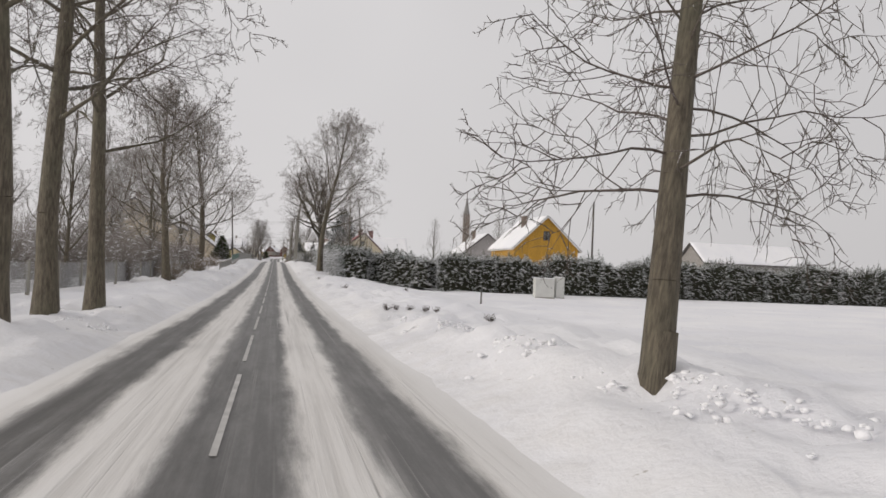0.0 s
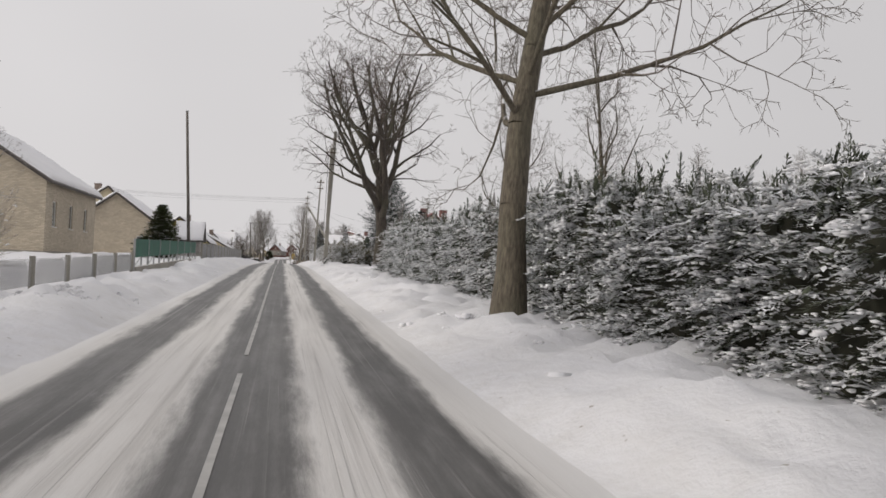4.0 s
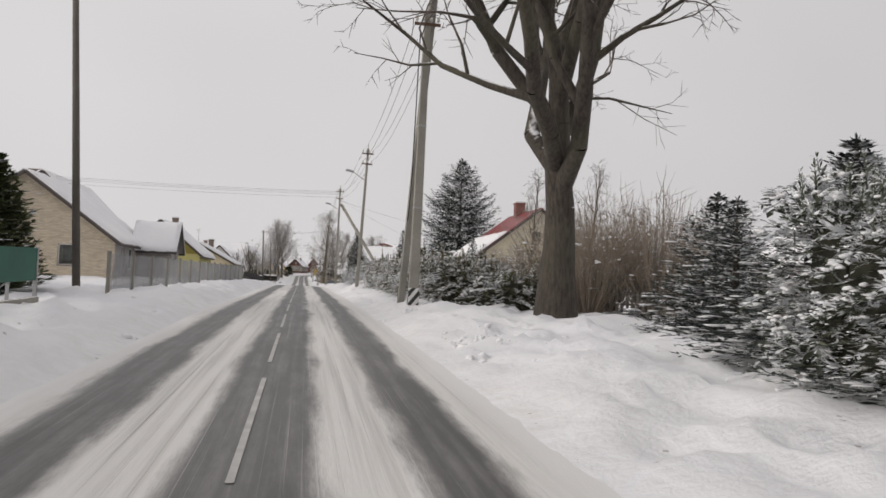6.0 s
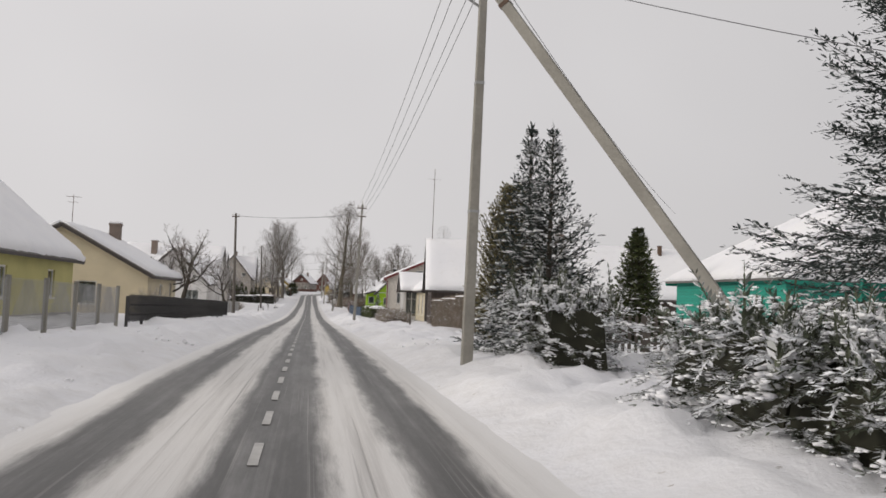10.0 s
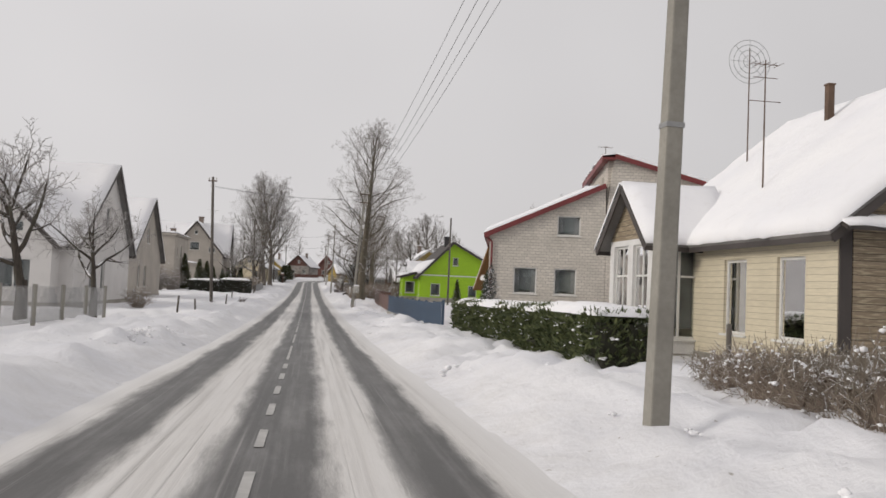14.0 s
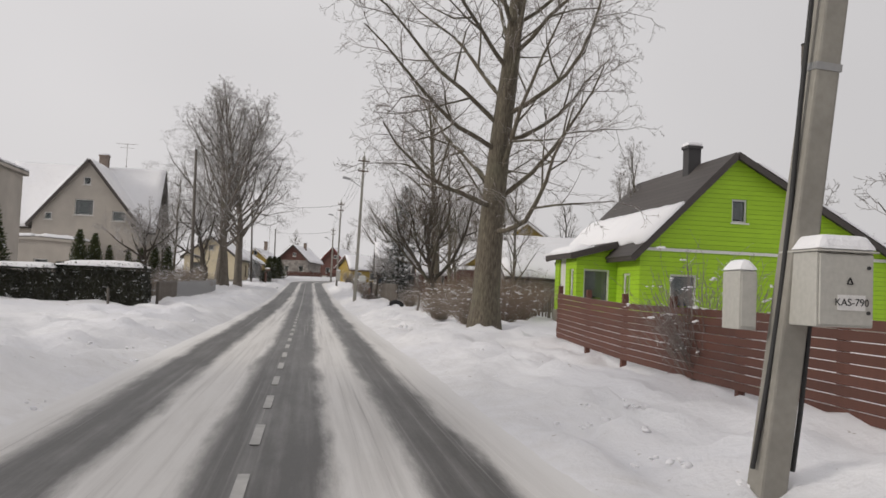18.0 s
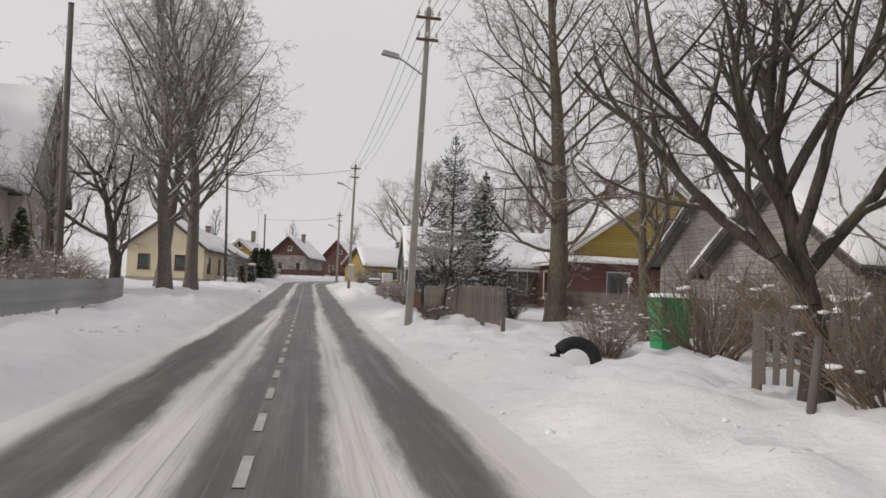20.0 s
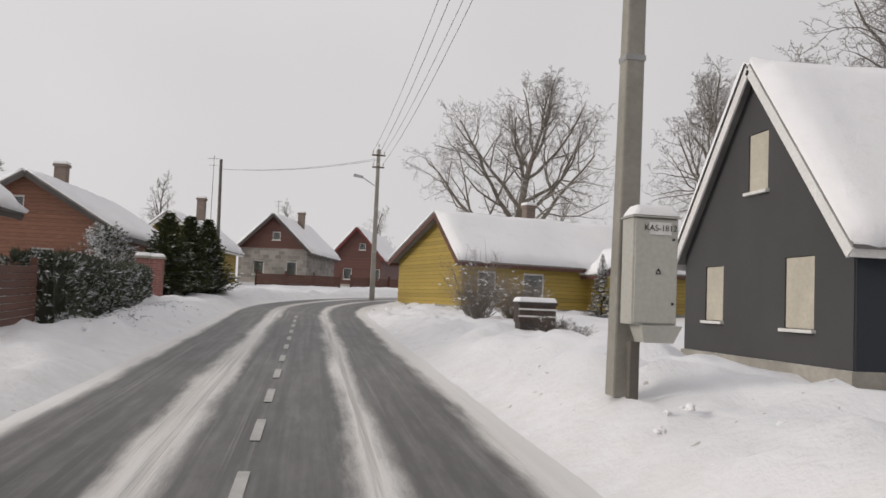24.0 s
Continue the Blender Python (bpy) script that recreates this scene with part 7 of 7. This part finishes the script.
hedge_run("clipped conifer hedge with clumps of snow", 5.3, 158.6, 5.2, 163.6, 1.8, 1.3, "spruce", "spruce", 1.2, 0.4, dens=42)
hedge_run("low spreading conifers heavy with snow", 5.4, 155.4, 5.3, 158.4, 1.6, 0.6, "spruce", "spruce", 1.2, 0.3, dens=42)
hedge_run("low spreading conifers heavy with snow", 5.2, 163.8, 5.1, 169.8, 1.9, 0.85, "spruce", "spruce", 2.4, 0.4, dens=42)
hedge_run("single dense conifer bush beside a pole", 4.9, 152.6, 4.9, 154.6, 1.6, 1.5, "spruce_brown", "spruce", 0.6, 0.4, dens=46, name="shrub", category="shrub")
hedge_run("low snowy conifers beside a pole", 4.75, 174.2, 5.1, 178.6, 1.5, 1.05, "spruce", "spruce", 1.2, 0.4, dens=42)
hedge_run("long clipped hedge of bare brown twigs", 7.5, 187.5, 7.5, 206, 1.3, 1.42, "twig_brown", "twigs", 0.5, 0.1, dens=260, cap=0.06)
hedge_run("bushy brown hedge with snow on top", 6.0, 215.5, 6.3, 226.5, 1.6, 0.5, "twig_brown", "twigs", 2.6, 0.4, dens=240)
hedge_run("clipped green thuja hedge under a cap of snow", 6.0, 230.2, 6.25, 246.4, 1.3, 0.85, "thuja", "thuja", 0.9, 0.16, dens=190, cap=0.2)
hedge_run("low dark clipped hedge under a cap of snow", -11.8, 305.3, -5.7, 305.0, 1.2, 1.2, "spruce_low", "thuja", 0.5, 0.08, dens=130, cap=0.2)
hedge_run("bushy brown hedge with snow on top", 5.3, 338.2, 5.2, 349.6, 1.7, 0.6, "twig_brown", "twigs", 3.6, 0.4, dens=220)
hedge_run("clipped dark hedge with snow behind a gate", -4.4, 365.7, -4.9, 376.4, 1.0, 1.05, "spruce", "thuja", 0.6, 0.12, dens=140)

# ---- shrubs ----
bush_kind("bush", 3, 1.5, 1.1, 130)
bush_kind("tall_bush", 4, 2.6, 1.5, 150, "twig", 0.25)
bush_kind("thicket", 8, 1.5, 1.25, 90, "twig_red", 0.12)
bush_kind("rime_bush", 14, 2.9, 1.5, 210, "twig_brown", 0.08)
bush_kind("tuft", 6, 0.5, 0.35, 26, "twig_dark", 0.05)
for k, (key, x, y, s) in enumerate((("bush", 5.0, 296.6, 0.9), ("bush", 5.2, 313, 0.7), ("tall_bush", 6.5, 332.0, 0.8), ("tall_bush", 7.0, 327.5, 0.8),
                                    ("bush", -7.4, 256, 0.7), ("tall_bush", -13.0, 301.5, 1.0), ("tall_bush", -14.5, 302.5, 1.1), ("tall_bush", -16.0, 301, 1.1), ("bush", -6.6, 325, 1.2), ("bush", -7.6, 329, 1.2), ("bush", -6.6, 308.5, 0.9), ("bush", -7.0, 312.5, 1.0), ("tall_bush", -7.4, 316.0, 0.7), ("bush", -6.7, 319.5, 1.0), ("tall_bush", -6.9, 323.0, 0.7), ("tall_bush", -6.8, 200.5, 0.6), ("bush", 8.0, 250.2, 0.8), ("bush", 11.2, 251.4, 0.7), ("bush", 12.6, 251.2, 0.7),
                                    ("tall_bush", 4.9, 373.5, 0.8), ("bush", 6.2, 374.5, 0.9), ("tall_bush", 6.2, 284, 0.8), ("bush", 4.6, 300, 0.8), ("tall_bush", 5.6, 221, 0.4), ("tall_bush", -9.5, 96, 1.1), ("tall_bush", -8.4, 90, 1.1), ("bush", -5.6, 84, 0.9),
                                    ("tuft", 3.6, 41, 0.5), ("tuft", 7.0, 44, 0.5), ("tuft", 3.3, 60, 0.4), ("tuft", 5.2, 19, 0.4), ("tall_bush", -7.5, 33, 1.2), ("tall_bush", -8.5, 29, 1.2), ("tall_bush", -9.5, 45, 1.4), ("tall_bush", -11, 62, 1.5), ("tall_bush", -12, 70, 1.5), ("tall_bush", -6.5, 40, 1.0), ("tall_bush", -8.0, 44, 1.2), ("tall_bush", -6.4, 48, 1.1), ("tall_bush", -7.5, 57, 1.2), ("tall_bush", -6.6, 61, 1.1), ("tall_bush", -6.8, 71, 1.0), ("tall_bush", -9, 67, 1.3), ("tall_bush", -10, 52, 1.3), ("tall_bush", -10, 38, 1.2), ("bush", -5.0, 46, 0.8), ("bush", -5.2, 64, 0.9), ("tall_bush", 9.5, 84, 0.9), ("tall_bush", 14, 68, 1.1), ("tall_bush", 17, 67, 1.0), ("tall_bush", 8.6, 128, 0.9), ("tall_bush", 10, 140, 1.0), ("tuft", 3.9, 324, 1.2), ("tuft", 4.2, 325.2, 1.0), ("tuft", 3.7, 322.8, 1.1), ("tuft", 4.5, 364.8, 0.8), ("tuft", 4.8, 365.1, 0.7), ("tuft", 5.05, 364.8, 0.6), ("tuft", -4.0, 272, 0.8), ("tall_bush", 8.2, 134, 0.9), ("tall_bush", 7.6, 131, 0.8), ("rime_bush", 8.4, 125.2, 1.105), ("rime_bush", 9.4, 126.8, 1.36), ("rime_bush", 10.2, 124.6, 1.275), ("rime_bush", 11.2, 127, 1.445), ("rime_bush", 8.8, 129, 1.19), ("tuft", 3.4, 23.6, 0.4), ("tuft", 3.65, 23.5, 0.33), ("tuft", 4.0, 23.3, 0.33), ("tuft", 4.4, 23.1, 0.35), ("tuft", 4.65, 22.8, 0.33))):
    put_bush(key, x, y, s, 33 * k)

for k, (x, y, s) in enumerate(((5.3, 296.5, 0.7), (6.3, 298.0, 0.9), (7.3, 300.2, 1.1), (6.2, 301.5, 1.1), (8.0, 303.0, 1.2), (6.6, 304.6, 1.2), (8.6, 305.8, 1.3), (5.9, 307.0, 1.1), (7.4, 309.5, 1.3), (9.6, 309.0, 1.4), (7.0, 313, 1.4), (9.5, 314, 1.5))):
    put_bush("thicket", x, y, s, 50 * k, "dense brown leafless thicket by a picket fence")

hedge_run("round clipped shrub under a flat cap of snow", -6.9, 178.2, -6.9, 179.6, 1.3, 0.8, "spruce", "thuja", 0.3, 0.05, dens=150, cap=0.2, name="shrub", category="shrub")
make_clods()
# ---- cabinets and small things on the verges ----
def lettering(parent, text, size, m, material="black_paint"):
    cu = bpy.data.curves.new("lettering", "FONT")
    cu.body, cu.size, cu.align_x, cu.align_y, cu.extrude = text, size, "CENTER", "CENTER", 0.0008
    tmp = new("lettering", cu)
    me = bpy.data.meshes.new_from_object(tmp.evaluated_get(bpy.context.evaluated_depsgraph_get()))
    bpy.data.objects.remove(tmp)
    me.name = "lettering"
    part("lettering", me, material, parent, at=m)


def snow_pad(parent, x0, x1, y0, y1, z, h):
    part("snow_cap", Geo().hexa([(x0, y0, z), (x1, y0, z), (x1, y1, z), (x0, y1, z), (x0 + 0.06, y0 + 0.05, z + h), (x1 - 0.06, y0 + 0.05, z + h), (x1 - 0.06, y1 - 0.05, z + h), (x0 + 0.06, y1 - 0.05, z + h)]), "snow", parent, "rounded cap of snow", bevel=0.035)


def meter_cabinet(x, y, z, w, d, h, text, label, mat="cabinet", sign_z=0.8, size=0.08):
    """A steel cabinet strapped to a pole: body, door, lock, warning sign, number plate and snow on top. Its door looks south."""
    c = thing("meter_cabinet", label, "cabinet", x, y, z)
    part("body", Geo().box(0, w, 0.02, d, 0, h), mat, c, bevel=0.01)
    door = part("door", Geo().box(0.015, w - 0.015, 0.0, 0.018, 0.015, h - 0.015), mat, c, bevel=0.004)
    for zz in (0.2, 0.8):
        part("lock", Geo().tube((w - 0.05, -0.012, h * zz), (w - 0.05, 0.0, h * zz), 0.012, 0.012, 8), "black_paint", door)
    part("eave", Geo().box(-0.015, w + 0.015, -0.015, d + 0.01, h, h + 0.012), mat, c)
    snow_pad(c, -0.02, w + 0.02, -0.02, d + 0.01, h + 0.013, 0.10)
    plate = part("number_plate", Geo().box(w * 0.34, w * 0.82, -0.006, -0.001, h * sign_z - size * 0.7, h * sign_z + size * 0.7), "white_paint", door)
    lettering(plate, text, size * 0.95, Matrix.Translation((w * 0.58, -0.008, h * sign_z)) @ pose(0, 0, 0, 90, 0, 0))
    s = w * 0.05
    cx, cz = w * 0.55, h * 0.5 if sign_z > 0.7 else h * 0.62
    g = Geo()
    g.bar((cx - s, -0.004, cz - s), (cx + s, -0.004, cz - s), 0.004, 0.008).bar((cx - s, -0.004, cz - s), (cx, -0.004, cz + s), 0.004, 0.008).bar((cx + s, -0.004, cz - s), (cx, -0.004, cz + s), 0.004, 0.008)
    part("warning_sign", g, "black_paint", door)
    part("bracket", Geo().box(0.03, 0.2, d, d + 0.06, h * 0.2, h * 0.24).box(0.03, 0.2, d, d + 0.06, h * 0.8, h * 0.84), "steel", c)
    return c


pz = rise(357.4)
meter_cabinet(2.93, 356.98, pz + 1.05, 0.40, 0.27, 0.90, "KAS-1812", "grey steel meter cabinet with a snow cap on a pole", sign_z=0.9, size=0.075)
duct = thing("cable_duct", "grey sheet-metal cable duct below a meter cabinet", "duct", 3.05, 357.0, pz + 0.0)
part("duct", Geo().hexa([(0, 0, 0.9), (0.26, 0, 0.9), (0.26, 0.2, 0.9), (0, 0.2, 0.9), (-0.04, -0.04, 1.045), (0.32, -0.04, 1.045), (0.32, 0.24, 1.045), (-0.04, 0.24, 1.045)]), "cabinet", duct)
part("lower_cover", Geo().box(-0.06, 0.02, 0.14, 0.22, 0.2, 0.9), "wood_pole", duct)
pz = rise(277.6)
meter_cabinet(3.46, 277.05, pz + 1.2, 0.40, 0.42, 0.48, "KAS-790", "pale steel meter cabinet with a snow cap on a pole", sign_z=0.33, size=0.07)
side_box = thing("fuse_box", "narrow pale fuse box capped with snow on a pole", "cabinet", 3.17, 277.5, pz + 1.15)
part("body", Geo().box(0, 0.13, 0, 0.24, 0, 0.40), "cabinet", side_box, bevel=0.01)
snow_pad(side_box, -0.02, 0.15, -0.02, 0.26, 0.402, 0.08)
part("door", Geo().box(0.012, 0.118, -0.012, -0.001, 0.02, 0.38), "cabinet", side_box, bevel=0.003)
for dx, ph in ((-0.14, 0.0), (0.13, 1.0)):
    pts = [tops[4] @ Vector((dx * (1 - z * 0.05) + 0.035 * math.sin(ph + z * 1.3), -0.02, z + 0.3)) for z in (0.1, 0.5, 0.9, 1.3, 1.9, 2.6, 3.4, 4.4, 5.6)]
    part("riser_cable", path_np("riser_cable", pts, 0.017, 6), "black_paint", tagged(new("riser_cable"), "thick black cable running up a power pole", "cable"))
pts = [(2.86, 123.4, rise(124) + z) for z in (2.55, 2.9, 3.6, 5.2, 7.4)]
part("riser_cable", path_np("riser_cable", [(p[0] + 0.03 * i, p[1], p[2]) for i, p in enumerate(pts)], 0.016, 6), "black_paint", tagged(new("riser_cable"), "black cable hanging along a power pole", "cable"))


def floor_cabinet(x, y, w, d, h, label, mat="cabinet_white", lid=0.05):
    c = thing("street_cabinet", label, "cabinet", x, y)
    part("plinth", Geo().box(-0.01, w + 0.01, -0.01, d + 0.01, -0.2, 0.06), "concrete_grey", c)
    part("body", Geo().box(0, w, 0, d, 0.06, h), mat, c, bevel=0.012)
    door = part("door", Geo().box(0.03, w - 0.03, -0.012, -0.001, 0.10, h - 0.03), mat, c, bevel=0.004)
    part("lock", Geo().box(w * 0.82, w * 0.87, -0.022, -0.012, h * 0.5, h * 0.58), "steel", door)
    part("lid", Geo().box(-0.025, w + 0.025, -0.025, d + 0.025, h, h + lid), mat, c, bevel=0.01)
    snow_pad(c, -0.02, w + 0.02, -0.02, d + 0.02, h + lid + 0.002, 0.05)
    return c


floor_cabinet(5.1, 355.2, 0.66, 0.6, 1.05, "pale grey street cabinet standing in snow")
floor_cabinet(17.9, 56.0, 1.35, 0.6, 1.3, "pale street cabinet standing in the snowy meadow")
floor_cabinet(19.45, 56.2, 0.6, 0.6, 1.4, "narrow pale street cabinet in the snowy meadow")
well = thing("well_cover", "dark green round well cover dusted with snow", "manhole", 6.75, 354.6)
part("ring", Geo().tube((0, 0, -0.1), (0, 0, 0.06), 0.75, 0.75, 20), "fence_green", well)
part("lid", Geo().tube((0, 0, 0.06), (0, 0, 0.10), 0.78, 0.76, 20), "snow", well)
for dx in (0.15, 0.62):
    v = thing("vent_pipe", "short black bent vent pipe in snow", "pipe", 6.9 + dx, 355.3)
    part("pipe", Geo().tube((0, 0, -0.1), (0, 0, 0.30), 0.04, 0.04, 8).tube((0, 0, 0.28), (0.2, 0, 0.28), 0.04, 0.04, 8), "black_paint", v)
chest = thing("garden_chest", "old dark wooden chest under snow in a front garden", "chest", 5.3, 370.2)
part("body", Geo().box(0, 0.9, 0, 0.6, 0.12, 0.55), "boards_dark", chest)
part("lid", Geo().box(-0.04, 0.94, -0.04, 0.64, 0.55, 0.61), "trim_dark", chest)
for zz in (0.25, 0.42):
    part("rail", Geo().box(-0.03, 0.93, -0.03, -0.002, zz, zz + 0.04), "white_paint", chest)
part("base", Geo().box(0.03, 0.87, 0.03, 0.57, -0.1, 0.12), "trim_dark", chest)
snow_pad(chest, -0.04, 0.94, -0.04, 0.64, 0.612, 0.12)

for x, y in ((-4.85, 377.6), (-4.75, 379.4)):
    g = thing("gate_pillar", "brown brick gate pillar capped with snow", "pillar", x, y)
    part("shaft", Geo().box(-0.2, 0.2, -0.2, 0.2, -0.2, 1.25), "red_brick", g)
    part("capstone", Geo().box(-0.25, 0.25, -0.25, 0.25, 1.25, 1.32), "concrete_grey", g, bevel=0.01)
    snow_pad(g, -0.24, 0.24, -0.24, 0.24, 1.322, 0.11)

# ---- antennas ----
def antenna(x, y, z, h, label, bars=((0.95, 0.5), (0.85, 0.4)), ring=False, tilt=0):
    a = thing("tv_antenna", label, "antenna", x, y, z)
    mast = part("mast", Geo().tube((0, 0, 0), (0, 0, h), 0.022, 0.015, 6), "rust", a)
    for f, w in bars:
        part("element", Geo().tube((-w, 0, h * f), (w, 0, h * f), 0.010, 0.010, 5), "rust", mast)
    for k in range(5 if bars else 0):
        part("dipole", Geo().tube((-0.35 + k * 0.17, -0.22, h * bars[0][0]), (-0.35 + k * 0.17, 0.22, h * bars[0][0]), 0.008, 0.008, 5), "rust", mast)
    if ring:
        for r in (0.62, 0.48, 0.33, 0.18):
            n = 24
            q = [(r * math.cos(i * 2 * math.pi / n), 0, h * 0.9 + r * math.sin(i * 2 * math.pi / n)) for i in range(n + 1)]
            part("ring", path_np("ring", q, 0.009, 4), "steel", mast)
        for i in range(8):
            an = i * math.pi / 4
            part("spoke", Geo().tube((0, 0, h * 0.9), (0.62 * math.cos(an), 0, h * 0.9 + 0.62 * math.sin(an)), 0.006, 0.006, 4), "steel", mast)
    return a


antenna(12.2, 237.5, rise(237) + 4.9, 3.9, "round wire antenna on a roof mast", (), True)
antenna(10.6, 233.8, rise(233) + 3.8, 3.5, "roof mast with crossed antenna bars", ((0.97, 0.3), (0.88, 0.3), (0.72, 0.4)))
antenna(7.6, 212.4, rise(212) + 5.4, 4.6, "tall thin antenna mast on a barn gable", ((0.86, 0.1),))
antenna(-13.6, 337.9, rise(338) + 8.6, 2.2, "comb-shaped television antenna on a roof", ((0.98, 0.8), (0.85, 0.5)))
antenna(-12.3, 207.5, rise(207) + 4.6, 1.9, "small television antenna on a cottage roof", ((0.95, 0.3), (0.8, 0.25)))
antenna(-16.5, 318, rise(318) + 6.2, 1.3, "thin antenna rod on a flat roof", ())
antenna(-14.5, 311, rise(311) + 6.2, 1.2, "thin antenna rod on a flat roof", ())
antenna(14.8, 256.5, rise(256) + 8.0, 1.4, "small antenna beside a brick chimney", ((0.95, 0.25), (0.7, 0.2)))
antenna(-6.0, 404, rise(404) + 2, 6.2, "tall antenna mast behind a cottage", ((0.97, 0.35), (0.9, 0.3)))
antenna(-2.5, 418, rise(418) + 4.5, 2.4, "roof antenna on a house at the bend", ((0.95, 0.3), (0.8, 0.25)))
antenna(15.5, 339.2, rise(339) + 5, 2.6, "thin mast with a small antenna", ((0.45, 0.3),))
for x, y, z in ((13.85, 280.2, 2.75), (13.85, 279.2, 2.7)):
    d = thing("satellite_dish", "white satellite dish fixed to a gable wall", "satellite dish", x, y, rise(y) + z)
    bm = bmesh.new()
    bmesh.ops.create_uvsphere(bm, u_segments=20, v_segments=10, radius=0.8)
    bmesh.ops.delete(bm, geom=[v for v in bm.verts if v.co.z > -0.66], context="VERTS")
    for v in bm.verts:
        v.co.z += 0.8
    bmesh.ops.solidify(bm, geom=bm.faces[:], thickness=0.015)
    me = bpy.data.meshes.new("dish")
    bm.to_mesh(me)
    bm.free()
    part("dish", me, "white_paint", d, at=pose(-0.25, 0, 0, 70, 0, -50), smooth=True)
    part("arm", Geo().tube((-0.25, 0, 0), (0.1, 0.1, -0.1), 0.02, 0.02, 6), "steel", d)

# ---- stakes, tyre, barrels ----
for x, y, h, lean in ((-5.0, 251.5, 0.75, 3), (-4.6, 254, 0.6, -4), (-4.9, 271, 0.55, 5), (-5.6, 283, 0.7, 2), (-6.0, 300.5, 0.6, -3), (4.7, 306.5, 0.75, 6), (5.6, 205.3, 0.8, 0), (11.0, 43.5, 0.6, 0), (-6.0, 318, 0.5, 2), (-5.7, 306, 0.7, 0), (6.4, 227.2, 0.9, 0)):
    s = thing("stake", "short dark wooden stake in the snow", "post", x, y)
    s.matrix_world = s.matrix_world @ pose(0, 0, 0, 0, lean, 0)
    part("stake", Geo().tube((0, 0, -0.2), (0, 0, h), 0.045, 0.04, 8), "wood_pole", s, smooth=True)
for y in (177.6, 178.5):
    r = thing("bike_stand", "black bent iron post with a white tag", "post", 6.25, y + 7.3)
    q = [(0.0, 0, -0.1), (0.0, 0, 0.72), (0.04, 0, 0.82), (0.11, 0, 0.86), (0.18, 0, 0.82), (0.22, 0, 0.72), (0.22, 0, -0.1)]
    part("tube", path_np("tube", q, 0.022, 8), "iron", r)
    part("tag", Geo().box(0.03, 0.19, -0.012, 0.012, 0.42, 0.62), "white_paint", r)
t = thing("tyre", "old black tyre half buried in snow", "tyre", 4.4, 312.2)
q = [(0.34 * math.cos(i * math.pi / 9), 0, 0.34 * math.sin(i * math.pi / 9) - 0.06) for i in range(19)]
part("tread", path_np("tread", q, 0.1, 8), "rubber", t, smooth=True)
b = thing("waste_bin", "green waste container behind a tree", "bin", 7.3, 315.3)
part("body", Geo().hexa([(-0.28, -0.28, 0), (0.28, -0.28, 0), (0.28, 0.28, 0), (-0.28, 0.28, 0), (-0.35, -0.35, 0.95), (0.35, -0.35, 0.95), (0.35, 0.35, 0.95), (-0.35, 0.35, 0.95)]), "green_paint", b, bevel=0.03)
part("lid", Geo().box(-0.37, 0.37, -0.37, 0.37, 0.95, 1.02), "green_paint", b, bevel=0.02)
snow_pad(b, -0.36, 0.36, -0.36, 0.36, 1.022, 0.08)
c = thing("church_tower", "distant brick church tower with a pointed spire", "church", 145, 646, rise(640))
part("tower", Geo().box(-2.2, 2.2, -2.2, 2.2, -1, 40), "old_brick", c)
part("spire", Geo().tube((0, 0, 40), (0, 0, 54), 2.5, 0.1, 8), "roof_slate", c)


for k in range(6):
    st = thing("steel_rod", "thin dark steel rod standing in snow", "rod", 8.5 + 0.17 * k, 298.2 + 0.25 * (k % 2), None, 0, "rods by a lime green house")
    part("shaft", Geo().tube((0, 0, -0.2), (0.02 * (k - 3), 0, 0.34 + 0.05 * (k % 3)), 0.014, 0.012, 6), "iron", st)

dr = thing("drain_pipe", "dark culvert mouth half covered by snow", "pipe", -2.95, 352.6)
part("pipe", Geo().tube((-0.3, 0.08, -0.2), (0.35, -0.1, -0.13), 0.17, 0.17, 12), "concrete_grey", dr)
# near-black disc on the closed pipe end, painting the shade of its hollow
part("mouth", Geo().tube((0.345, -0.1, -0.13), (0.356, -0.103, -0.13), 0.14, 0.14, 12), "dark", dr)
